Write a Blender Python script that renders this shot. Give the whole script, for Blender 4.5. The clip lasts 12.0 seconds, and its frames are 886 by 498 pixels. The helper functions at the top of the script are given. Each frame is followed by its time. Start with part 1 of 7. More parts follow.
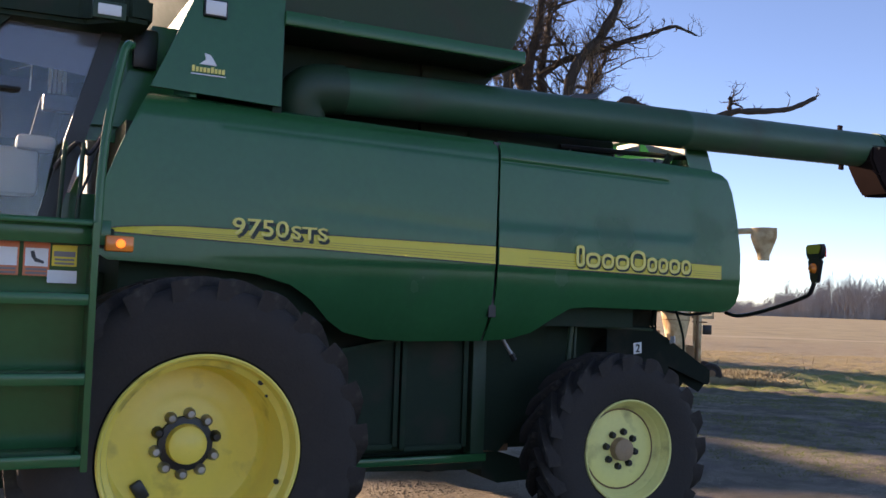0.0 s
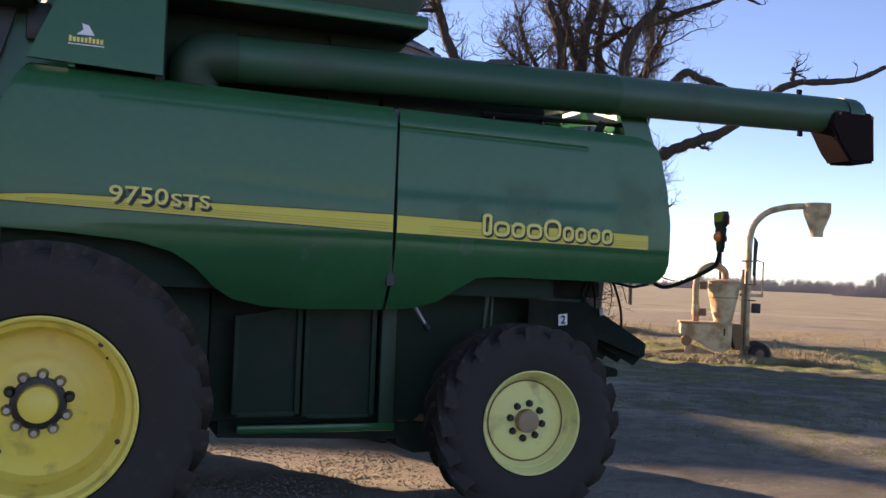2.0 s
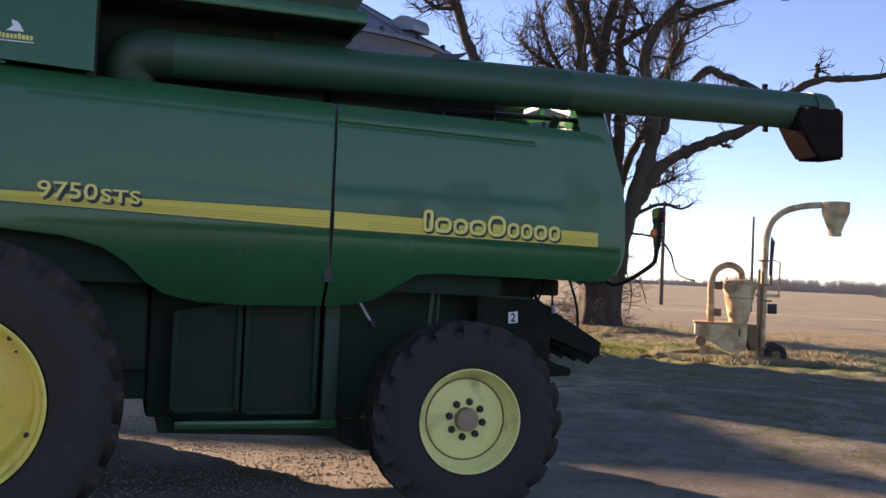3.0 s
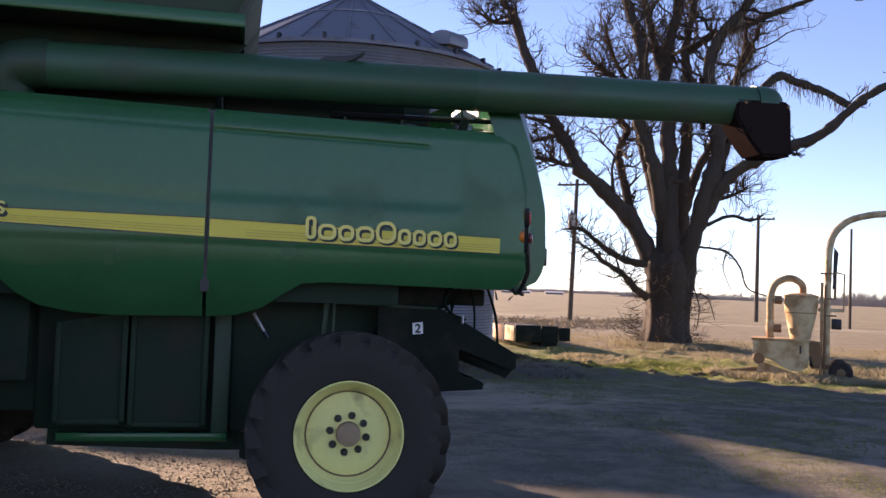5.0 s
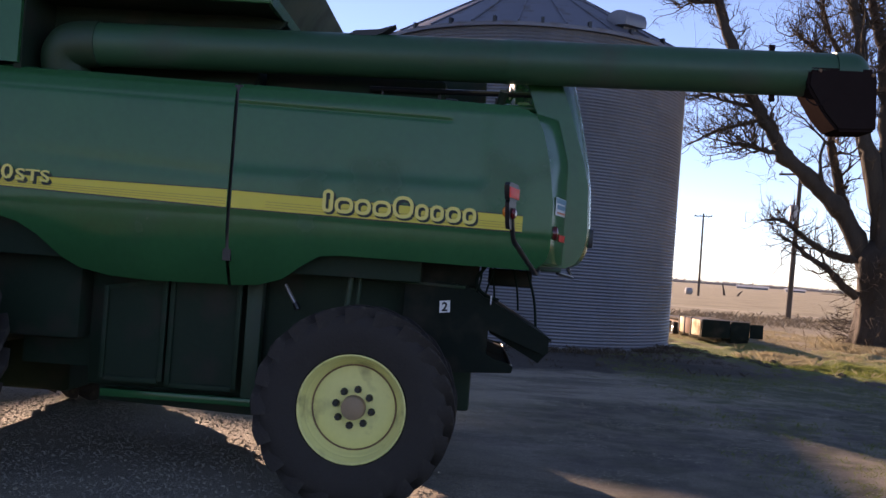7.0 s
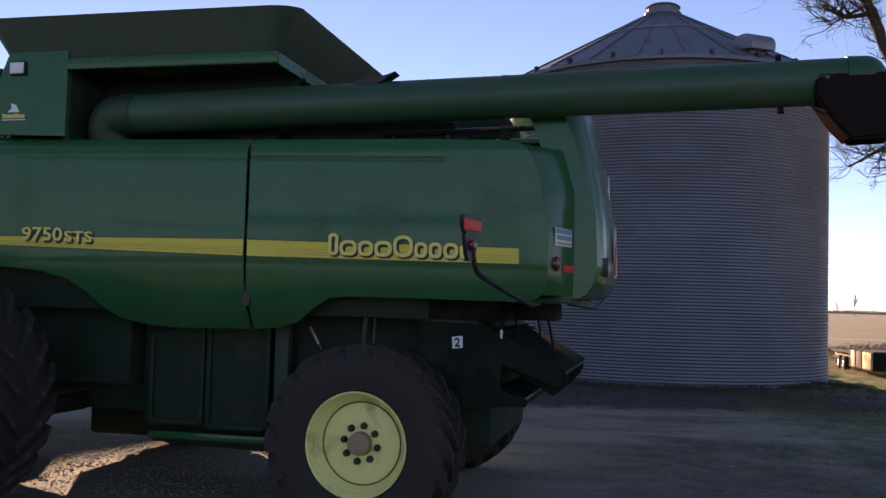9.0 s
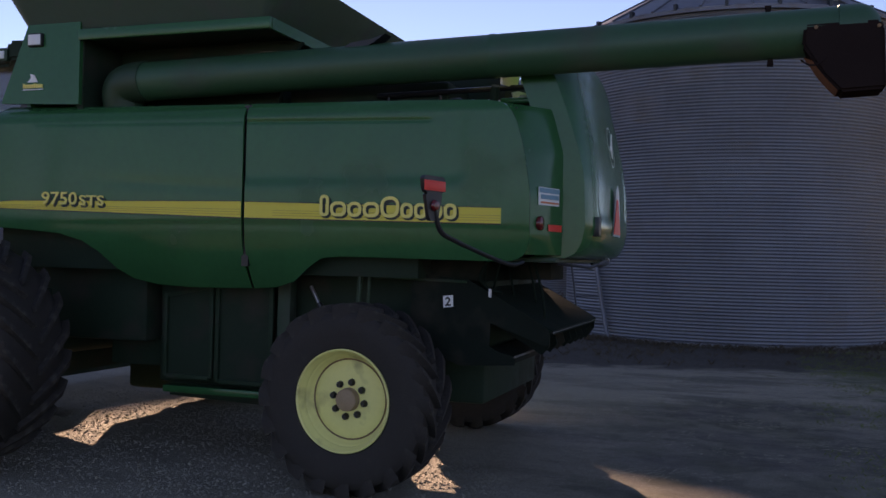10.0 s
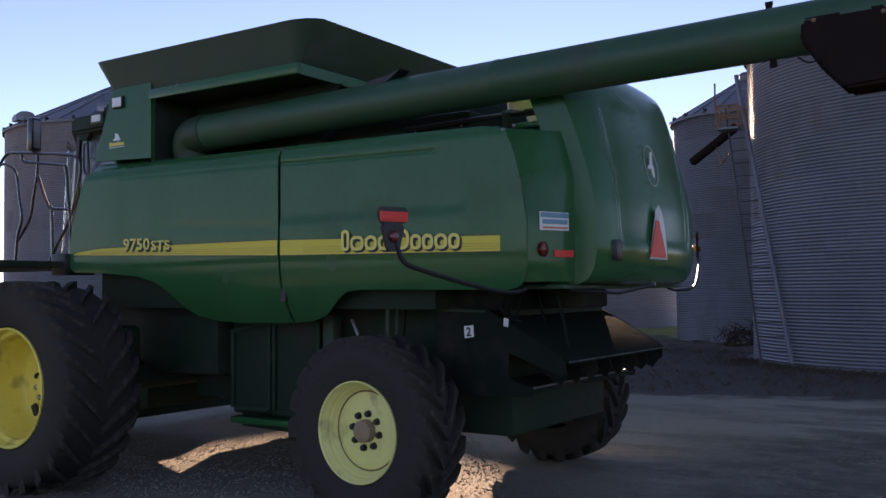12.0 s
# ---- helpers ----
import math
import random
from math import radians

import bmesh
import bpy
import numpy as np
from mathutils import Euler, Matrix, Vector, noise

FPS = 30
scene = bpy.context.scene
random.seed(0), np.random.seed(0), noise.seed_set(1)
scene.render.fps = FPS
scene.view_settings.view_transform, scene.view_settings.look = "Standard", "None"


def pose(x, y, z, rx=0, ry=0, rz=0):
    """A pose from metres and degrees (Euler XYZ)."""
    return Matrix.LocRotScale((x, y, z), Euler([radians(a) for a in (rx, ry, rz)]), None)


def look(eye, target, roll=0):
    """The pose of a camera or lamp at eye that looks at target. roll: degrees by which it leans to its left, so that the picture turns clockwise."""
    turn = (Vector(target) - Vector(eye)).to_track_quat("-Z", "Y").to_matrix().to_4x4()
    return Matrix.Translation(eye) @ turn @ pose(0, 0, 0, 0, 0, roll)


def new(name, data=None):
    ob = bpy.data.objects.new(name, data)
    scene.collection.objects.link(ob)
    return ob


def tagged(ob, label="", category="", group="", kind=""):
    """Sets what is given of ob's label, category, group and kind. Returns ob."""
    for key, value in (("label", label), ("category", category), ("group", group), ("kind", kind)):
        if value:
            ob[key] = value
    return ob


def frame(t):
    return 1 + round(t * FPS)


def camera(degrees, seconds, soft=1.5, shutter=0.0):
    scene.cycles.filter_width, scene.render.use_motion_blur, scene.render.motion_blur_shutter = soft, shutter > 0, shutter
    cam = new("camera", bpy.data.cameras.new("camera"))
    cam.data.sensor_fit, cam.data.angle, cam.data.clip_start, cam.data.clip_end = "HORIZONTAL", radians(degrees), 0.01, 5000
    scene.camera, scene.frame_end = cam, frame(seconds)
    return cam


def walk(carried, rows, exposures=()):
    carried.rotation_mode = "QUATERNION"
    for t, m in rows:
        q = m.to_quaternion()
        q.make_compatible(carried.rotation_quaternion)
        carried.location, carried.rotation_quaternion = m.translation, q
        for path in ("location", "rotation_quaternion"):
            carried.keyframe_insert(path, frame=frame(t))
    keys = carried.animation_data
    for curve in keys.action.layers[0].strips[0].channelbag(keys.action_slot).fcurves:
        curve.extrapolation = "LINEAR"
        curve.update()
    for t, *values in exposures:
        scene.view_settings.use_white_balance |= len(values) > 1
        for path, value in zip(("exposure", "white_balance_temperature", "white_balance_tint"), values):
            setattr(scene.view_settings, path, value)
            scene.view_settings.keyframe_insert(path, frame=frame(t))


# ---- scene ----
cam = camera(50.5, 12.0)
METRES, EYE, TILT, LEAN, TURN = 9.259, 1.8, -1.314, -0.379, -26.81
START_X, START_Y = -3.44, -5.95
ROWS = [
    (0.0, 0.0, 0.0, 0.0, -0.12, 4.37, -1.54),
    (0.5, 0.0389, 0.0016, -0.0012, 2.39, 3.66, -1.44),
    (1.0, 0.0742, 0.0059, -0.0012, 3.58, 3.37, -1.67),
    (1.5, 0.1103, 0.0125, -0.0007, 4.42, 3.69, -2.42),
    (2.0, 0.1517, 0.0131, -0.0033, 5.45, 2.91, -1.97),
    (2.5, 0.1904, 0.0188, -0.0023, 6.56, 2.55, -2.11),
    (4.5, 0.3527, 0.0764, -0.0023, 12.44, 3.9, -2.01),
    (5.0, 0.3938, 0.0941, -0.0034, 14.26, 3.68, -2.05),
    (5.5, 0.4318, 0.1083, -0.001, 16.12, 3.59, -2.57),
    (6.0, 0.4712, 0.1327, -0.0034, 16.85, 3.34, -4.38),
    (6.5, 0.5103, 0.1506, -0.0045, 21.73, 2.07, -4.93),
    (7.0, 0.5427, 0.1725, -0.0028, 28.23, 2.23, -4.38),
    (9.0, 0.6713, 0.2458, -0.0038, 39.82, 4.46, -2.06),
    (9.5, 0.7067, 0.2736, -0.0033, 42.97, 2.73, -2.21),
    (10.0, 0.7408, 0.2986, -0.0009, 45.59, 1.8, -1.99),
    (10.5, 0.7704, 0.3303, -0.0026, 48.52, 1.8, -0.71),
    (11.0, 0.805, 0.3638, -0.0036, 53.68, 1.38, -0.19),
    (11.5, 0.8299, 0.402, -0.001, 57.53, 2.05, -0.43),
    (12.0, 0.8477, 0.4469, 0.0015, 60.13, 3.45, -0.42),
]
walk(cam, [(t, pose(START_X, START_Y, EYE, TILT, LEAN, TURN) @ pose(METRES * x, METRES * y, METRES * z, 90 + pitch, roll, yaw)) for t, x, y, z, yaw, pitch, roll in ROWS], [(0, 1.5, 8600, 30), (2.5, 1.5, 8700, 33), (5.5, 1.49, 8500, 36), (6.5, 1.34, 8700, 36), (7.0, 1.29, 8700, 36), (9.0, 1.09, 9300, 36), (9.5, 1.04, 9500, 37), (10.0, 1.09, 9500, 37), (10.5, 1.29, 9500, 37), (11.0, 1.34, 9500, 37), (12.0, 1.29, 9400, 36)])

# ---- world, sun, exposure ----
SUN_AZ, SUN_EL = -28.5, 14.6      # degrees from +y towards +x, and above the horizon
world = bpy.data.worlds.new("world")
scene.world = world
world.use_nodes = True
wn, wl = world.node_tree.nodes, world.node_tree.links
sky = wn.new("ShaderNodeTexSky")
sky.sky_type = "NISHITA"
sky.sun_disc = False
sky.sun_elevation = radians(SUN_EL)
sky.sun_rotation = radians(SUN_AZ)
sky.altitude = 2200
sky.air_density, sky.dust_density, sky.ozone_density = 0.85, 0.02, 4.3
wl.new(sky.outputs[0], wn["Background"].inputs[0])
wn["Background"].inputs[1].default_value = 0.118
sun_data = bpy.data.lights.new("sun", "SUN")
sun_data.energy, sun_data.angle, sun_data.color = 5.0, radians(0.53), (1.0, 0.92, 0.79)
sun = new("sun", sun_data)
sun_dir = Vector((math.sin(radians(SUN_AZ)) * math.cos(radians(SUN_EL)), math.cos(radians(SUN_AZ)) * math.cos(radians(SUN_EL)), math.sin(radians(SUN_EL))))
sun.matrix_world = look(sun_dir * 60, (0, 0, 0))


# ---- materials ----
def material(name, colour, rough=0.5, metal=0.0, var=0.15, scale=6.0, fine=60.0, bump=0.0, bump_scale=80.0, rough_var=0.1, dirt=None, dirt_amount=0.0,
             dirt_scale=2.5, coat=0.0, per_object=0.0, specular=0.5, stretch=(1, 1, 1)):
    """Base colour varied at two scales, with dirt patches, uneven gloss and fine relief."""
    m = bpy.data.materials.new(name)
    m.use_nodes = True
    n, k = m.node_tree.nodes, m.node_tree.links
    b = n["Principled BSDF"]
    b.inputs["Metallic"].default_value = metal
    b.inputs["Coat Weight"].default_value = coat
    b.inputs["Coat Roughness"].default_value = 0.12
    b.inputs["Specular IOR Level"].default_value = specular
    tc = n.new("ShaderNodeTexCoord")
    mp = n.new("ShaderNodeMapping")
    mp.inputs["Scale"].default_value = stretch
    k.new(tc.outputs["Object"], mp.inputs["Vector"])

    def tex(s, detail=4.0):
        t = n.new("ShaderNodeTexNoise")
        t.inputs["Scale"].default_value = s
        t.inputs["Detail"].default_value = detail
        k.new(mp.outputs["Vector"], t.inputs["Vector"])
        return t

    def maths(op, a, c):
        q = n.new("ShaderNodeMath")
        q.operation = op
        for i, v in enumerate((a, c)):
            if isinstance(v, (int, float)):
                q.inputs[i].default_value = v
            else:
                k.new(v, q.inputs[i])
        return q.outputs[0]

    big, small = tex(scale), tex(fine)
    both = maths("ADD", maths("MULTIPLY", big.outputs["Fac"], 0.65), maths("MULTIPLY", small.outputs["Fac"], 0.35))
    value = maths("ADD", maths("MULTIPLY", maths("SUBTRACT", both, 0.5), var * 2.6), 1.0)
    if per_object:
        info = n.new("ShaderNodeObjectInfo")
        value = maths("MULTIPLY", value, maths("ADD", maths("MULTIPLY", info.outputs["Random"], per_object), 1 - per_object / 2))
    hsv = n.new("ShaderNodeHueSaturation")
    hsv.inputs["Color"].default_value = (*colour, 1)
    k.new(value, hsv.inputs["Value"])
    out = hsv.outputs["Color"]
    rv = maths("ADD", maths("MULTIPLY", maths("SUBTRACT", big.outputs["Fac"], 0.5), rough_var * 2), rough)
    if dirt:
        d = tex(dirt_scale, 8.0)
        ramp = n.new("ShaderNodeMapRange")
        ramp.inputs["From Min"].default_value = 0.62 - dirt_amount * 0.4
        ramp.inputs["From Max"].default_value = 0.78 - dirt_amount * 0.3
        k.new(d.outputs["Fac"], ramp.inputs["Value"])
        mix = n.new("ShaderNodeMix")
        mix.data_type = "RGBA"
        k.new(maths("MULTIPLY", ramp.outputs[0], 0.8), mix.inputs["Factor"])
        k.new(out, mix.inputs["A"])
        mix.inputs["B"].default_value = (*dirt, 1)
        out = mix.outputs["Result"]
        rv = maths("ADD", rv, maths("MULTIPLY", ramp.outputs[0], 0.3))
    k.new(out, b.inputs["Base Color"])
    k.new(rv, b.inputs["Roughness"])
    if bump:
        bt = tex(bump_scale, 6.0)
        bp = n.new("ShaderNodeBump")
        bp.inputs["Strength"].default_value = bump
        bp.inputs["Distance"].default_value = 0.02
        k.new(bt.outputs["Fac"], bp.inputs["Height"])
        k.new(bp.outputs["Normal"], b.inputs["Normal"])
    return m


GREEN = material("green_paint", (0.007, 0.110, 0.038), 0.19, var=0.26, scale=1.3, fine=22, bump=0.04, bump_scale=2.6, dirt=(0.03, 0.085, 0.045), dirt_amount=0.08, dirt_scale=1.1, specular=0.36)
# Base green dimmed for shade, with dusty patches over it.
GREEN_DULL = material("dusty_green_paint", (0.012, 0.048, 0.022), 0.55, var=0.3, scale=3.0, fine=40, bump=0.08, bump_scale=20, dirt=(0.06, 0.06, 0.045), dirt_amount=0.3, dirt_scale=3.0)
# Machine green darkened for the shade inside and below the body, plus dirt.
GREEN_SHADE = material("shade_dark_green", (0.013, 0.031, 0.018), 0.65, var=0.3, scale=3.0, fine=30, bump=0.1, bump_scale=15, specular=0.2, dirt=(0.05, 0.045, 0.035), dirt_amount=0.25)
# Screen frames: the same green dimmed for the shade below the hull.
GREEN_FRAME = material("dim_frame_green", (0.012, 0.037, 0.019), 0.65, var=0.35, scale=5.0, fine=40, bump=0.08, bump_scale=20, dirt=(0.05, 0.05, 0.038), dirt_amount=0.3, dirt_scale=5.0, specular=0.25)
YELLOW = material("yellow_wheel_paint", (0.92, 0.72, 0.14), 0.36, var=0.10, scale=2.0, fine=25, dirt=(0.30, 0.20, 0.06), dirt_amount=0.12, dirt_scale=4.0, coat=0.1)
YELLOW_PALE = material("weathered_yellow_wheel_paint", (0.84, 0.76, 0.28), 0.5, var=0.10, scale=3.0, fine=30, dirt=(0.46, 0.38, 0.16), dirt_amount=0.12, dirt_scale=5.0)
DECAL = material("yellow_decal", (0.74, 0.58, 0.06), 0.4, var=0.06, scale=3.0, fine=40)
DECAL_PALE = material("pale_yellow_lettering", (0.88, 0.72, 0.20), 0.45, var=0.06, specular=0.3)
BLACK = material("black_paint", (0.010, 0.010, 0.011), 0.4, var=0.2, scale=5)
SHADOW_INK = material("dark_green_ink", (0.006, 0.018, 0.010), 0.5, var=0.1)
RUBBER = material("tyre_rubber", (0.036, 0.030, 0.026), 0.8, var=0.3, scale=7.0, fine=60, bump=0.15, bump_scale=60, dirt=(0.06, 0.052, 0.045), dirt_amount=0.10, dirt_scale=9.0, specular=0.3)
RUBBER_WORN = material("dusty_lug_rubber", (0.038, 0.032, 0.028), 0.85, var=0.4, scale=9.0, fine=50, bump=0.2, bump_scale=50, dirt=(0.085, 0.074, 0.062), dirt_amount=0.25, dirt_scale=14.0, specular=0.25)
RAIL = material("glossy_black_tube", (0.010, 0.010, 0.011), 0.3, var=0.2, scale=5, coat=0.7)
WEATHERED_BOARD = material("weathered_brown_board", (0.17, 0.085, 0.055), 0.8, var=0.4, scale=2.0, fine=30, stretch=(0.2, 1, 1), specular=0.2, dirt=(0.28, 0.20, 0.14), dirt_amount=0.25)
DEAD_WEED = material("dead_brown_weed", (0.085, 0.062, 0.043), 0.9, var=0.4, scale=1.5, fine=15, specular=0.1)
BOOT = material("black_rubber_boot", (0.024, 0.016, 0.015), 0.95, var=0.2, bump=0.1, bump_scale=12, specular=0.0)
# Tail colour taken near black for the shade under the hood.
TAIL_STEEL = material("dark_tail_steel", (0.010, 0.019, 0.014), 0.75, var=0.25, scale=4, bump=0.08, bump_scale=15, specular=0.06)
# Near-black base stands for shade; the brown patches are grime.
CHOPPER = material("grimy_shade_dark", (0.010, 0.016, 0.012), 0.7, var=0.3, bump=0.1, bump_scale=15, dirt=(0.045, 0.04, 0.03), dirt_amount=0.3, specular=0.08)
TUBE_GREEN = material("weathered_green_paint", (0.012, 0.080, 0.036), 0.5, var=0.22, scale=1.4, fine=18, bump=0.03, bump_scale=4.0, dirt=(0.06, 0.07, 0.05), dirt_amount=0.2, dirt_scale=1.5, coat=0.05)
DARK_STEEL = material("dark_weathered_steel", (0.055, 0.052, 0.052), 0.6, metal=0.3, var=0.3, scale=4)
STEEL = material("worn_steel", (0.35, 0.34, 0.33), 0.42, metal=0.8, var=0.25, dirt=(0.16, 0.09, 0.05), dirt_amount=0.3)
# Pale colour that stands for glints on the hood and the deck.
PALE_GLINT = material("pale_glint_plate", (0.62, 0.66, 0.68), 0.35, var=0.15, scale=5.0, dirt=(0.30, 0.31, 0.30), dirt_amount=0.2)
HUB_RUST = material("pale_rusty_hub", (0.36, 0.230, 0.135), 0.75, var=0.3, scale=16, fine=70, bump=0.15, bump_scale=60)
RUST = material("rusty_steel", (0.24, 0.13, 0.065), 0.75, metal=0.1, var=0.35, scale=14, fine=70, bump=0.2, bump_scale=60)
WHITE = material("white_label", (0.78, 0.78, 0.76), 0.5, var=0.06)
ORANGE_PRINT = material("orange_print", (0.75, 0.20, 0.08), 0.5, var=0.05)
# Cream that holds the sunlight on the engine deck pieces.
CREAM_PLATE = material("sunlit_cream_plate", (0.58, 0.54, 0.38), 0.5, var=0.15, scale=4.0)
YELLOW_PRINT = material("yellow_print", (0.78, 0.62, 0.05), 0.5, var=0.05)
OLIVE_PRINT = material("olive_yellow_reflector", (0.34, 0.33, 0.03), 0.4, var=0.1)
GREY_PRINT = material("grey_print", (0.20, 0.18, 0.18), 0.5, var=0.1)
BLUE_PRINT = material("pale_blue_print", (0.12, 0.30, 0.38), 0.5, var=0.08)
RED = material("red_reflector", (0.95, 0.07, 0.05), 0.4, var=0.05, fine=120, specular=0.3)
DARK_RED = material("red_lamp_lens", (0.16, 0.010, 0.010), 0.2, var=0.05, coat=0.5)
AMBER = material("amber_lens", (0.90, 0.22, 0.02), 0.25, var=0.05, coat=0.4)
GALV = material("galvanized_steel", (0.235, 0.237, 0.254), 0.48, metal=0.55, var=0.22, scale=0.9, fine=9.0, rough_var=0.12, dirt=(0.22, 0.20, 0.20), dirt_amount=0.16, dirt_scale=0.7, stretch=(1, 1, 0.35), per_object=0.12)
GALV_ROOF = material("galvanized_roof_steel", (0.17, 0.17, 0.19), 0.55, metal=0.5, var=0.2, scale=1.2, fine=12, per_object=0.16, dirt=(0.20, 0.17, 0.16), dirt_amount=0.15)
BARK = material("bark", (0.066, 0.052, 0.041), 0.9, var=0.5, scale=3.0, fine=22, bump=0.9, bump_scale=14, stretch=(1, 1, 0.28), specular=0.2)
TWIG = material("twig_bark", (0.085, 0.061, 0.043), 0.9, var=0.4, scale=6, specular=0.2)
POLE_WOOD = material("pole_wood", (0.10, 0.080, 0.062), 0.85, var=0.35, scale=4, fine=40, stretch=(1, 1, 0.1), specular=0.2)
CREAM = material("faded_cream_paint", (0.60, 0.46, 0.27), 0.65, var=0.2, scale=2.5, fine=25, dirt=(0.32, 0.17, 0.07), dirt_amount=0.5, dirt_scale=3.2)
RUSTY_CREAM = material("rust_stained_cream_paint", (0.50, 0.34, 0.18), 0.7, var=0.3, scale=3, fine=25, dirt=(0.26, 0.11, 0.045), dirt_amount=0.5, dirt_scale=3.0)
PLANK = material("weathered_plank", (0.085, 0.068, 0.056), 0.85, var=0.35, scale=3, fine=40, stretch=(0.2, 1, 1), per_object=0.3, specular=0.2)
SUN_BAND = material("grey_sun_band", (0.16, 0.14, 0.165), 0.35, var=0.1)
SEAT = material("dark_seat_cloth", (0.035, 0.035, 0.04), 0.9, var=0.3)
CLOTH_LIGHT = material("grey_cab_trim", (0.20, 0.20, 0.20), 0.7, var=0.2)
SHED = material("white_shed_steel", (0.27, 0.275, 0.28), 0.6, var=0.08, scale=0.2)
STRIPE_LINE = material("orange_stripe_line", (0.42, 0.26, 0.04), 0.45, var=0.1)
STONE = material("gravel_stone", (0.26, 0.228, 0.18), 0.75, var=0.6, scale=20, specular=0.2)
DRY_GRASS = material("dry_grass", (0.36, 0.305, 0.195), 0.85, var=0.35, scale=1.5, fine=15, specular=0.2)
GREEN_GRASS = material("short_green_grass", (0.15, 0.18, 0.05), 0.85, var=0.4, scale=1.5, fine=15, specular=0.2)
STRAW_BIT = material("loose_straw", (0.36, 0.305, 0.21), 0.7, var=0.35, scale=3.0, fine=20, specular=0.3)
REED = material("reddish_dry_reed", (0.31, 0.245, 0.165), 0.9, var=0.4, scale=1.0, fine=12, specular=0.1)
# Twig colour lightened to carry the distance haze.
FAR_WOOD = material("hazed_far_woods", (0.35, 0.315, 0.29), 0.95, var=0.35, scale=0.08, fine=0.6, specular=0.1)


def translucent(m, colour, share):
    """Thin blades let part of the sun through."""
    n, k = m.node_tree.nodes, m.node_tree.links
    t = n.new("ShaderNodeBsdfTranslucent")
    t.inputs["Color"].default_value = (*colour, 1)
    mix = n.new("ShaderNodeMixShader")
    mix.inputs[0].default_value = share
    k.new(n["Principled BSDF"].outputs[0], mix.inputs[1])
    k.new(t.outputs[0], mix.inputs[2])
    k.new(mix.outputs[0], n["Material Output"].inputs["Surface"])


translucent(DRY_GRASS, (0.34, 0.29, 0.18), 0.35)
translucent(GREEN_GRASS, (0.20, 0.23, 0.07), 0.35)

GLASS = bpy.data.materials.new("tinted_cab_glass")
GLASS.use_nodes = True
_g = GLASS.node_tree.nodes["Principled BSDF"]
_g.inputs["Base Color"].default_value = (0.80, 0.84, 0.86, 1)
_g.inputs["Transmission Weight"].default_value = 1.0
_g.inputs["Roughness"].default_value = 0.02
_g.inputs["IOR"].default_value = 1.45

AMBER_LIT = bpy.data.materials.new("lit_amber_lamp")
AMBER_LIT.use_nodes = True
_a = AMBER_LIT.node_tree.nodes["Principled BSDF"]
_a.inputs["Base Color"].default_value = (0.9, 0.25, 0.03, 1)
_a.inputs["Emission Color"].default_value = (1.0, 0.22, 0.03, 1)
_a.inputs["Emission Strength"].default_value = 0.6


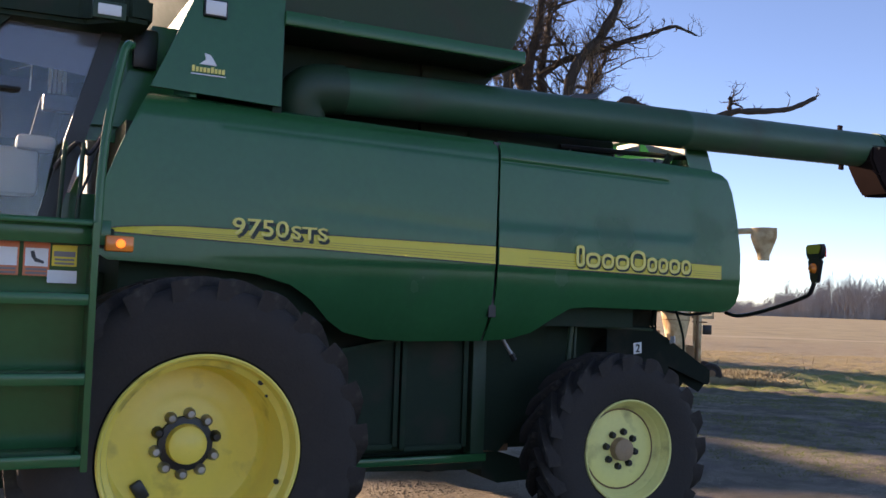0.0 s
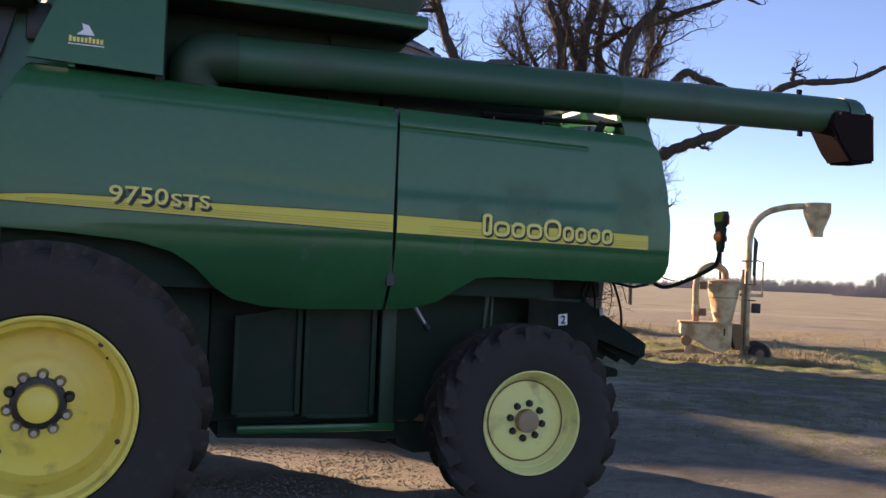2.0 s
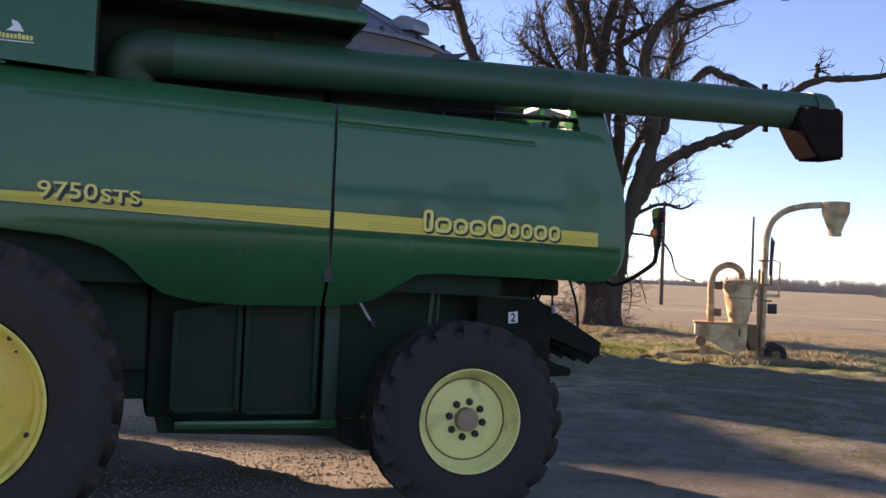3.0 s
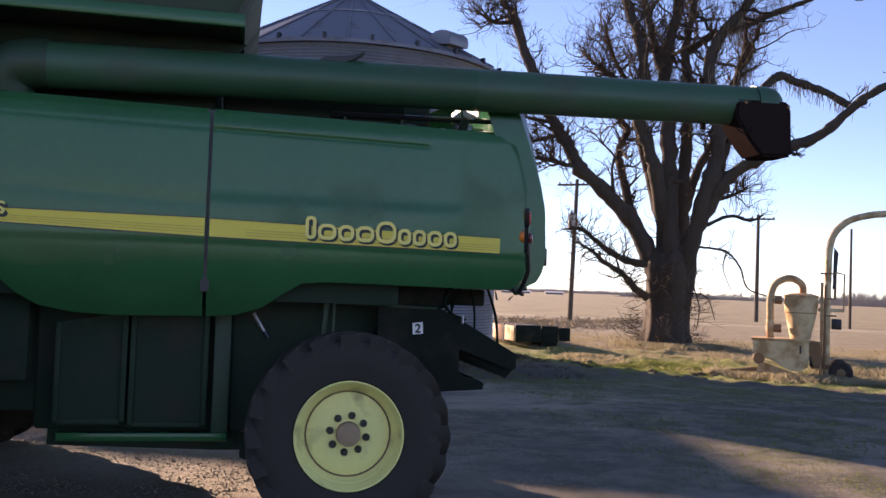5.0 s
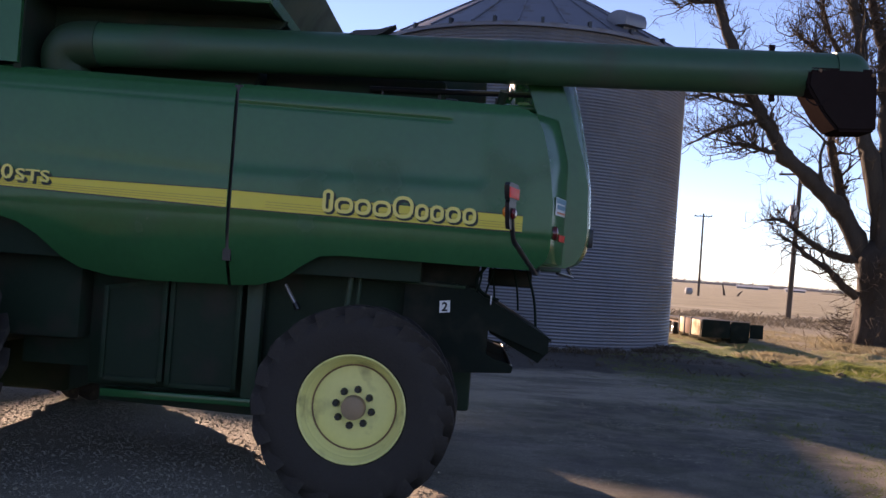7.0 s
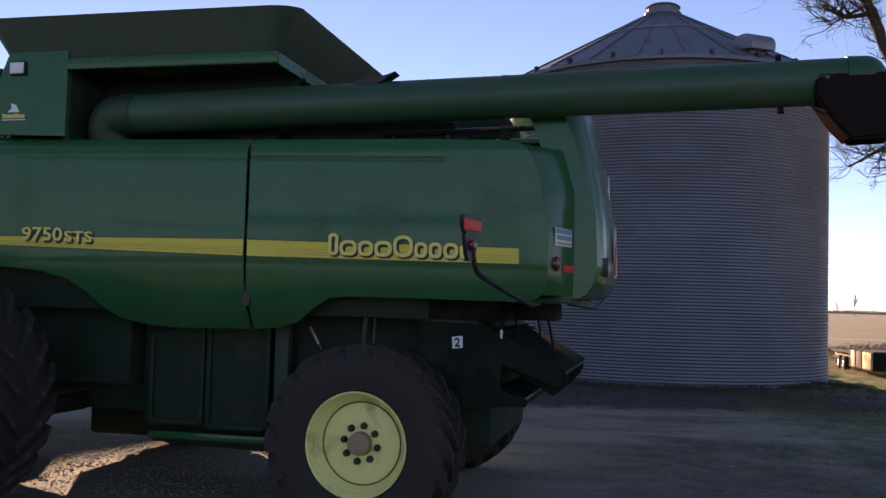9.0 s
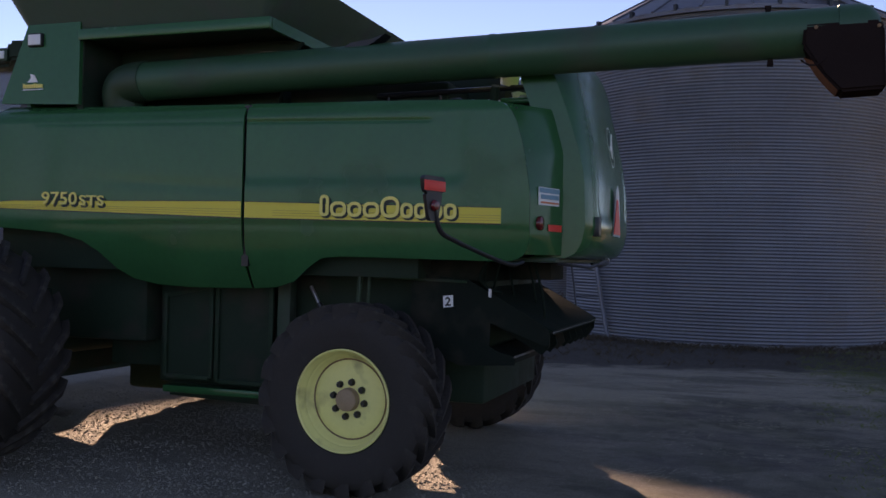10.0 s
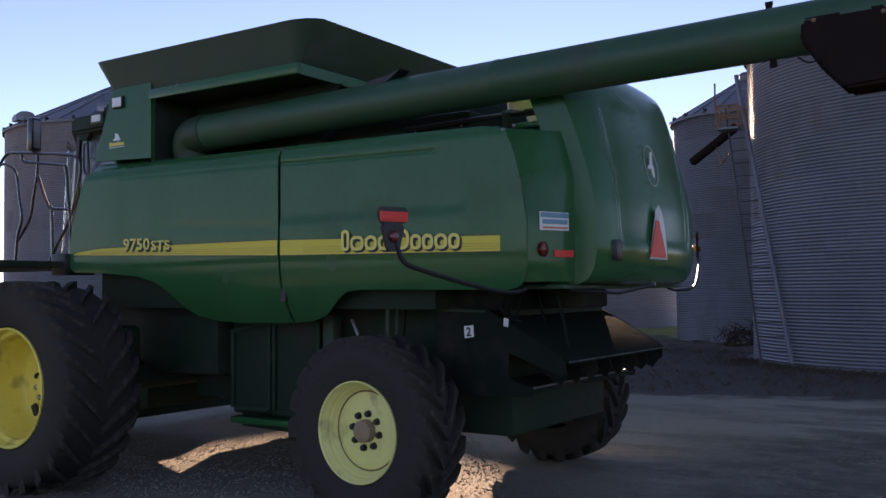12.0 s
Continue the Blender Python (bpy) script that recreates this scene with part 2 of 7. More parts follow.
def ground_material():
    m = bpy.data.materials.new("farmyard_ground")
    m.use_nodes = True
    n, k = m.node_tree.nodes, m.node_tree.links
    b = n["Principled BSDF"]
    b.inputs["Roughness"].default_value = 0.92
    b.inputs["Specular IOR Level"].default_value = 0.4
    tc = n.new("ShaderNodeTexCoord")
    sep = n.new("ShaderNodeSeparateXYZ")
    k.new(tc.outputs["Object"], sep.inputs[0])

    def tex(s, detail=5.0, rough=0.55):
        t = n.new("ShaderNodeTexNoise")
        t.inputs["Scale"].default_value = s
        t.inputs["Detail"].default_value = detail
        t.inputs["Roughness"].default_value = rough
        k.new(tc.outputs["Object"], t.inputs["Vector"])
        return t.outputs["Fac"]

    def maths(op, *a):
        q = n.new("ShaderNodeMath")
        q.operation = op
        for i, v in enumerate(a):
            if isinstance(v, (int, float)):
                q.inputs[i].default_value = v
            else:
                k.new(v, q.inputs[i])
        return q.outputs[0]

    def ramp(v, lo, hi):
        r = n.new("ShaderNodeMapRange")
        r.interpolation_type = "SMOOTHSTEP"
        r.inputs["From Min"].default_value, r.inputs["From Max"].default_value = lo, hi
        k.new(v, r.inputs["Value"])
        return r.outputs[0]

    def mix(f, a, c):
        x = n.new("ShaderNodeMix")
        x.data_type = "RGBA"
        k.new(f, x.inputs["Factor"])
        for s, v in (("A", a), ("B", c)):
            if isinstance(v, tuple):
                x.inputs[s].default_value = (*v, 1)
            else:
                k.new(v, x.inputs[s])
        return x.outputs["Result"]

    vor = n.new("ShaderNodeTexVoronoi")
    vor.inputs["Scale"].default_value = 105.0
    k.new(tc.outputs["Object"], vor.inputs["Vector"])
    fine, mid, wide = tex(9.0), tex(1.3), tex(0.28)
    grit = tex(60.0, 3.0, 0.6)
    gravel = mix(ramp(grit, 0.38, 0.66), mix(fine, (0.20, 0.165, 0.12), (0.39, 0.325, 0.24)), mix(fine, (0.37, 0.31, 0.235), (0.66, 0.565, 0.43)))
    gravel = mix(ramp(vor.outputs["Distance"], 0.15, 0.75), gravel, (0.22, 0.18, 0.13))
    grass = mix(fine, (0.026, 0.036, 0.011), (0.110, 0.122, 0.042))
    straw = mix(fine, (0.14, 0.110, 0.064), (0.36, 0.295, 0.185))
    straw = mix(ramp(mid, 0.42, 0.70), straw, (0.20, 0.155, 0.090))
    field = mix(tex(0.6, 8.0, 0.7), (0.165, 0.138, 0.074), (0.36, 0.305, 0.18))
    field = mix(ramp(wide, 0.42, 0.62), field, mix(tex(2.2, 6.0, 0.7), (0.12, 0.097, 0.053), (0.29, 0.238, 0.137)))
    dirt = mix(fine, (0.075, 0.056, 0.042), (0.18, 0.14, 0.105))
    # the yard: gravel with thin grass towards the verge
    yard_grass = ramp(maths("ADD", maths("ADD", mid, maths("MULTIPLY", wide, 0.9)), maths("ADD", maths("MULTIPLY", ramp(sep.outputs["X"], 4.6, 6.4), 0.12), maths("MULTIPLY", maths("SUBTRACT", sep.outputs["X"], 6.0), 0.035))), 0.98, 1.22)
    near = mix(yard_grass, gravel, grass)
    # a pale wheel track along the yard, a darker strip beside it and dark soil towards the bins
    soil = mix(ramp(mid, 0.35, 0.65), mix(grit, (0.038, 0.032, 0.027), (0.095, 0.079, 0.062)), mix(fine, (0.032, 0.032, 0.017), (0.095, 0.088, 0.048)))
    soil = mix(ramp(tex(24.0, 4.0, 0.7), 0.60, 0.72), soil, (0.23, 0.19, 0.125))
    lie = maths("ADD", maths("SUBTRACT", sep.outputs["Y"], maths("MULTIPLY", maths("MAXIMUM", sep.outputs["X"], 0.0), 0.35)), maths("ADD", maths("MULTIPLY", maths("SUBTRACT", mid, 0.5), 1.8), maths("MULTIPLY", maths("SUBTRACT", tex(3.4, 6.0, 0.65), 0.5), 1.4)))
    # From x = 1.8 on, the soil is also spread to deepen the foreground shade.
    strip = maths("MULTIPLY", maths("MULTIPLY", maths("MAXIMUM", ramp(lie, 1.4, 2.4), maths("MULTIPLY", ramp(sep.outputs["X"], 1.8, 3.4), 0.9)), maths("SUBTRACT", 1.0, ramp(lie, 4.5, 5.4))), ramp(sep.outputs["X"], 1.0, 3.2))
    streak = ramp(tex(2.6, 3.0), 0.40, 0.62)
    flow = n.new("ShaderNodeMapping")
    flow.inputs["Scale"].default_value = (0.42, 1.0, 1.0)
    flow.inputs["Rotation"].default_value = (0, 0, 0.12)
    k.new(tc.outputs["Object"], flow.inputs["Vector"])
    drift = n.new("ShaderNodeTexNoise")
    drift.inputs["Scale"].default_value = 0.9
    drift.inputs["Detail"].default_value = 9.0
    drift.inputs["Roughness"].default_value = 0.70
    k.new(flow.outputs[0], drift.inputs["Vector"])
    worn = maths("MULTIPLY", ramp(drift.outputs["Fac"], 0.45, 0.62), maths("ADD", maths("MULTIPLY", ramp(sep.outputs["X"], 0.5, 3.5), 0.40), 0.32))
    near = mix(worn, near, soil)
    pale = ramp(tex(1.1, 9.0, 0.75), 0.48, 0.58)
    # grass closes in towards the verge
    closing = maths("ADD", maths("ADD", maths("MULTIPLY", sep.outputs["X"], 0.60), maths("MULTIPLY", sep.outputs["Y"], 0.80)), maths("MULTIPLY", maths("SUBTRACT", tex(1.9, 7.0, 0.65), 0.5), 6.0))
    near = mix(maths("MULTIPLY", ramp(closing, 9.2, 11.6), maths("MULTIPLY", ramp(sep.outputs["X"], 3.5, 6.5), 0.85)), near, grass)
    near = mix(maths("MULTIPLY", strip, maths("ADD", maths("MULTIPLY", streak, 0.30), 0.56)), near, soil)
    near = mix(maths("MULTIPLY", ramp(lie, 8.6, 9.4), 0.9), near, mix(ramp(fine, 0.4, 0.65), (0.036, 0.030, 0.024), (0.070, 0.052, 0.040)))
    near = mix(maths("MULTIPLY", pale, maths("MULTIPLY", maths("MULTIPLY", ramp(sep.outputs["X"], 3.4, 5.4), maths("SUBTRACT", 1.0, ramp(lie, 7.6, 8.8))), 0.45)), near, gravel)
    # the distance past the verge, measured across the line of the yard's edge
    past = maths("ADD", maths("ADD", maths("MULTIPLY", sep.outputs["X"], 0.60), maths("MULTIPLY", sep.outputs["Y"], 0.80)), maths("MULTIPLY", maths("SUBTRACT", mid, 0.5), 4.0))
    bare = ramp(past, 14.2, 15.6)
    col = mix(bare, near, dirt)
    sward = mix(fine, (0.105, 0.128, 0.030), (0.27, 0.28, 0.085))
    verge = mix(ramp(tex(0.55), 0.30, 0.48), straw, sward)
    col = mix(ramp(past, 16.6, 18.0), col, verge)
    col = mix(ramp(past, 23.2, 25.2), col, straw)
    col = mix(ramp(past, 44.0, 56.0), col, field)
    # a pale farm lane along the field
    lane = maths("MULTIPLY", ramp(past, 55.0, 56.5), maths("SUBTRACT", 1.0, ramp(past, 58.0, 60.0)))
    col = mix(maths("MULTIPLY", lane, 0.65), col, (0.36, 0.30, 0.205))
    k.new(col, b.inputs["Base Color"])
    bp = n.new("ShaderNodeBump")
    bp.inputs["Strength"].default_value = 0.5
    bp.inputs["Distance"].default_value = 0.03
    h = maths("ADD", maths("ADD", maths("MULTIPLY", fine, 0.7), maths("MULTIPLY", grit, 0.8)), maths("MULTIPLY", vor.outputs["Distance"], 0.25))
    k.new(h, bp.inputs["Height"])
    k.new(bp.outputs["Normal"], b.inputs["Normal"])
    return m


GROUND = ground_material()


# ---- mesh helpers ----
def part(name, bm, mat, parent=None, label="", sharp=35):
    """One mesh object under a thing or a part; its vertices are in world places."""
    me = bpy.data.meshes.new(name)
    bm.normal_update()
    bm.to_mesh(me)
    bm.free()
    for p in me.polygons:
        p.use_smooth = True
    me.set_sharp_from_angle(angle=radians(sharp))
    me.materials.append(mat)
    ob = new(name, me)
    if parent:
        hang(ob, parent)
    if label:
        ob["label"] = label
    return ob


def world_of(ob):
    return world_of(ob.parent) @ ob.matrix_parent_inverse @ ob.matrix_basis if ob.parent else ob.matrix_basis.copy()


def hang(ob, parent):
    ob.parent = parent
    ob.matrix_parent_inverse = world_of(parent).inverted()


def thing(name, place, label, category, group="", kind=""):
    ob = new(name)
    ob.location = place
    ob.empty_display_size = 0.2
    return tagged(ob, label, category, group, kind)


def box(bm, x0, x1, y0, y1, z0, z1, bevel=0.0, m=None):
    r = bmesh.ops.create_cube(bm, size=1.0)
    mat = Matrix.Translation(((x0 + x1) / 2, (y0 + y1) / 2, (z0 + z1) / 2)) @ Matrix.Diagonal((abs(x1 - x0), abs(y1 - y0), abs(z1 - z0), 1))
    bmesh.ops.transform(bm, matrix=mat, verts=r["verts"])
    verts = r["verts"]
    if bevel:
        edges = list({e for v in verts for e in v.link_edges})
        res = bmesh.ops.bevel(bm, geom=edges, offset=bevel, segments=2, affect="EDGES", profile=0.5)
        verts = list({v for f in res["faces"] for v in f.verts} | {v for v in verts if v.is_valid})
    if m is not None:
        bmesh.ops.transform(bm, matrix=m, verts=verts)
    return bm


def cuboid(*a, **k):
    return box(bmesh.new(), *a, **k)


def prism(bm, pts, a0, a1, axis="y"):
    """A slab with the given outline. axis y: points are (x, z); x: (y, z); z: (x, y)."""
    def place(p, a):
        return {"y": (p[0], a, p[1]), "x": (a, p[0], p[1]), "z": (p[0], p[1], a)}[axis]
    lo, hi = [bm.verts.new(place(p, a0)) for p in pts], [bm.verts.new(place(p, a1)) for p in pts]
    bm.faces.new(lo), bm.faces.new(hi[::-1])
    for i in range(len(pts)):
        j = (i + 1) % len(pts)
        bm.faces.new((lo[j], lo[i], hi[i], hi[j]))
    bmesh.ops.recalc_face_normals(bm, faces=bm.faces[:])
    return bm


def tube(bm, path, radii, seg=10, cap=True):
    """A pipe along a path; radii is a number or one for each point."""
    pts = [Vector(p) for p in path]
    if isinstance(radii, (int, float)):
        radii = [radii] * len(pts)
    rings, ref = [], None
    for i, p in enumerate(pts):
        d = (pts[min(i + 1, len(pts) - 1)] - pts[max(i - 1, 0)]).normalized()
        if ref is None:
            ref = d.cross(Vector((0, 0, 1)) if abs(d.z) < 0.9 else Vector((1, 0, 0))).normalized()
        else:
            ref = (ref - d * ref.dot(d)).normalized()
        side = d.cross(ref)
        rings.append([bm.verts.new(p + (ref * math.cos(a) + side * math.sin(a)) * radii[i]) for a in (2 * math.pi * s / seg for s in range(seg))])
    for a, b in zip(rings, rings[1:]):
        for s in range(seg):
            bm.faces.new((a[s], a[(s + 1) % seg], b[(s + 1) % seg], b[s]))
    if cap:
        bm.faces.new(rings[0][::-1]), bm.faces.new(rings[-1])
    return bm


def smooth_path(pts, steps=6):
    """A Catmull-Rom curve through points."""
    p = [Vector(q) for q in pts]
    out = []
    for i in range(len(p) - 1):
        a, b, c, d = p[max(i - 1, 0)], p[i], p[i + 1], p[min(i + 2, len(p) - 1)]
        for s in range(steps):
            t = s / steps
            out.append(0.5 * ((2 * b) + (c - a) * t + (2 * a - 5 * b + 4 * c - d) * t * t + (3 * b - a - 3 * c + d) * t ** 3))
    return out + [p[-1]]


def lathe(bm, profile, centre, axis="y", seg=48, flip=False):
    """Turns a profile of (radius, along) about an axis through centre."""
    cx, cy, cz = centre
    rings = []
    for r, a in profile:
        ring = []
        for s in range(seg):
            u, v = r * math.cos(2 * math.pi * s / seg), r * math.sin(2 * math.pi * s / seg)
            ring.append(bm.verts.new((cx + u, cy + a, cz + v) if axis == "y" else (cx + u, cy + v, cz + a) if axis == "z" else (cx + a, cy + u, cz + v)))
        rings.append(ring)
    for a, b in zip(rings, rings[1:]):
        for s in range(seg):
            bm.faces.new((a[s], a[(s + 1) % seg], b[(s + 1) % seg], b[s]))
    if profile[0][0] > 1e-4:
        pass
    bmesh.ops.remove_doubles(bm, verts=bm.verts[:], dist=1e-5)
    bmesh.ops.recalc_face_normals(bm, faces=bm.faces[:])
    return bm


def sheet(bm, cols, thickness, direction):
    """A curved plate from columns of points (all equally long), made solid along direction."""
    d = Vector(direction) * thickness
    front = [[bm.verts.new(p) for p in c] for c in cols]
    back = [[bm.verts.new(Vector(p) + d) for p in c] for c in cols]
    nc, nr = len(cols), len(cols[0])
    for i in range(nc - 1):
        for j in range(nr - 1):
            bm.faces.new((front[i][j], front[i + 1][j], front[i + 1][j + 1], front[i][j + 1]))
            bm.faces.new((back[i][j], back[i][j + 1], back[i + 1][j + 1], back[i + 1][j]))
    for i in range(nc - 1):
        bm.faces.new((front[i][0], back[i][0], back[i + 1][0], front[i + 1][0]))
        bm.faces.new((front[i][-1], front[i + 1][-1], back[i + 1][-1], back[i][-1]))
    for j in range(nr - 1):
        bm.faces.new((front[0][j], front[0][j + 1], back[0][j + 1], back[0][j]))
        bm.faces.new((front[-1][j], back[-1][j], back[-1][j + 1], front[-1][j + 1]))
    bmesh.ops.recalc_face_normals(bm, faces=bm.faces[:])
    return bm


def interp(x, table):
    return float(np.interp(x, [t[0] for t in table], [t[1] for t in table]))


def lettering(body, size, thickness, x, y, z, mat, parent, name, width=None, lift=0.0, slope=0.0):
    """Letters standing on the plane that faces -y, with their lower left corner at (x, z)."""
    c = bpy.data.curves.new("letters", "FONT")
    c.body, c.size, c.extrude, c.offset, c.resolution_u = body, size, thickness, lift, 3
    ob = bpy.data.objects.new("letters", c)
    scene.collection.objects.link(ob)
    bpy.context.view_layer.update()
    me = bpy.data.meshes.new_from_object(ob.evaluated_get(bpy.context.evaluated_depsgraph_get()))
    bpy.data.objects.remove(ob)
    bpy.data.curves.remove(c)
    bm = bmesh.new()
    bm.from_mesh(me)
    bpy.data.meshes.remove(me)
    xs = [v.co.x for v in bm.verts]
    k = width / (max(xs) - min(xs)) if width else 1.0
    bmesh.ops.transform(bm, matrix=Matrix.Translation((x, y, z)) @ Matrix.Rotation(slope, 4, "Y") @ Matrix.Rotation(radians(90), 4, "X") @ Matrix.Diagonal((k, 1, 1, 1)) @ Matrix.Translation((-min(xs), 0, 0)), verts=bm.verts[:])
    # one part for each letter
    left, out = set(bm.verts), None
    while left:
        todo, island = [next(v for v in bm.verts if v in left)], set()
        while todo:
            v = todo.pop()
            if v not in island:
                island.add(v)
                todo.extend(e.other_vert(v) for e in v.link_edges)
        left -= island
        one = bmesh.new()
        twin = {v: one.verts.new(v.co) for v in bm.verts if v in island}
        for f in bm.faces:
            if f.verts[0] in island:
                one.faces.new([twin[v] for v in f.verts])
        out = part(name, one, mat, parent)
    bm.free()
    return out


# ---- ground ----
def ground_height(x, y):
    past = 0.60 * x + 0.80 * y
    near = math.exp(-((max(abs(x) - 60, 0) + max(abs(y) - 70, 0)) / 60.0) ** 2)
    z = 0.012 * noise.noise(Vector((x * 0.7, y * 0.7, 3.0))) + 0.006 * noise.noise(Vector((x * 3.0, y * 3.0, 7.0)))
    lump = max(0.0, min(1.0, (past - 13.8) / 1.6)) * max(0.0, min(1.0, (30.0 - past) / 6.0))
    z += lump * (0.10 * max(0.0, noise.noise(Vector((x * 0.9, y * 0.9, 1.0)))) + 0.12 * max(0.0, noise.noise(Vector((x * 2.2, y * 2.2, 5.0)))))
    z -= 0.26 * math.exp(-((past - 19.5) / 4.0) ** 2) * max(0.0, min(1.0, (x - 7.0) / 4.0))
    z += near * max(0.0, min(1.0, (past - 22) / 10)) * 0.10 * noise.noise(Vector((x * 0.25, y * 0.25, 2.0)))
    return z


def build_ground():
    def lines(lo, hi, step, far):
        inner = list(np.arange(lo, hi + 1e-6, step))
        out, d, a = [], step, inner[-1]
        while a < far:
            d *= 1.22
            a += d
            out.append(a)
        low, d, a = [], step, inner[0]
        while a > -far:
            d *= 1.22
            a -= d
            low.append(a)
        return low[::-1] + inner + out
    xs, ys = lines(-9, 24, 0.16, 3000), lines(-9, 34, 0.16, 3000)
    verts = [(x, y, ground_height(x, y)) for y in ys for x in xs]
    w = len(xs)
    faces = [(j * w + i, j * w + i + 1, (j + 1) * w + i + 1, (j + 1) * w + i) for j in range(len(ys) - 1) for i in range(w - 1)]
    me = bpy.data.meshes.new("ground")
    me.from_pydata(verts, [], faces)
    for p in me.polygons:
        p.use_smooth = True
    me.materials.append(GROUND)
    return tagged(new("ground", me), "farmyard ground of pale gravel, thin grass and tan field", "ground", kind="structure")


build_ground()


# ---- grain bins ----
def grain_bin(cx, cy, radius, eave, apex, seg, label, turn=0.0, vent=None, panels=28):
    b = thing("grain_bin", (cx, cy, 0), label, "grain bin", "grain bins")
    ring_h = 0.838
    n_ring = round(eave / ring_h)
    ring_h = eave / n_ring
    waves = 11
    first = None
    for i in range(n_ring):
        if first is None:
            bm = bmesh.new()
            prof = []
            for w in range(waves * 4 + 1):
                prof.append((radius + 0.012 * math.cos(2 * math.pi * w / 4), ring_h * w / (waves * 4)))
            lathe(bm, prof, (cx, cy, 0), "z", seg)
            first = part("wall_ring", bm, GALV, b, sharp=60)
            first.location.z = 0.02
        else:
            o = new("wall_ring", first.data)
            hang(o, b)
            o.matrix_basis = Matrix.Translation((0, 0, 0.02 + i * ring_h)) @ Matrix.Translation((cx, cy, 0)) @ Matrix.Rotation(turn + 0.31 * i, 4, "Z") @ Matrix.Translation((-cx, -cy, 0))
    # roof of overlapping wedge panels with standing ribs
    over, cap_r, top = radius + 0.10, 0.42, apex - 0.22
    half = math.pi / panels
    bm = bmesh.new()
    steps = 6
    low, high = [], []
    for s in range(steps + 1):
        a = -half + 2 * half * s / steps
        low.append(bm.verts.new((cx + over * math.cos(a), cy + over * math.sin(a), eave - 0.03)))
        high.append(bm.verts.new((cx + cap_r * math.cos(a), cy + cap_r * math.sin(a), top)))
    for s in range(steps):
        bm.faces.new((low[s], low[s + 1], high[s + 1], high[s]))
        # small turned-down lip at the eave
    lip = [bm.verts.new((v.co.x, v.co.y, v.co.z - 0.09)) for v in low]
    for s in range(steps):
        bm.faces.new((lip[s], lip[s + 1], low[s + 1], low[s]))
    a = -half
    tube(bm, [(cx + over * math.cos(a), cy + over * math.sin(a), eave - 0.01), (cx + cap_r * math.cos(a), cy + cap_r * math.sin(a), top + 0.015)], 0.024, 6)
    panel = part("roof_panel", bm, GALV_ROOF, b)
    for i in range(1, panels):
        o = new("roof_panel", panel.data)
        hang(o, b)
        o.matrix_basis = Matrix.Translation((cx, cy, 0)) @ Matrix.Rotation(2 * half * i, 4, "Z") @ Matrix.Translation((-cx, -cy, 0))
    # a seam ring where the upper roof sheets begin, and dark clips along the eave
    zr, rr = eave + (top - eave) * 0.62, over + (cap_r - over) * 0.62
    part("roof_seam", lathe(bmesh.new(), [(rr + 0.03, zr - 0.012), (rr + 0.03, zr + 0.012), (rr - 0.03, zr + 0.036), (rr - 0.03, zr + 0.012)], (cx, cy, 0), "z", 72), GALV, b)
    clip = None
    for i in range(panels):
        a = 2 * half * i
        if clip is None:
            clip = part("eave_clip", cuboid(cx + over - 0.09, cx + over + 0.02, cy - 0.035, cy + 0.035, eave - 0.05, eave + 0.09), BLACK, b, "dark eave clip")
        else:
            o = new("eave_clip", clip.data)
            hang(o, b)
            o.matrix_basis = Matrix.Translation((cx, cy, 0)) @ Matrix.Rotation(a, 4, "Z") @ Matrix.Translation((-cx, -cy, 0))
    part("roof_cap", lathe(bmesh.new(), [(0.50, top - 0.02), (0.50, top + 0.05), (0.42, top + 0.07), (0.42, top + 0.20), (0.47, top + 0.21), (0.40, top + 0.27), (0.0, top + 0.32)], (cx, cy, 0), "z", 24), GALV_ROOF, b)
    if vent is not None:
        for a in vent:
            d = 0.88
            r = radius * d
            z = eave + (top - eave) * (1 - d) * radius / (radius - cap_r) - 0.02
            m = Matrix.Translation((cx + r * math.cos(a), cy + r * math.sin(a), z)) @ Matrix.Rotation(a, 4, "Z")
            bm = bmesh.new()
            # a low stem under a rounded hood that is open downhill
            prism(bm, [(-0.22, -0.1), (0.20, -0.2), (0.20, 0.10), (-0.22, 0.14)], -0.20, 0.20, "y")
            hood = [(0.40, -0.02), (0.42, 0.12), (0.36, 0.26), (0.24, 0.34), (0.08, 0.37), (-0.10, 0.36), (-0.24, 0.30), (-0.30, 0.16), (-0.30, 0.06)]
            prism(bm, hood, -0.33, 0.33, "y")
            bmesh.ops.transform(bm, matrix=m, verts=bm.verts[:])
            part("roof_vent", bm, GALV, b, "bright hooded roof vent")
    return b


BIN_A = (3.08, 18.9)
bin_a = grain_bin(*BIN_A, 4.16, 7.47, 9.82, 120, "weathered galvanized grain bin with corrugated walls on bare dirt", 0.2, vent=[-0.98], panels=24)
grain_bin(-3.1, 26.4, 2.64, 7.4, 8.95, 72, "narrow galvanized corrugated grain bin beside a larger one", 0.5, panels=20)
grain_bin(-13.8, 35.2, 4.7, 8.32, 10.43, 80, "galvanized corrugated grain bin standing behind the yard", 0.5)
# Hidden from view; placed so that its cone roof shades the yard.
grain_bin(-21.9, 32.8, 4.3, 8.25, 10.17, 80, "galvanized corrugated grain bin standing behind the yard", 0.3)
grain_bin(-27.4, 20.4, 5.1, 8.3, 11.0, 96, "wide galvanized grain bin with a ribbed cone roof and vents", 0.1, vent=[-1.9, -2.6, -0.9])

# concrete pad below the nearest bin
part("bin_pad", lathe(bmesh.new(), [(0.0, 0.03), (4.32, 0.03), (4.40, -0.05), (0.0, -0.05)], (*BIN_A, 0), "z", 64), material("dirty_concrete", (0.16, 0.14, 0.12), 0.9, var=0.3), bin_a, "dirty concrete pad")


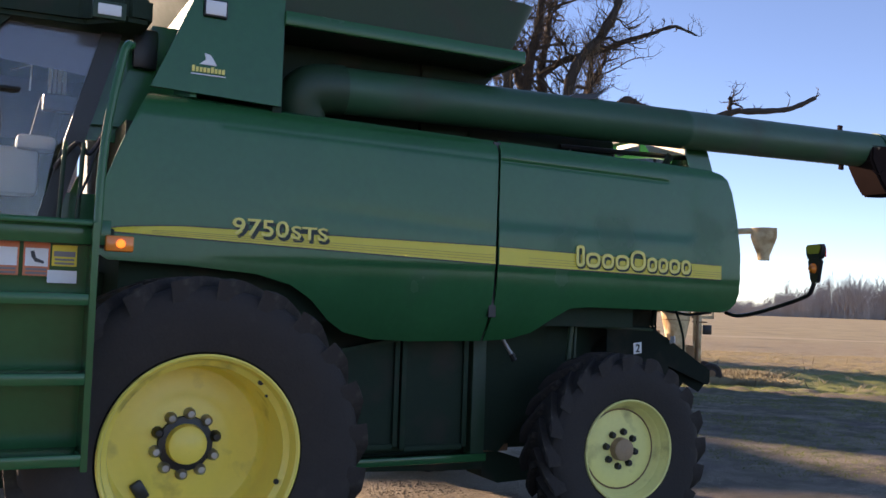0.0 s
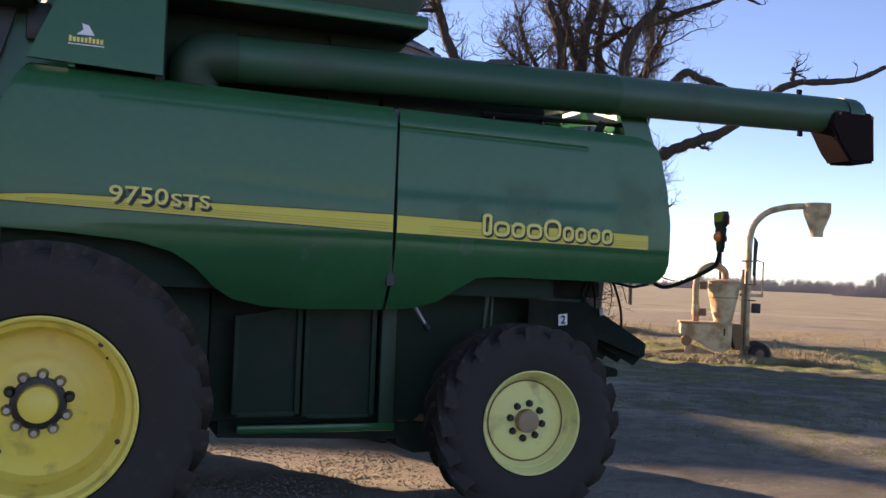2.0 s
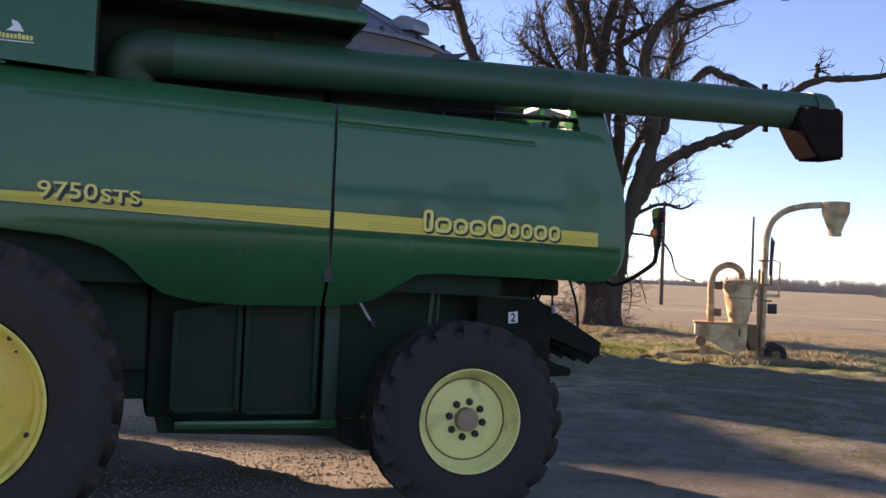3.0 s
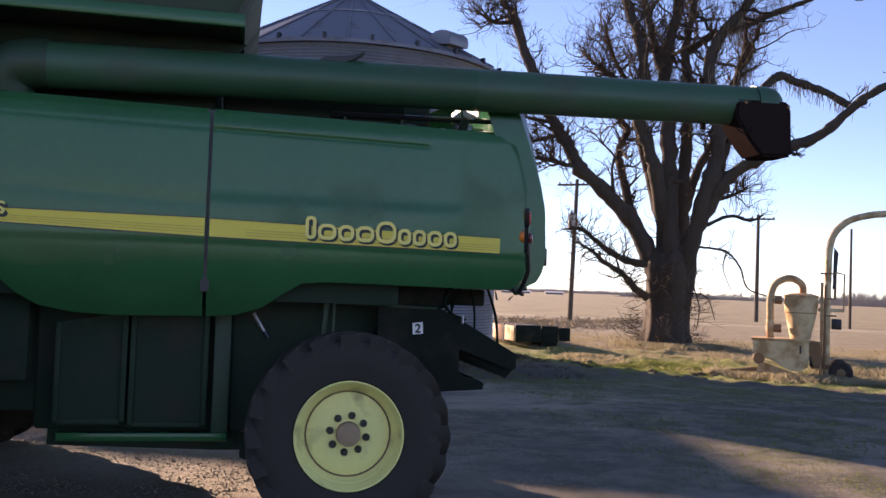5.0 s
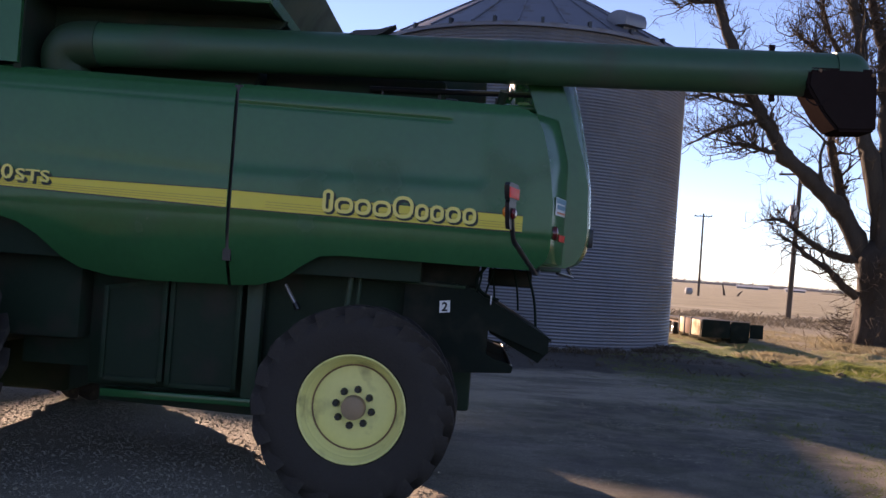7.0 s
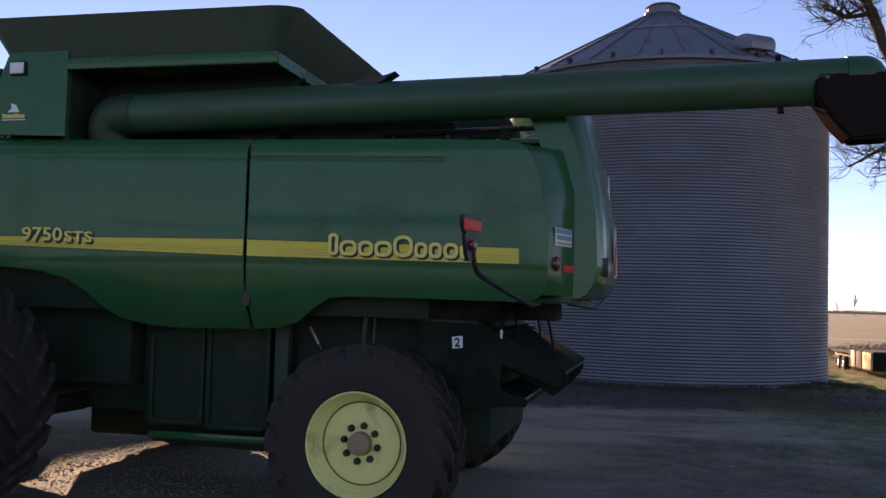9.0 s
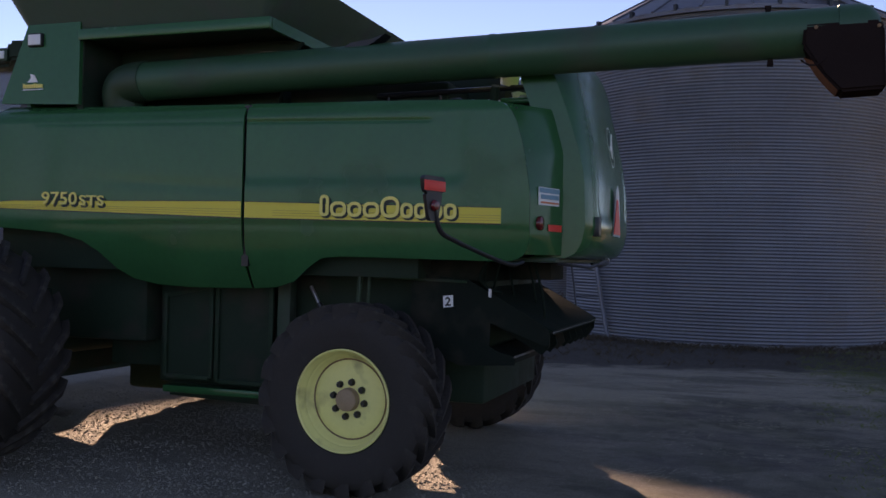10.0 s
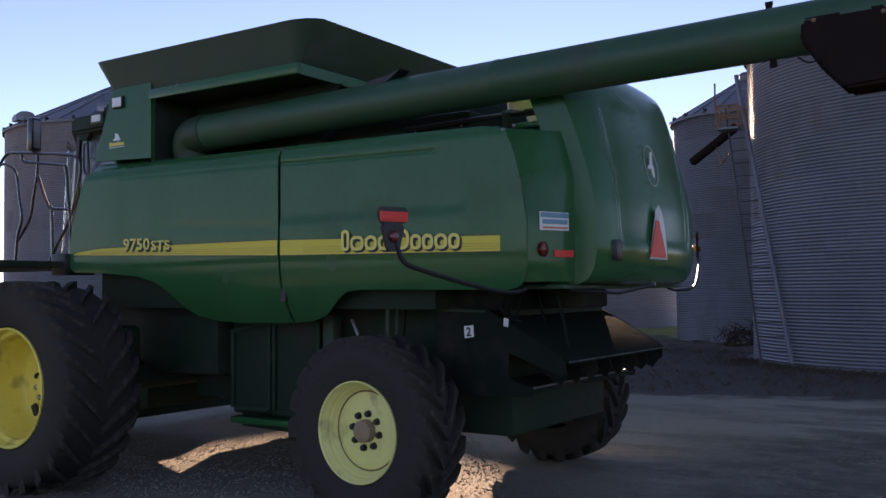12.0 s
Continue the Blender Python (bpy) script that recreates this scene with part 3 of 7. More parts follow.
def bin_ladder():
    t = thing("bin_ladder", (0.2, 15.4, 0), "steel ladder with a small caged platform leaning beside a grain bin", "ladder")
    left = lambda z: Vector((-0.12, 15.42, 0.0)).lerp(Vector((-1.17, 16.80, 5.75)), z / 5.75)
    right = lambda z: Vector((0.53, 15.43, 0.0)).lerp(Vector((-0.75, 16.78, 5.75)), z / 5.75)
    part("rail", tube(bmesh.new(), [left(0.0), left(6.1)], 0.022, 6), DARK_STEEL, t, "dark thin rail")
    part("rail", tube(bmesh.new(), [right(0.0), right(6.9)], 0.05, 10), GALV_ROOF, t)
    for i in range(18):
        z = 0.35 + 0.31 * i
        part("rung", tube(bmesh.new(), [left(z), right(z)], 0.012, 6), DARK_STEEL, t)
    x0, x1, y0, y1, z0, z1 = -1.34, -0.80, 16.42, 16.78, 5.56, 6.08
    part("platform", cuboid(x0, x1, y0, y1, z0 - 0.05, z0), GALV_ROOF, t)
    for x in (x0, x1):
        for y in (y0, y1):
            part("platform_post", tube(bmesh.new(), [(x, y, z0), (x, y, z1 + (0.55 if x == x0 and y == y0 else 0.0))], 0.022, 6), RUST, t)
    for z in (z0 + 0.26, z1):
        part("platform_rail", tube(bmesh.new(), [(x0, y0, z), (x1, y0, z)], 0.02, 6), RUST, t)
        part("platform_rail", tube(bmesh.new(), [(x0, y1, z), (x1, y1, z)], 0.02, 6), RUST, t)
    part("brace", tube(bmesh.new(), [(x0, y0, z0), (x1, y0, z1)], 0.018, 6), RUST, t)
    part("brace", tube(bmesh.new(), [(x1, y0 - 0.01, z0), (x0, y0 - 0.01, z1)], 0.018, 6), RUST, t)
    part("chute", tube(bmesh.new(), [(-1.02, 16.95, 5.62), (-1.75, 17.45, 5.28), (-2.35, 17.75, 4.98)], 0.11, 12), BOOT, t, "dark slanting spout")
    part("chute_stay", tube(bmesh.new(), [(-1.60, 17.35, 5.25), (-1.40, 17.0, 4.75), (-1.02, 16.62, 5.0)], 0.02, 6), RUST, t)


bin_ladder()


# ---- combine harvester ----
SIDE = -0.03                       # plane of the near side panels
MID = 1.5                          # the machine's centre plane
combine = thing("combine_harvester", (0, MID, 0), "green combine harvester with yellow wheels parked on gravel", "combine harvester")


def side_y(x, z):
    y = SIDE + 0.012 * math.cos((x - 0.0) * 1.2)
    if z < 2.0:
        y += 0.75 * (2.0 - z) ** 2
    if z > 2.86:
        y += 5.0 * (z - 2.86) ** 2
    return y


F_BOT = [(-2.80, 2.03), (-2.70, 1.97), (-2.24, 1.955), (-1.78, 1.92), (-1.55, 1.86), (-1.40, 1.77), (-1.25, 1.63), (-1.12, 1.55), (-0.9, 1.505), (-0.6, 1.49), (-0.02, 1.50)]
F_TOP = [(-2.80, 2.14), (-2.76, 2.38), (-2.66, 2.66), (-2.55, 2.92), (-2.48, 3.045), (-1.6, 3.015), (-0.02, 2.985)]
R_BOT = [(0.02, 1.50), (0.22, 1.515), (0.40, 1.57), (0.55, 1.68), (0.68, 1.76), (0.85, 1.775), (2.18, 1.765), (2.27, 1.79), (2.32, 1.84), (2.345, 1.93)]
R_TOP = [(0.02, 2.985), (1.3, 2.965), (2.0, 2.945), (2.12, 2.92), (2.19, 2.87), (2.24, 2.77), (2.30, 2.55), (2.345, 2.25)]


def rounded_box_depth(x, z, x0, x1, z0, z1, r):
    """How deep a point lies inside a rounded rectangle."""
    qx, qz = abs(x - (x0 + x1) / 2) - (x1 - x0) / 2 + r, abs(z - (z0 + z1) / 2) - (z1 - z0) / 2 + r
    return r - math.hypot(max(qx, 0), max(qz, 0)) - min(max(qx, qz), 0)


def near_panel(x0, x1, bot, top, relief, nx, nz, mirror=False):
    cols = []
    for i in range(nx + 1):
        x = x0 + (x1 - x0) * i / nx
        a, b = interp(x, bot), interp(x, top)
        col = []
        mid = min(max(2.855 - 0.012 * (x + 2.0) if x < 0 else 2.83 - 0.016 * x, a + 0.05), b - 0.05)
        low, high = mid - 0.036, mid + 0.036
        rows = [a + (low - a) * j / (nz - 24) for j in range(nz - 24)] + [low + (high - low) * j / 16 for j in range(16)] + [high + (b - high) * j / 8 for j in range(9)]
        for z in rows:
            y = side_y(x, z) + relief(x, z)
            col.append((x, 2 * MID - y if mirror else y, z))
        cols.append(col)
    return sheet(bmesh.new(), cols, 0.018, (0, -1 if mirror else 1, 0))


def crease(x, z):
    """A soft pressed step that runs below the stripe."""
    d = z - (2.035 - 0.010 * x - 0.022 * max(0.0, -x))
    return 0.007 / (1 + math.exp(d / 0.009)) * max(0.0, min(1.0, (x + 2.2) / 0.8))


def front_relief(x, z):
    line = 2.855 - 0.012 * (x + 2.0)
    g = 0.0015 * math.exp(-((z - line) / 0.014) ** 2) if x > -2.05 else 0.0
    step = 0.006 / (1 + math.exp(-(z - line) / 0.012)) * (1 if x > -2.05 else 0)
    fold = 0.002 * math.exp(-((z - 2.36 + 0.05 * (x + 1.2)) / 0.05) ** 2) * max(0.0, min(1.0, (x + 1.7) / 0.6))
    return g + step + fold + crease(x, z)


def rear_relief(x, z):
    line = 2.83 - 0.016 * x
    g = 0.005 * math.exp(-((z - line) / 0.014) ** 2) if x < 1.58 else 0.0
    d = rounded_box_depth(x, z, -0.6, 1.86, 2.335, 2.93, 0.10)
    rec = 0.010 / (1 + math.exp(-(d - 0.015) / 0.018))
    return g + rec + crease(x, z)


part("front_side_panel", near_panel(-2.80, -0.012, F_BOT, F_TOP, front_relief, 110, 150), GREEN, combine)
part("rear_side_panel", near_panel(0.013, 2.345, R_BOT, R_TOP, rear_relief, 110, 150), GREEN, combine)
part("front_side_panel", near_panel(-2.80, -0.012, F_BOT, F_TOP, lambda x, z: 0, 30, 40, True), GREEN, combine)
part("rear_side_panel", near_panel(0.013, 2.345, R_BOT, R_TOP, lambda x, z: 0, 30, 40, True), GREEN, combine)
part("panel_seam", cuboid(-0.03, 0.03, 0.03, 0.06, 1.68, 2.97), BLACK, combine, "black rubber seam between the side panels")


# the yellow stripe, slightly tapered, laid on the panels
def stripe(x0, x1, z_top, z_bot, n=40):
    cols = []
    for i in range(n + 1):
        x = x0 + (x1 - x0) * i / n
        a, b = z_bot(x), z_top(x)
        cols.append([(x, side_y(x, a + (b - a) * j / 9) - 0.004 + (0.0015 if 0 < j < 9 and j % 2 else 0.0) + (front_relief(x, a + (b - a) * j / 9) if x < 0 else rear_relief(x, a + (b - a) * j / 9)), a + (b - a) * j / 9) for j in range(10)])
    return sheet(bmesh.new(), cols, 0.003, (0, 1, 0))


def stripe_top(x):
    if x < 0:
        return min(2.196, 2.146 + 0.05 * math.sqrt(max(0.0, (x + 2.72) / 0.45)))
    return 2.193 - 0.020 * x


def stripe_bot(x):
    return 2.140 - 0.072 * (x + 2.7) / 2.7 if x < 0 else 2.068 - 0.014 * x


part("stripe", stripe(-2.71, -0.016, stripe_top, stripe_bot), DECAL, combine, "yellow ribbed side stripe")
part("stripe", stripe(0.018, 2.135, stripe_top, stripe_bot), DECAL, combine, "yellow ribbed side stripe")


def stripe_line(x0, x1, level, lo, hi, lift, mat, nm):
    """A thin line along the stripe; level runs from its lower (0) to its upper edge (1)."""
    cols = []
    for i in range(41):
        x = x0 + (x1 - x0) * i / 40
        a, b = stripe_bot(x), stripe_top(x)
        z = a + (b - a) * level
        col = []
        for j in range(3):
            q = z + lo + (hi - lo) * j / 2
            col.append((x, side_y(x, q) - lift + (front_relief(x, q) if x < 0 else rear_relief(x, q)), q))
        cols.append(col)
    part(nm, sheet(bmesh.new(), cols, 0.002, (0, 1, 0)), mat, combine)


for x0, x1 in ((-2.70, -0.016), (0.018, 2.135)):
    stripe_line(x0, x1, 0.0, -0.009, 0.0, 0.004, BLACK, "stripe_edge")
    stripe_line(x0, x1, 1.0, 0.0, 0.008, 0.004, BLACK, "stripe_edge")
    for level in (0.18, 0.34, 0.50):
        stripe_line(x0 + 0.25, x1, level, -0.0016, 0.0016, 0.0062, STRIPE_LINE, "stripe_line")

# model number, and the maker's name as plain blocks
for dx, dz, dy, mat, nm, off in ((0.018, -0.020, -0.006, SHADOW_INK, "number_shadow", 0.004), (0, 0, -0.012, DECAL_PALE, "model_number", 0.0015)):
    lettering("9750", 0.150, 0.003, -1.960 + dx, side_y(-1.6, 2.15) + dy, 2.170 + dz, mat, combine, nm, width=0.372, lift=off, slope=0.012)
    lettering("STS", 0.118, 0.003, -1.572 + dx, side_y(-1.3, 2.15) + dy, 2.162 + dz, mat, combine, nm, width=0.255, lift=off, slope=0.012)


def round_ring(x, z, w, h, stroke, y, depth=0.006, n=4):
    """A plain ring with rounded corners that faces -y."""
    def loop(x0, x1, z0, z1, r):
        out = []
        for cx, cz, a0 in ((x1 - r, z1 - r, 0), (x0 + r, z1 - r, 90), (x0 + r, z0 + r, 180), (x1 - r, z0 + r, 270)):
            out += [(cx + r * math.cos(radians(a0 + 90 * i / n)), cz + r * math.sin(radians(a0 + 90 * i / n))) for i in range(n + 1)]
        return out
    bm = bmesh.new()
    big = loop(x, x + w, z, z + h, min(w, h) * 0.42)
    hole = loop(x + stroke, x + w - stroke, z + stroke, z + h - stroke, (min(w, h) - 2 * stroke) * 0.42)
    rings = [[bm.verts.new((p[0], yy, p[1])) for p in lp] for lp, yy in ((big, y), (hole, y), (hole, y + depth), (big, y + depth))]
    for a, b in zip(rings, rings[1:] + rings[:1]):
        for i in range(len(a)):
            j = (i + 1) % len(a)
            bm.faces.new((a[i], a[j], b[j], b[i]))
    bmesh.ops.recalc_face_normals(bm, faces=bm.faces[:])
    return bm


def maker_blocks():
    x, gap = 0.685, 0.012
    shapes = [(0.070, 0.165), (0.120, 0.115), (0.105, 0.115), (0.120, 0.115), (0.135, 0.160), (0.088, 0.115), (0.088, 0.115), (0.100, 0.115), (0.088, 0.115)]
    k = (1.80 - x - gap * 8) / sum(w for w, h in shapes)
    for w, h in shapes:
        w *= k
        z = 2.082 - 0.016 * (x - 0.7)
        y = side_y(x, z + 0.06)
        part("emblem_shadow", round_ring(x + 0.010, z - 0.016, w + 0.006, h + 0.004, 0.034, y - 0.008), SHADOW_INK, combine)
        part("emblem_block", round_ring(x, z, w, h, 0.024, y - 0.015), DECAL_PALE, combine)
        x += w + gap


maker_blocks()

# inner hull: closes the machine behind its panels
def hull():
    bm = bmesh.new()
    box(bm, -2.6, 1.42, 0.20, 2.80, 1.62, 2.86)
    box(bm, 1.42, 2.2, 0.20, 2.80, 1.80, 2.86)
    part("hull", bm, GREEN_SHADE, combine)
    part("separator_body", cuboid(-1.2, 1.85, 0.62, 2.38, 0.62, 1.66, bevel=0.03), GREEN_SHADE, combine)
    part("threshing_body", cuboid(-2.62, -1.22, 0.45, 2.55, 0.98, 1.64, bevel=0.03), GREEN_SHADE, combine)
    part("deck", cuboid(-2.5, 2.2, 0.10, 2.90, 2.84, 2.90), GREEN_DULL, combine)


hull()


# grain tank: front side plate, auger recess and flared extension
def tank_parts():
    part("tank_side_plate", prism(bmesh.new(), [(-2.49, 3.06), (-1.655, 3.03), (-1.655, 3.74), (-2.21, 3.74)], 0.02, 0.06), GREEN, combine, "green grain tank plate")
    part("tank_front_plate", prism(bmesh.new(), [(0.06, 3.03), (2.94, 3.03), (2.94, 3.74), (0.06, 3.74)], -2.24, -2.20, "x"), GREEN, combine)
    part("tank_wall", cuboid(-2.2, 0.02, 0.56, 2.85, 2.88, 3.66), GREEN_SHADE, combine, "shaded grain tank wall")
    part("recess_end", cuboid(-1.70, -1.64, 0.06, 0.60, 2.90, 3.64), GREEN_SHADE, combine)
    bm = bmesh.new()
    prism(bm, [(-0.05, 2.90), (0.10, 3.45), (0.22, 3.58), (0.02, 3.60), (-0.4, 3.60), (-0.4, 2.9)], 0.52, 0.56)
    part("recess_plate", bm, GREEN_SHADE, combine)
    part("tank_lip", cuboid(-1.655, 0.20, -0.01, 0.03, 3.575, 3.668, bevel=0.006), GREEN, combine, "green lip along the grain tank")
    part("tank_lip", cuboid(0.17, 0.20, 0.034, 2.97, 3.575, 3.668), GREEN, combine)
    part("tank_shelf", cuboid(-2.2, 0.17, 0.034, 2.96, 3.60, 3.64), GREEN_SHADE, combine)
    # flared extension: four thin walls leaning outwards with rounded corners
    def ring(x0, x1, y0, y1, z, r, n=8):
        out = []
        for cx, cy, a0 in ((x1 - r, y1 - r, 0), (x0 + r, y1 - r, 90), (x0 + r, y0 + r, 180), (x1 - r, y0 + r, 270)):
            for s in range(n + 1):
                a = radians(a0 + 90 * s / n)
                out.append((cx + r * math.cos(a), cy + r * math.sin(a), z))
        return out
    bm = bmesh.new()
    loops = [ring(-2.21, 0.12, 0.05, 2.95, 3.66, 0.05), ring(-2.50, 0.32, -0.03, 3.03, 3.99, 0.22), ring(-2.51, 0.33, -0.04, 3.04, 4.02, 0.22),
             ring(-2.47, 0.29, 0.0, 3.0, 4.02, 0.22), ring(-2.18, 0.09, 0.08, 2.92, 3.66, 0.05)]
    # the end walls rise towards the middle
    loops = [[(q[0], q[1], q[2] + (0.11 * (1 - ((q[1] - MID) / 1.55) ** 2) if q[2] > 3.9 else 0.0)) for q in lp] for lp in loops]
    vs = [[bm.verts.new(p) for p in lp] for lp in loops]
    for a, b in zip(vs, vs[1:]):
        for s in range(len(a)):
            bm.faces.new((a[s], a[(s + 1) % len(a)], b[(s + 1) % len(a)], b[s]))
    part("tank_extension", bm, GREEN_DULL, combine, "dark flared grain tank extension")


tank_parts()
lamp_box = part("side_lamp", cuboid(-2.19, -2.04, -0.01, 0.03, 3.545, 3.66, bevel=0.008), BLACK, combine, "white work lamp in a dark frame")
part("lens", cuboid(-2.18, -2.05, -0.016, -0.008, 3.557, 3.648, bevel=0.004), WHITE, lamp_box)
emblem = part("dealer_emblem", cuboid(-2.25, -2.03, 0.010, 0.022, 3.168, 3.175), WHITE, combine, "small yellow emblem with a white peak")
for i in range(9):
    part("emblem_bar", cuboid(-2.245 + 0.0238 * i, -2.228 + 0.0238 * i, 0.008, 0.022, 3.186, 3.224 if i in (0, 5) else 3.216), DECAL_PALE, emblem)
part("emblem_peak", prism(bmesh.new(), [(-2.20, 3.236), (-2.09, 3.236), (-2.11, 3.27), (-2.13, 3.30), (-2.17, 3.31), (-2.16, 3.27)], 0.010, 0.022), WHITE, emblem)


# unloading auger
def auger():
    ax = [(-1.18, 0.2814, 3.2515), (4.38, 0.31, 3.385)]
    a0, a1 = Vector(ax[0]), Vector(ax[1])
    d = (a1 - a0)
    path = [a0 + d * t for t in (0, 0.006, 0.007, 0.56, 0.561, 0.568, 0.569, 1.0)]
    rad = [0.168, 0.168, 0.165, 0.165, 0.168, 0.168, 0.165, 0.165]
    tubeo = part("auger_tube", tube(bmesh.new(), path, rad, 36), TUBE_GREEN, combine, "long green unloading auger tube")
    bend = smooth_path([(-1.40, 0.36, 2.86), (-1.42, 0.345, 3.02), (-1.43, 0.315, 3.14), (-1.38, 0.295, 3.22), (-1.27, 0.285, 3.246), (-1.14, 0.281, 3.253)], 5)
    part("auger_elbow", tube(bmesh.new(), bend, 0.176, 32), GREEN_DULL, combine, "dull green auger elbow")
    for x, dz, nm in ((3.93, 0.165, "bracket"), (3.95, -0.165, "bracket")):
        c = a0 + d * ((x + 1.18) / 5.56)
        bm = bmesh.new()
        s = 1 if dz > 0 else -1
        box(bm, x - 0.018, x + 0.018, c.y - 0.015, c.y + 0.015, c.z + dz - 0.01 * s, c.z + dz + 0.035 * s)
        tube(bm, [(x - 0.022, c.y, c.z + dz + 0.035 * s), (x + 0.022, c.y, c.z + dz + 0.035 * s)], 0.015, 8)
        part(nm, bm, BOOT, tubeo)
    # a small clamp on top where the tube rests, and the cradle below it
    part("cradle", prism(bmesh.new(), [(0.72, 3.42), (0.80, 3.47), (0.98, 3.49), (1.10, 3.53), (1.0, 3.46), (0.92, 3.43)], 0.20, 0.34), BLACK, tubeo)
    part("cradle_arm", tube(bmesh.new(), [(1.9, 0.5, 2.92), (1.95, 0.40, 3.12)], 0.035, 8), GREEN_SHADE, combine)
    # rubber spout
    bm = bmesh.new()
    prism(bm, [(4.16, 3.40), (4.635, 3.41), (4.655, 3.36), (4.67, 2.955), (4.39, 2.94), (4.28, 3.06), (4.15, 3.26)], 0.125, 0.43)
    bmesh.ops.bevel(bm, geom=bm.edges[:], offset=0.02, segments=2, affect="EDGES")
    sp = part("spout", bm, BOOT, combine, "black rubber auger spout")
    bm = bmesh.new()
    cols = []
    for i in range(9):
        x = 4.38 + 0.26 * i / 8
        r = 0.175 * math.sqrt(max(0.05, 1 - (max(0, i - 4) / 4.6) ** 2))
        cols.append([(x, 0.31 + r * math.cos(t), 3.385 + r * math.sin(t)) for t in np.linspace(math.radians(-15), math.radians(195), 17)])
    part("auger_cap", sheet(bm, cols, 0.012, (0, 0, -1)), TUBE_GREEN, combine)
    for x, z in ((4.235, 3.375), (4.62, 3.365)):
        part("bolt", lathe(bmesh.new(), [(0.0, -0.010), (0.012, -0.010), (0.014, 0.0), (0.0, 0.0)], (x, 0.125, z), "y", 10), RUST, sp)
    part("spout_strap", tube(bmesh.new(), smooth_path([(4.14, 0.115, 3.16), (4.20, 0.11, 3.12), (4.26, 0.112, 3.13), (4.30, 0.118, 3.17)], 4), 0.006, 6), BOOT, sp)


auger()


# rear hood
def rear_hood():
    prof = [(1.80, 2.60), (1.84, 2.68), (1.92, 2.725), (2.05, 2.75), (2.40, 2.735), (2.65, 2.705), (2.95, 2.655), (3.18, 2.605), (3.34, 2.56), (3.42, 2.52), (3.47, 2.46), (3.49, 2.36)]
    zs = list(np.linspace(1.80, 3.40, 44)) + [3.425, 3.45, 3.47, 3.482, 3.49]
    def depth(s, z):
        return (0.05 + 0.11 * max(0.0, z - 2.45)) * abs(s) ** 6 + (0.04 + 0.05 * max(0.0, z - 2.6)) * s * s
    cols = []
    for i in range(61):
        s = -1 + 2 * i / 60
        s = math.copysign(abs(s) ** 0.8, s)
        y = MID + s * 1.06
        col = []
        for j, z in enumerate(zs):
            t = z
            x = interp(z, prof) - depth(s, z)
            # a broad shallow dish in the middle of the door, and a lower step
            x -= 0.018 / (1 + math.exp(-(rounded_box_depth(y, z, MID - 0.78, MID + 0.78, 2.10, 3.22, 0.12) - 0.02) / 0.012))
            col.append((x, y, z))
        cols.append(col)
    hood = part("rear_hood", sheet(bmesh.new(), cols, 0.27, (-1, 0, 0)), GREEN, combine, "green rear hood door")
    part("hood_top", cuboid(1.95, 2.36, 0.52, 2.48, 3.00, 3.05, bevel=0.02), GREEN, combine)
    part("hood_side", prism(bmesh.new(), [(2.22, 2.9), (2.42, 2.9), (2.38, 3.25), (2.30, 3.25)], 0.47, 0.50), GREEN, combine)
    # corner panels between the sides and the hood
    for mirror in (False, True):
        cols = []
        for i in range(15):
            t = i / 14
            y = 0.0 + 0.46 * t
            col = []
            for j in range(30):
                z = 1.82 + (2.93 - 1.82) * j / 29
                base = min(interp(z, [(1.82, 2.30), (1.93, 2.345), (2.25, 2.345), (2.55, 2.30), (2.77, 2.24), (2.87, 2.18), (2.93, 2.06)]), 2.345) - 0.012
                out = 2.49 - 0.28 * max(0.0, z - 2.6)
                x = base + (out - base) * t + 0.012 * math.sin(math.pi * t)
                col.append((x, 2 * MID - y if mirror else y, z))
            cols.append(col)
        part("corner_panel", sheet(bmesh.new(), cols, 0.015, (-1, 0, 0)), GREEN, combine)
    # Added near-black blocks that close the bright gap below the hood.
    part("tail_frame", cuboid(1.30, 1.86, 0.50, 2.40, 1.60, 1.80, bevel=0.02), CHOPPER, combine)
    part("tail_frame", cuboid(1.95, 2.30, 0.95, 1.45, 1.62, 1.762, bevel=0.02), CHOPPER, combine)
    part("hood_sill", cuboid(2.05, 2.47, 0.30, 2.70, 1.765, 1.80, bevel=0.008), GREEN_DULL, combine)
    # round emblem: a plain ring and a pale shape
    ry, rz = 0.145, 0.175
    bm = bmesh.new()
    x = 2.674
    loop = [(MID + ry * math.cos(a), 2.76 + rz * math.sin(a)) for a in np.linspace(0, 2 * math.pi, 33)[:-1]]
    inner = [(MID + (ry - 0.014) * math.cos(a), 2.76 + (rz - 0.014) * math.sin(a)) for a in np.linspace(0, 2 * math.pi, 33)[:-1]]
    lean = lambda z: x + interp(z, prof) - interp(2.76, prof)
    a = [bm.verts.new((lean(q[1]), *q)) for q in loop]
    b = [bm.verts.new((lean(q[1]), *q)) for q in inner]
    for i in range(32):
        j = (i + 1) % 32
        bm.faces.new((a[i], a[j], b[j], b[i]))
    bmesh.ops.solidify(bm, geom=bm.faces[:], thickness=0.012)
    part("emblem_ring", bm, WHITE, hood, "pale oval emblem ring")
    bm = prism(bmesh.new(), [(MID - 0.08, 2.725), (MID - 0.02, 2.735), (MID + 0.04, 2.64), (MID + 0.07, 2.65), (MID + 0.03, 2.75), (MID + 0.0, 2.78), (MID - 0.01, 2.87), (MID - 0.04, 2.87), (MID - 0.05, 2.77), (MID - 0.09, 2.75)], x, x + 0.010, "x")
    part("emblem_shape", bm, WHITE, hood, "pale plain emblem shape")
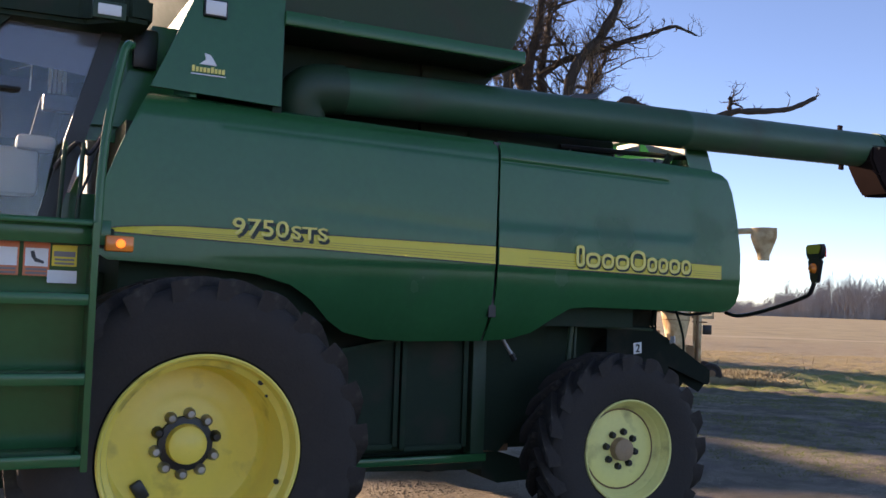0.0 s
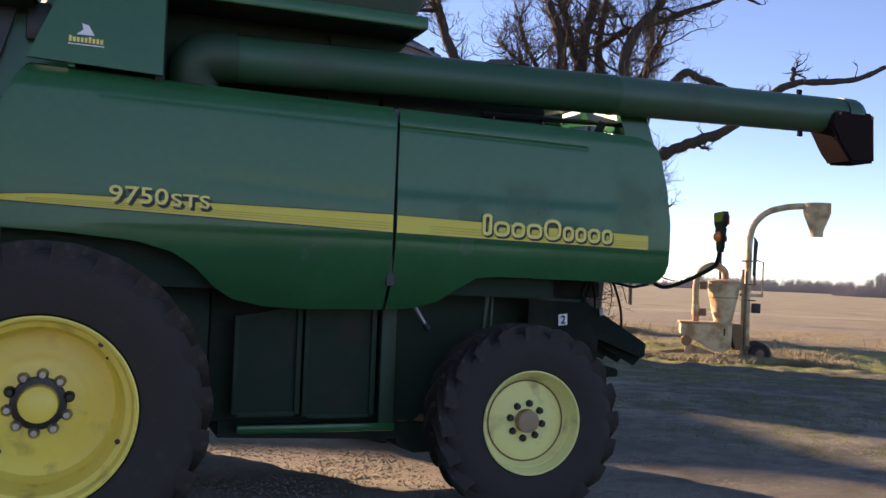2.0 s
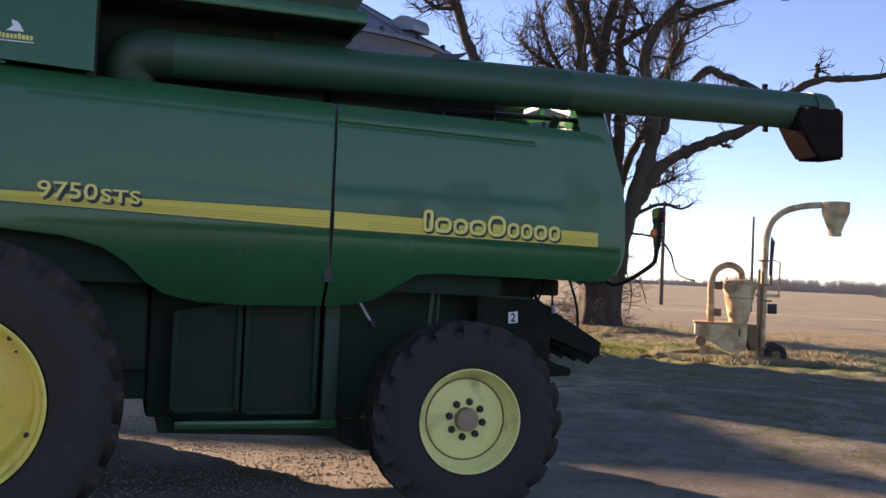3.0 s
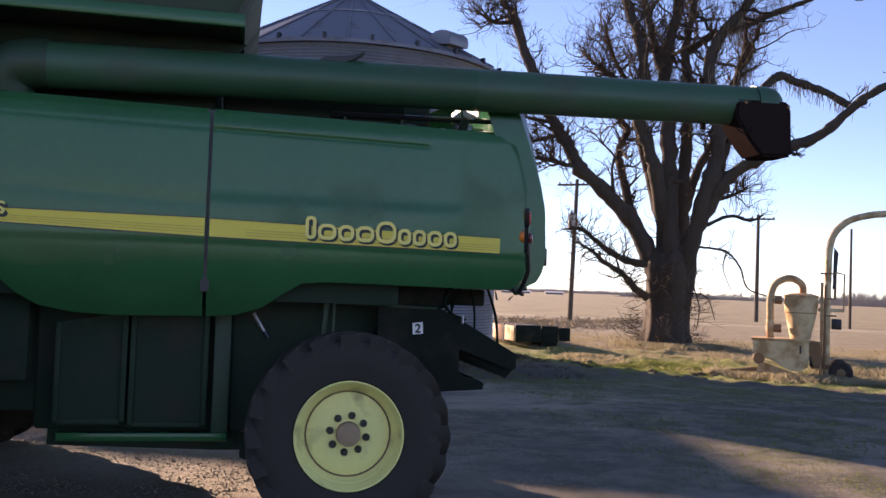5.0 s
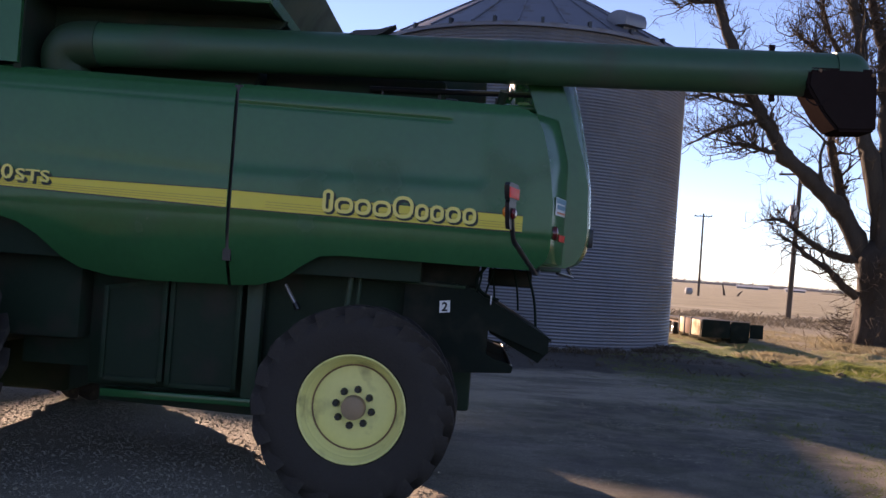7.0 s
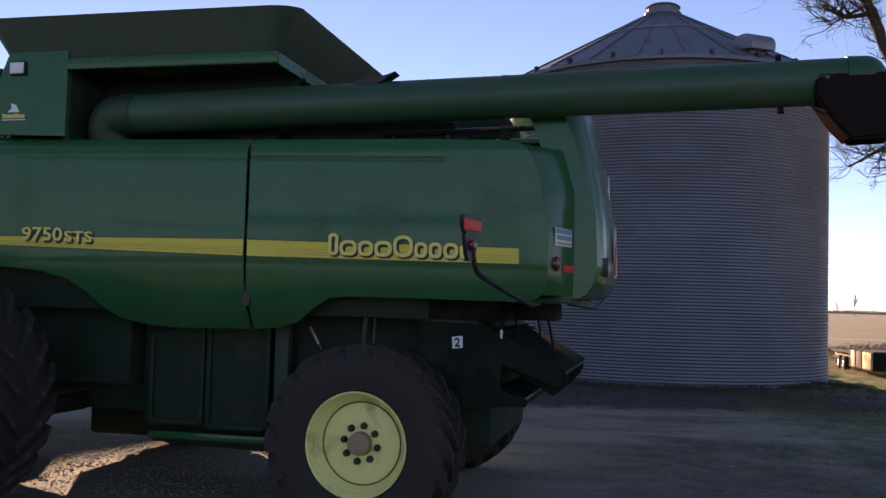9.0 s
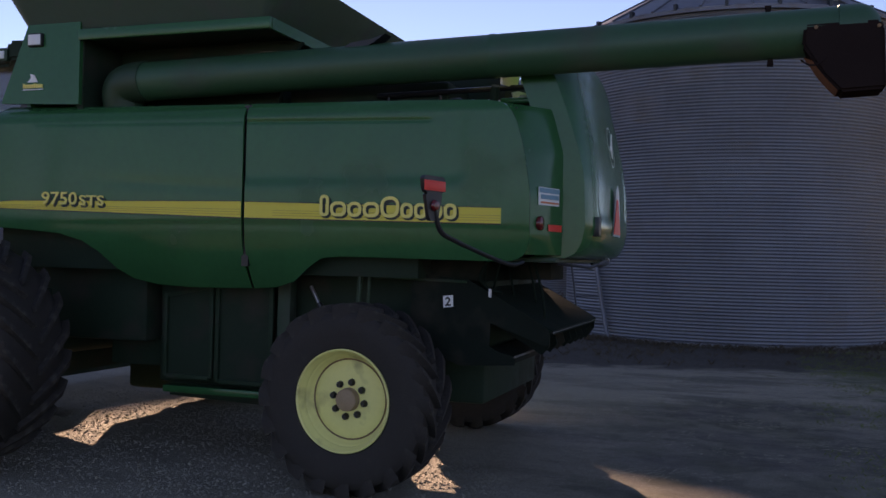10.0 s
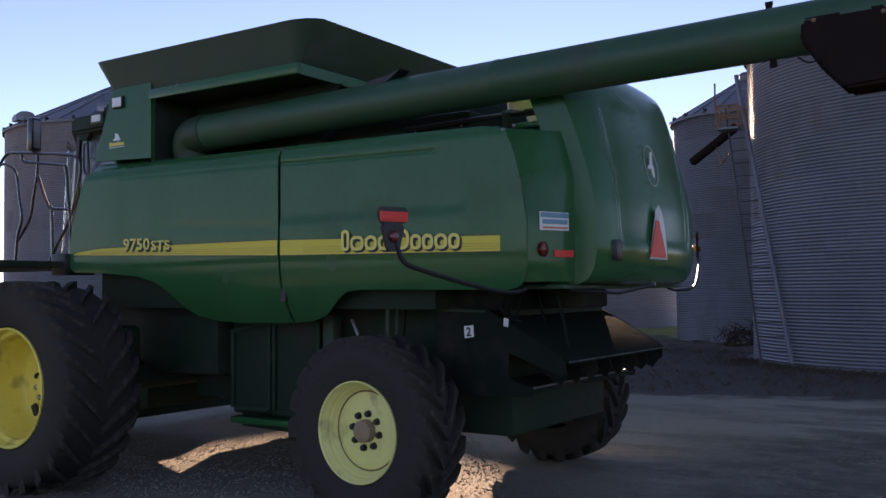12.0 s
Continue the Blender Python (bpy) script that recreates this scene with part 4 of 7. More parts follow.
    # slow-vehicle triangle; the pale plate behind it paints the hood's sky reflection
    yc = MID - 0.10
    part("reflector_plate", prism(bmesh.new(), [(yc - 0.16, 1.995), (yc + 0.23, 1.995), (yc + 0.20, 2.20), (yc + 0.12, 2.38), (yc + 0.05, 2.43), (yc - 0.01, 2.38)], 2.744, 2.750, "x"), PALE_GLINT, hood, "pale plate in place of the hood's sky reflection")
    part("warning_triangle", prism(bmesh.new(), [(yc - 0.17, 2.01), (yc + 0.19, 2.01), (yc + 0.03, 2.305), (yc - 0.03, 2.305)], 2.754, 2.760, "x"), RED, hood, "red slow-vehicle triangle")
    part("latch", cuboid(2.60, 2.735, 0.62, 0.73, 1.975, 2.125, bevel=0.01), BLACK, hood, "black latch recess")
    part("hood_rod", tube(bmesh.new(), [(2.45, 0.42, 1.76), (2.62, 0.9, 1.73), (2.65, 1.55, 1.79)], 0.014, 6), BLACK, combine)
    part("rod_knob", lathe(bmesh.new(), [(0.0, -0.02), (0.018, -0.012), (0.018, 0.012), (0.0, 0.02)], (2.655, 1.56, 1.80), "x", 10), STEEL, combine)
    # sticker, reflector and round lamp on the near corner panel
    def facing(y, z):
        t = y / 0.46
        base = min(interp(z, [(1.82, 2.30), (1.93, 2.345), (2.25, 2.345), (2.55, 2.30)]), 2.345) - 0.012
        out = 2.49 - 0.28 * max(0.0, z - 2.6)
        return base + (out - base) * t + 0.012 * math.sin(math.pi * t)
    def plate(nm, y0, y1, z0, z1, mat, lift, lab="", parent=combine):
        x0, x1 = facing(y0, z0) + lift, facing(y1, z0) + lift
        return part(nm, prism(bmesh.new(), [(x0, y0), (x1, y1), (x1 + 0.005, y1), (x0 + 0.005, y0)], z0, z1, "z"), mat, parent, lab)
    st = plate("dealer_sticker", 0.095, 0.365, 2.185, 2.315, WHITE, 0.004, "pale dealer sticker with blue print")
    plate("print_band", 0.10, 0.36, 2.275, 2.31, BLUE_PRINT, 0.010, parent=st)
    plate("print_bar", 0.115, 0.345, 2.23, 2.262, BLUE_PRINT, 0.010, parent=st)
    plate("print_bar", 0.115, 0.345, 2.198, 2.210, ORANGE_PRINT, 0.010, parent=st)
    plate("red_reflector", 0.22, 0.41, 1.995, 2.045, RED, 0.006, "bright red reflector")
    part("round_lamp", lathe(bmesh.new(), [(0.0, 0.025), (0.04, 0.022), (0.055, 0.01), (0.055, -0.02), (0.0, -0.02)], (facing(0.13, 2.05), 0.13, 2.05), "x", 20), DARK_RED, combine, "round red tail lamp")


rear_hood()


# folding reflector arms at the rear corners
def reflector_arm(mirror):
    fy = lambda y: 2 * MID - y if mirror else y
    dx, dz = (0.18, 0.10) if mirror else (0.0, 0.02)
    bm = tube(bmesh.new(), smooth_path([(2.28, fy(0.05), 1.765), (2.25 + dx * 0.3, fy(-0.12), 1.745), (2.20 + dx, fy(-0.40), 1.78), (2.08 + dx, fy(-0.92), 1.87 + dz), (2.03 + dx, fy(-1.07), 1.93 + dz), (2.01 + dx, fy(-1.12), 2.06 + dz)], 5), 0.016, 8)
    arm = part("reflector_arm", bm, BLACK, combine, "black bent tube arm with a reflector")
    # the head is turned a little out of the square
    turn = Matrix.Translation((2.0 + dx, fy(-1.135), dz)) @ Matrix.Rotation(radians(18.4 if mirror else -18.4), 4, "Z")

    def put(nm, bm, mat, lab=""):
        bmesh.ops.transform(bm, matrix=turn, verts=bm.verts[:])
        part(nm, bm, mat, arm, lab)
    def shell(a, b, z0, z1, lo, hi):
        bm = prism(bmesh.new(), [(-lo + 0.02, z0), (lo - 0.02, z0), (lo, z0 + 0.03), (hi, z1 - 0.02), (hi - 0.02, z1), (-hi + 0.02, z1), (-hi, z1 - 0.02), (-lo, z0 + 0.03)], a, b, "x")
        return bm
    put("arm_plate", shell(-0.018, 0.012, 2.158, 2.262, 0.100, 0.108), BLACK)
    put("arm_neck", shell(-0.016, 0.010, 1.985, 2.160, 0.050, 0.082), BLACK)
    put("red_reflector", cuboid(0.013, 0.019, -0.105, 0.105, 2.17, 2.234, bevel=0.002), RED)
    put("olive_reflector", shell(-0.024, -0.019, 2.195, 2.258, 0.088, 0.096), OLIVE_PRINT)
    put("amber_lamp", lathe(bmesh.new(), [(0.0, -0.034), (0.022, -0.030), (0.036, -0.015), (0.040, 0.01), (0.0, 0.012)], (-0.017, 0.0, 2.09), "x", 16), AMBER, "amber lamp")
    put("red_lamp", lathe(bmesh.new(), [(0.0, -0.015), (0.030, -0.015), (0.036, 0.0), (0.025, 0.016), (0.0, 0.02)], (0.018, 0.0, 2.08), "x", 16), DARK_RED, "dark red lamp")


reflector_arm(False)
reflector_arm(True)


# wheels
def tyre_mesh(cx, yo, cz, r, w, seat, lug_h):
    """yo is the outer face; the tyre runs inwards (+y) by w."""
    bm = bmesh.new()
    yc = yo + w / 2
    h = w / 2
    b = r - lug_h
    prof = [(seat, -h * 0.82), (seat + 0.02, -h * 0.93), (seat + (b - seat) * 0.45, -h * 1.04), (seat + (b - seat) * 0.75, -h * 1.02), (b - 0.035, -h * 0.95), (b - 0.008, -h * 0.85), (b, -h * 0.5), (b + 0.004, 0),
            (b, h * 0.5), (b - 0.008, h * 0.85), (b - 0.035, h * 0.95), (seat + (b - seat) * 0.75, h * 1.02), (seat + (b - seat) * 0.45, h * 1.04), (seat + 0.02, h * 0.93), (seat, h * 0.82)]
    lathe(bm, prof, (cx, yc, cz), "y", 64)
    bmesh.ops.recalc_face_normals(bm, faces=bm.faces[:])
    return bm


def tyre_lugs(cx, yo, cz, r, w, lugs, lug_h, fix, wheel):
    """Chevron lugs: one slanting bar a side, repeated round the axle."""
    yc, h, b = yo + w / 2, w / 2, r - lug_h
    for side in (-1, 1):
        bm = bmesh.new()
        rows = []
        for k in range(6):
            t = k / 5
            a = t * 0.40
            y = side * (0.02 + (h - 0.02) * min(1.0, t * 1.12))
            top = r - (0.0 if t < 0.8 else 0.02 * (t - 0.8) / 0.2)
            low = b - 0.02
            if t > 0.9:
                low, top = b - 0.14, r - 0.016
            wd = (0.030 + 0.012 * t) / r
            rows.append([(a - wd, y, low), (a - wd * 0.72, y, top), (a + wd * 0.72, y, top), (a + wd, y, low)])
        vr = [[bm.verts.new((cx + q * math.cos(a), yc + y, cz + q * math.sin(a))) for a, y, q in row] for row in rows]
        for u, v in zip(vr, vr[1:]):
            for s in range(3):
                bm.faces.new((u[s], u[s + 1], v[s + 1], v[s]))
        bm.faces.new(vr[0]), bm.faces.new(vr[-1][::-1])
        bmesh.ops.recalc_face_normals(bm, faces=bm.faces[:])
        first = part("lug", fix(bm), RUBBER_WORN, wheel)
        for i in range(lugs):
            a = 2 * math.pi * (i + (0.5 if side > 0 else 0)) / lugs
            o = first if i == 0 else new("lug", first.data)
            if i:
                hang(o, wheel)
            o.matrix_basis = Matrix.Translation((cx, 0, cz)) @ Matrix.Rotation(-a, 4, "Y") @ Matrix.Translation((-cx, 0, -cz))


def mirrored(bm):
    for v in bm.verts:
        v.co.y = 2 * MID - v.co.y
    bmesh.ops.reverse_faces(bm, faces=bm.faces[:])
    return bm


def front_wheel(far):
    fix = mirrored if far else (lambda q: q)
    cx, cz, yo = -2.30, 0.945, -1.0
    rim = lathe(bmesh.new(), [(0.528, 0.012), (0.528, -0.004), (0.518, -0.010), (0.505, 0.0), (0.498, 0.025), (0.492, 0.07), (0.462, 0.095), (0.455, 0.14), (0.452, 0.36), (0.445, 0.42), (0.420, 0.452), (0.30, 0.460),
                               (0.27, 0.448), (0.235, 0.440), (0.0, 0.440)], (cx, yo, cz), "y", 72)
    wheel = part("front_wheel", fix(rim), YELLOW, combine, "yellow steel wheel with a deep dish")
    part("tyre", fix(tyre_mesh(cx, yo - 0.02, cz, 0.935, 0.72, 0.52, 0.05)), RUBBER, wheel, "dusty black lugged tractor tyre")
    tyre_lugs(cx, yo - 0.02, cz, 0.935, 0.72, 23, 0.05, fix, wheel)
    part("hub", fix(lathe(bmesh.new(), [(0.0, 0.330), (0.075, 0.335), (0.105, 0.355), (0.112, 0.40), (0.115, 0.44)], (cx, yo, cz), "y", 32)), YELLOW, wheel)
    part("hub_ring", fix(lathe(bmesh.new(), [(0.112, 0.41), (0.150, 0.415), (0.155, 0.436), (0.112, 0.436)], (cx, yo, cz), "y", 32)), BLACK, wheel, "dark greasy hub ring")
    for i in range(10):
        a = 2 * math.pi * (i + 0.35) / 10
        c = (cx + 0.168 * math.cos(a), yo, cz + 0.168 * math.sin(a))
        dark = i in (0, 4)
        part("wheel_nut", fix(lathe(bmesh.new(), [(0.0, 0.375), (0.018, 0.376), (0.030, 0.395), (0.034, 0.437)], c, "y", 10)), BLACK if dark else STEEL, wheel)
    if not far:
        m = Matrix.Translation((cx - 0.235, yo + 0.43, cz - 0.25)) @ Matrix.Rotation(radians(-32), 4, "Y")
        part("valve_slot", box(bmesh.new(), -0.035, 0.035, -0.012, 0.02, -0.055, 0.055, bevel=0.012, m=m), BLACK, wheel, "black valve cover")
        for x, z, s in ((-1.985, 1.315, 0.016), (-1.875, 0.775, 0.015), (-1.95, 1.24, 0.008)):
            part("rust_hole", lathe(bmesh.new(), [(0.0, -0.004), (s, -0.004), (s, 0.01), (0.0, 0.01)], (x, yo + 0.075, z), "y", 8), BLACK, wheel)
    return wheel


def rear_wheel(far):
    fix = mirrored if far else (lambda q: q)
    cx, cz, yo = 1.028, 0.715, -0.29
    rim = lathe(bmesh.new(), [(0.383, 0.012), (0.383, -0.004), (0.376, -0.009), (0.366, 0.0), (0.360, 0.03), (0.348, 0.045), (0.342, 0.075), (0.330, 0.086), (0.324, 0.112), (0.312, 0.128), (0.300, 0.138), (0.290, 0.132), (0.22, 0.124),
                               (0.16, 0.120), (0.0, 0.120)], (cx, yo, cz), "y", 64)
    wheel = part("rear_wheel", fix(rim), YELLOW_PALE, combine, "faded yellow steel wheel")
    part("tyre", fix(tyre_mesh(cx, yo - 0.015, cz, 0.715, 0.44, 0.375, 0.055)), RUBBER, wheel, "dusty black lugged tyre")
    tyre_lugs(cx, yo - 0.015, cz, 0.715, 0.44, 20, 0.055, fix, wheel)
    part("rim_groove", fix(lathe(bmesh.new(), [(0.292, 0.131), (0.297, 0.126), (0.304, 0.131), (0.299, 0.144)], (cx, yo, cz), "y", 64)), RUST, wheel, "rusty seam ring")
    part("hub", fix(lathe(bmesh.new(), [(0.0, 0.045), (0.062, 0.047), (0.082, 0.060), (0.088, 0.121)], (cx, yo, cz), "y", 28)), HUB_RUST, wheel, "pale rusty hub cap")
    for i in range(8):
        a = 2 * math.pi * (i + 0.78) / 8
        c = (cx + 0.130 * math.cos(a), yo, cz + 0.130 * math.sin(a))
        part("wheel_nut", fix(lathe(bmesh.new(), [(0.0, 0.084), (0.018, 0.085), (0.025, 0.096), (0.028, 0.122)], c, "y", 8)), BLACK, wheel)
    # the steered wheels stand turned a little
    py = 2 * MID - yo if far else yo
    wheel.matrix_basis = Matrix.Translation((cx, py, 0)) @ Matrix.Rotation(radians(-3.0), 4, "Z") @ Matrix.Translation((-cx, -py, 0)) @ wheel.matrix_basis
    return wheel


for far in (False, True):
    front_wheel(far)
    rear_wheel(far)

# axles and running gear
part("front_axle", tube(bmesh.new(), [(-2.30, -0.55, 0.945), (-2.30, 3.55, 0.945)], 0.14, 16), GREEN_SHADE, combine)
part("final_drive", cuboid(-2.60, -2.05, -0.32, 0.25, 0.55, 1.45, bevel=0.05), GREEN_SHADE, combine)
# Far housing enlarged, out of sight, to shape the light on the ground.
part("final_drive", cuboid(-2.84, -2.05, 2.35, 3.30, 0.25, 1.40, bevel=0.05), GREEN_SHADE, combine)
part("rear_axle", cuboid(0.90, 1.14, 0.10, 2.90, 0.62, 0.86, bevel=0.03), GREEN_SHADE, combine)
for y in (0.18, 2.82):
    part("spindle", lathe(bmesh.new(), [(0.0, -0.32), (0.09, -0.32), (0.11, 0.0), (0.09, 0.10), (0.0, 0.10)], (1.02, y, 0.74), "y", 16), GREEN_SHADE, combine)
# Feeder house widened and lowered for the same shade.
part("feeder_house", prism(bmesh.new(), [(-2.6, 1.9), (-2.7, 0.55), (-4.4, 0.28), (-4.6, 0.9), (-3.0, 2.0)], 0.85, 2.34), GREEN_SHADE, combine)
# Unseen block, added to shade and hide the ground ahead of the machine.
part("header_adapter", cuboid(-4.85, -4.60, 0.15, 4.95, 0.14, 1.15, bevel=0.03), GREEN_SHADE, combine)


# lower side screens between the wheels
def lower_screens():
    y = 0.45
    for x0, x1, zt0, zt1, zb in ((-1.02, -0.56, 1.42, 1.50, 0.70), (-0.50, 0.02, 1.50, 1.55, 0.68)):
        f = part("side_screen", prism(bmesh.new(), [(x0, zb), (x1, zb), (x1, zt1), (x0, zt0)], y + 0.02, y + 0.04), GREEN_SHADE, combine, "dark side shield in a green frame")
        part("frame_bar", cuboid(x0 - 0.02, x0 + 0.02, y - 0.01, y + 0.019, zb, zt0, bevel=0.004), GREEN_FRAME, f)
        part("frame_bar", cuboid(x1 - 0.02, x1 + 0.02, y - 0.01, y + 0.019, zb, zt1, bevel=0.004), GREEN_FRAME, f)
        part("frame_bar", cuboid(x0 + 0.02, x1 - 0.02, y - 0.008, y + 0.019, zb - 0.02, zb + 0.02, bevel=0.004), GREEN_FRAME, f)
        part("frame_bar", prism(bmesh.new(), [(x0 + 0.02, zt0 - 0.03), (x1 - 0.02, zt1 - 0.03), (x1 - 0.02, zt1), (x0 + 0.02, zt0)], y - 0.008, y + 0.019), GREEN_FRAME, f)
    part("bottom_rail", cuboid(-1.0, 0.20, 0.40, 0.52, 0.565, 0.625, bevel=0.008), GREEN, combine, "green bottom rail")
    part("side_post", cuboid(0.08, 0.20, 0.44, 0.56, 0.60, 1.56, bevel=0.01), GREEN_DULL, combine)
    part("rear_shield", prism(bmesh.new(), [(0.22, 0.62), (0.42, 0.60), (0.78, 1.0), (0.86, 1.72), (0.22, 1.58)], 0.60, 0.63), GREEN_SHADE, combine)
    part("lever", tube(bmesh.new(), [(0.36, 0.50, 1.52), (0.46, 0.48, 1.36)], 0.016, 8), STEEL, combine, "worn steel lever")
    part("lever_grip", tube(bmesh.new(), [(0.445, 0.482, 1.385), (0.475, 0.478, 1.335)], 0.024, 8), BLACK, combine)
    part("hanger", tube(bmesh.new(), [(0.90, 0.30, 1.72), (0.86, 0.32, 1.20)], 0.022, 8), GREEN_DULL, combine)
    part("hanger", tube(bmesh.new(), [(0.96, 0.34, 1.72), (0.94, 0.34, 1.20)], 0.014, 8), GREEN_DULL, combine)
    part("lower_pan", prism(bmesh.new(), [(-1.1, 0.62), (0.30, 0.62), (0.30, 0.46), (0.1, 0.46), (-1.1, 0.50)], 0.65, 2.35), GREEN_SHADE, combine)
    part("pan_tail", prism(bmesh.new(), [(0.302, 0.62), (0.35, 0.62), (0.75, 0.50), (0.95, 0.36), (0.45, 0.34), (0.302, 0.40)], 0.65, 0.90), GREEN_SHADE, combine)
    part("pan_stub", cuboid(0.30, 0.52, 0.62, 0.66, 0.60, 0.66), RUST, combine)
    part("drum", lathe(bmesh.new(), [(0.0, -0.03), (0.20, -0.03), (0.21, 0.0), (0.18, 0.03), (0.0, 0.03)], (-0.25, 0.60, 1.02), "y", 28), GREEN_SHADE, combine)
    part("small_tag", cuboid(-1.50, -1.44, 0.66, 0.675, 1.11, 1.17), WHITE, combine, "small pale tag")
    part("tag_plate", cuboid(-1.75, -1.10, 0.675, 0.70, 0.75, 1.50), GREEN_SHADE, combine)


lower_screens()


# straw chopper and tail
def chopper():
    y0, y1 = 0.38, 2.36
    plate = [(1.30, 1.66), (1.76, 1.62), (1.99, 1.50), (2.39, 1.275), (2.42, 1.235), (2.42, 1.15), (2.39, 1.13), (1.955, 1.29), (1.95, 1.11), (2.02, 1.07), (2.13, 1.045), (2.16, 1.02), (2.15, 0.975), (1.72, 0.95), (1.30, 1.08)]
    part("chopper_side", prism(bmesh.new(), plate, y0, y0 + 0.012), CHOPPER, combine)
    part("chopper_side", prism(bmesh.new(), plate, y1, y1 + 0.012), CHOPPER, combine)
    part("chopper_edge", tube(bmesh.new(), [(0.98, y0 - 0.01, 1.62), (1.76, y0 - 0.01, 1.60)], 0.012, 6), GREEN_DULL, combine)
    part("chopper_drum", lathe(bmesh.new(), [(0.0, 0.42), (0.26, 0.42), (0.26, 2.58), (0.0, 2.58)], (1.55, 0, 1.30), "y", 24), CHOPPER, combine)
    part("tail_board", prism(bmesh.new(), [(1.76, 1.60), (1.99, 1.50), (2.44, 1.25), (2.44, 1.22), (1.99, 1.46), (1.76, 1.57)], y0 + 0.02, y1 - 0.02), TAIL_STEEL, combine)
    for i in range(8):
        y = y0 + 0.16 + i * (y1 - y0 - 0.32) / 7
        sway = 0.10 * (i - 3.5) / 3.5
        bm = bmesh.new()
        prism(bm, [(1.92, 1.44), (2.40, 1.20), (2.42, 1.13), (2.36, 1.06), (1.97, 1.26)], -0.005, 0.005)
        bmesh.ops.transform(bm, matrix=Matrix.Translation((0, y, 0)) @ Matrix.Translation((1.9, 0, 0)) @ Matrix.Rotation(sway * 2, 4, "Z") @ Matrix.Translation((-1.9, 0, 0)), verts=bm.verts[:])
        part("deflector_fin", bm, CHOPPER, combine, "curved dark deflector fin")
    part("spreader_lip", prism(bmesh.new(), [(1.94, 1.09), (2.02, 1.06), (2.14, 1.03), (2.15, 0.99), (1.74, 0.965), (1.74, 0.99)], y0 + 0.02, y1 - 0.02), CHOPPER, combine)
    part("lip_edge", tube(bmesh.new(), [(2.145, y0 + 0.03, 1.035), (2.145, y1 - 0.03, 1.035)], 0.008, 6), STEEL, combine)
    part("tail_edge", tube(bmesh.new(), [(2.43, y0 + 0.02, 1.235), (2.43, y1 - 0.02, 1.235)], 0.011, 6), STEEL, combine)
    tag = part("number_tag", prism(bmesh.new(), [(1.575, 1.395), (1.655, 1.405), (1.650, 1.495), (1.570, 1.485)], y0 - 0.012, y0 - 0.004), WHITE, combine, "white tag with a black numeral")
    lettering("2", 0.095, 0.001, 1.590, y0 - 0.014, 1.412, BLACK, tag, "numeral", width=0.045, lift=0.003)
    part("square_tag", prism(bmesh.new(), [(0.305, 1.495), (0.365, 1.485), (0.372, 1.545), (0.312, 1.555)], 1.955, 1.963, "x"), WHITE, combine, "small white tag")
    # hoses and straw hanging below the hood
    rnd = random.Random(4)
    for i in range(4):
        x, y = rnd.uniform(1.80, 2.15), rnd.uniform(0.45, 0.9)
        part("hose", tube(bmesh.new(), smooth_path([(x, y, 1.80), (x + rnd.uniform(-0.08, 0.08), y, 1.62), (x + rnd.uniform(-0.12, 0.12), y + 0.05, rnd.uniform(1.40, 1.58))], 4), 0.009, 6), TAIL_STEEL, combine)
    part("hose", tube(bmesh.new(), smooth_path([(2.22, 0.62, 1.80), (2.30, 0.60, 1.55), (2.33, 0.62, 1.33)], 4), 0.011, 6), TAIL_STEEL, combine)
    part("hose", tube(bmesh.new(), smooth_path([(1.92, 0.50, 1.79), (1.84, 0.47, 1.66), (1.90, 0.46, 1.56), (2.02, 0.48, 1.52)], 4), 0.013, 8), TAIL_STEEL, combine)


chopper()


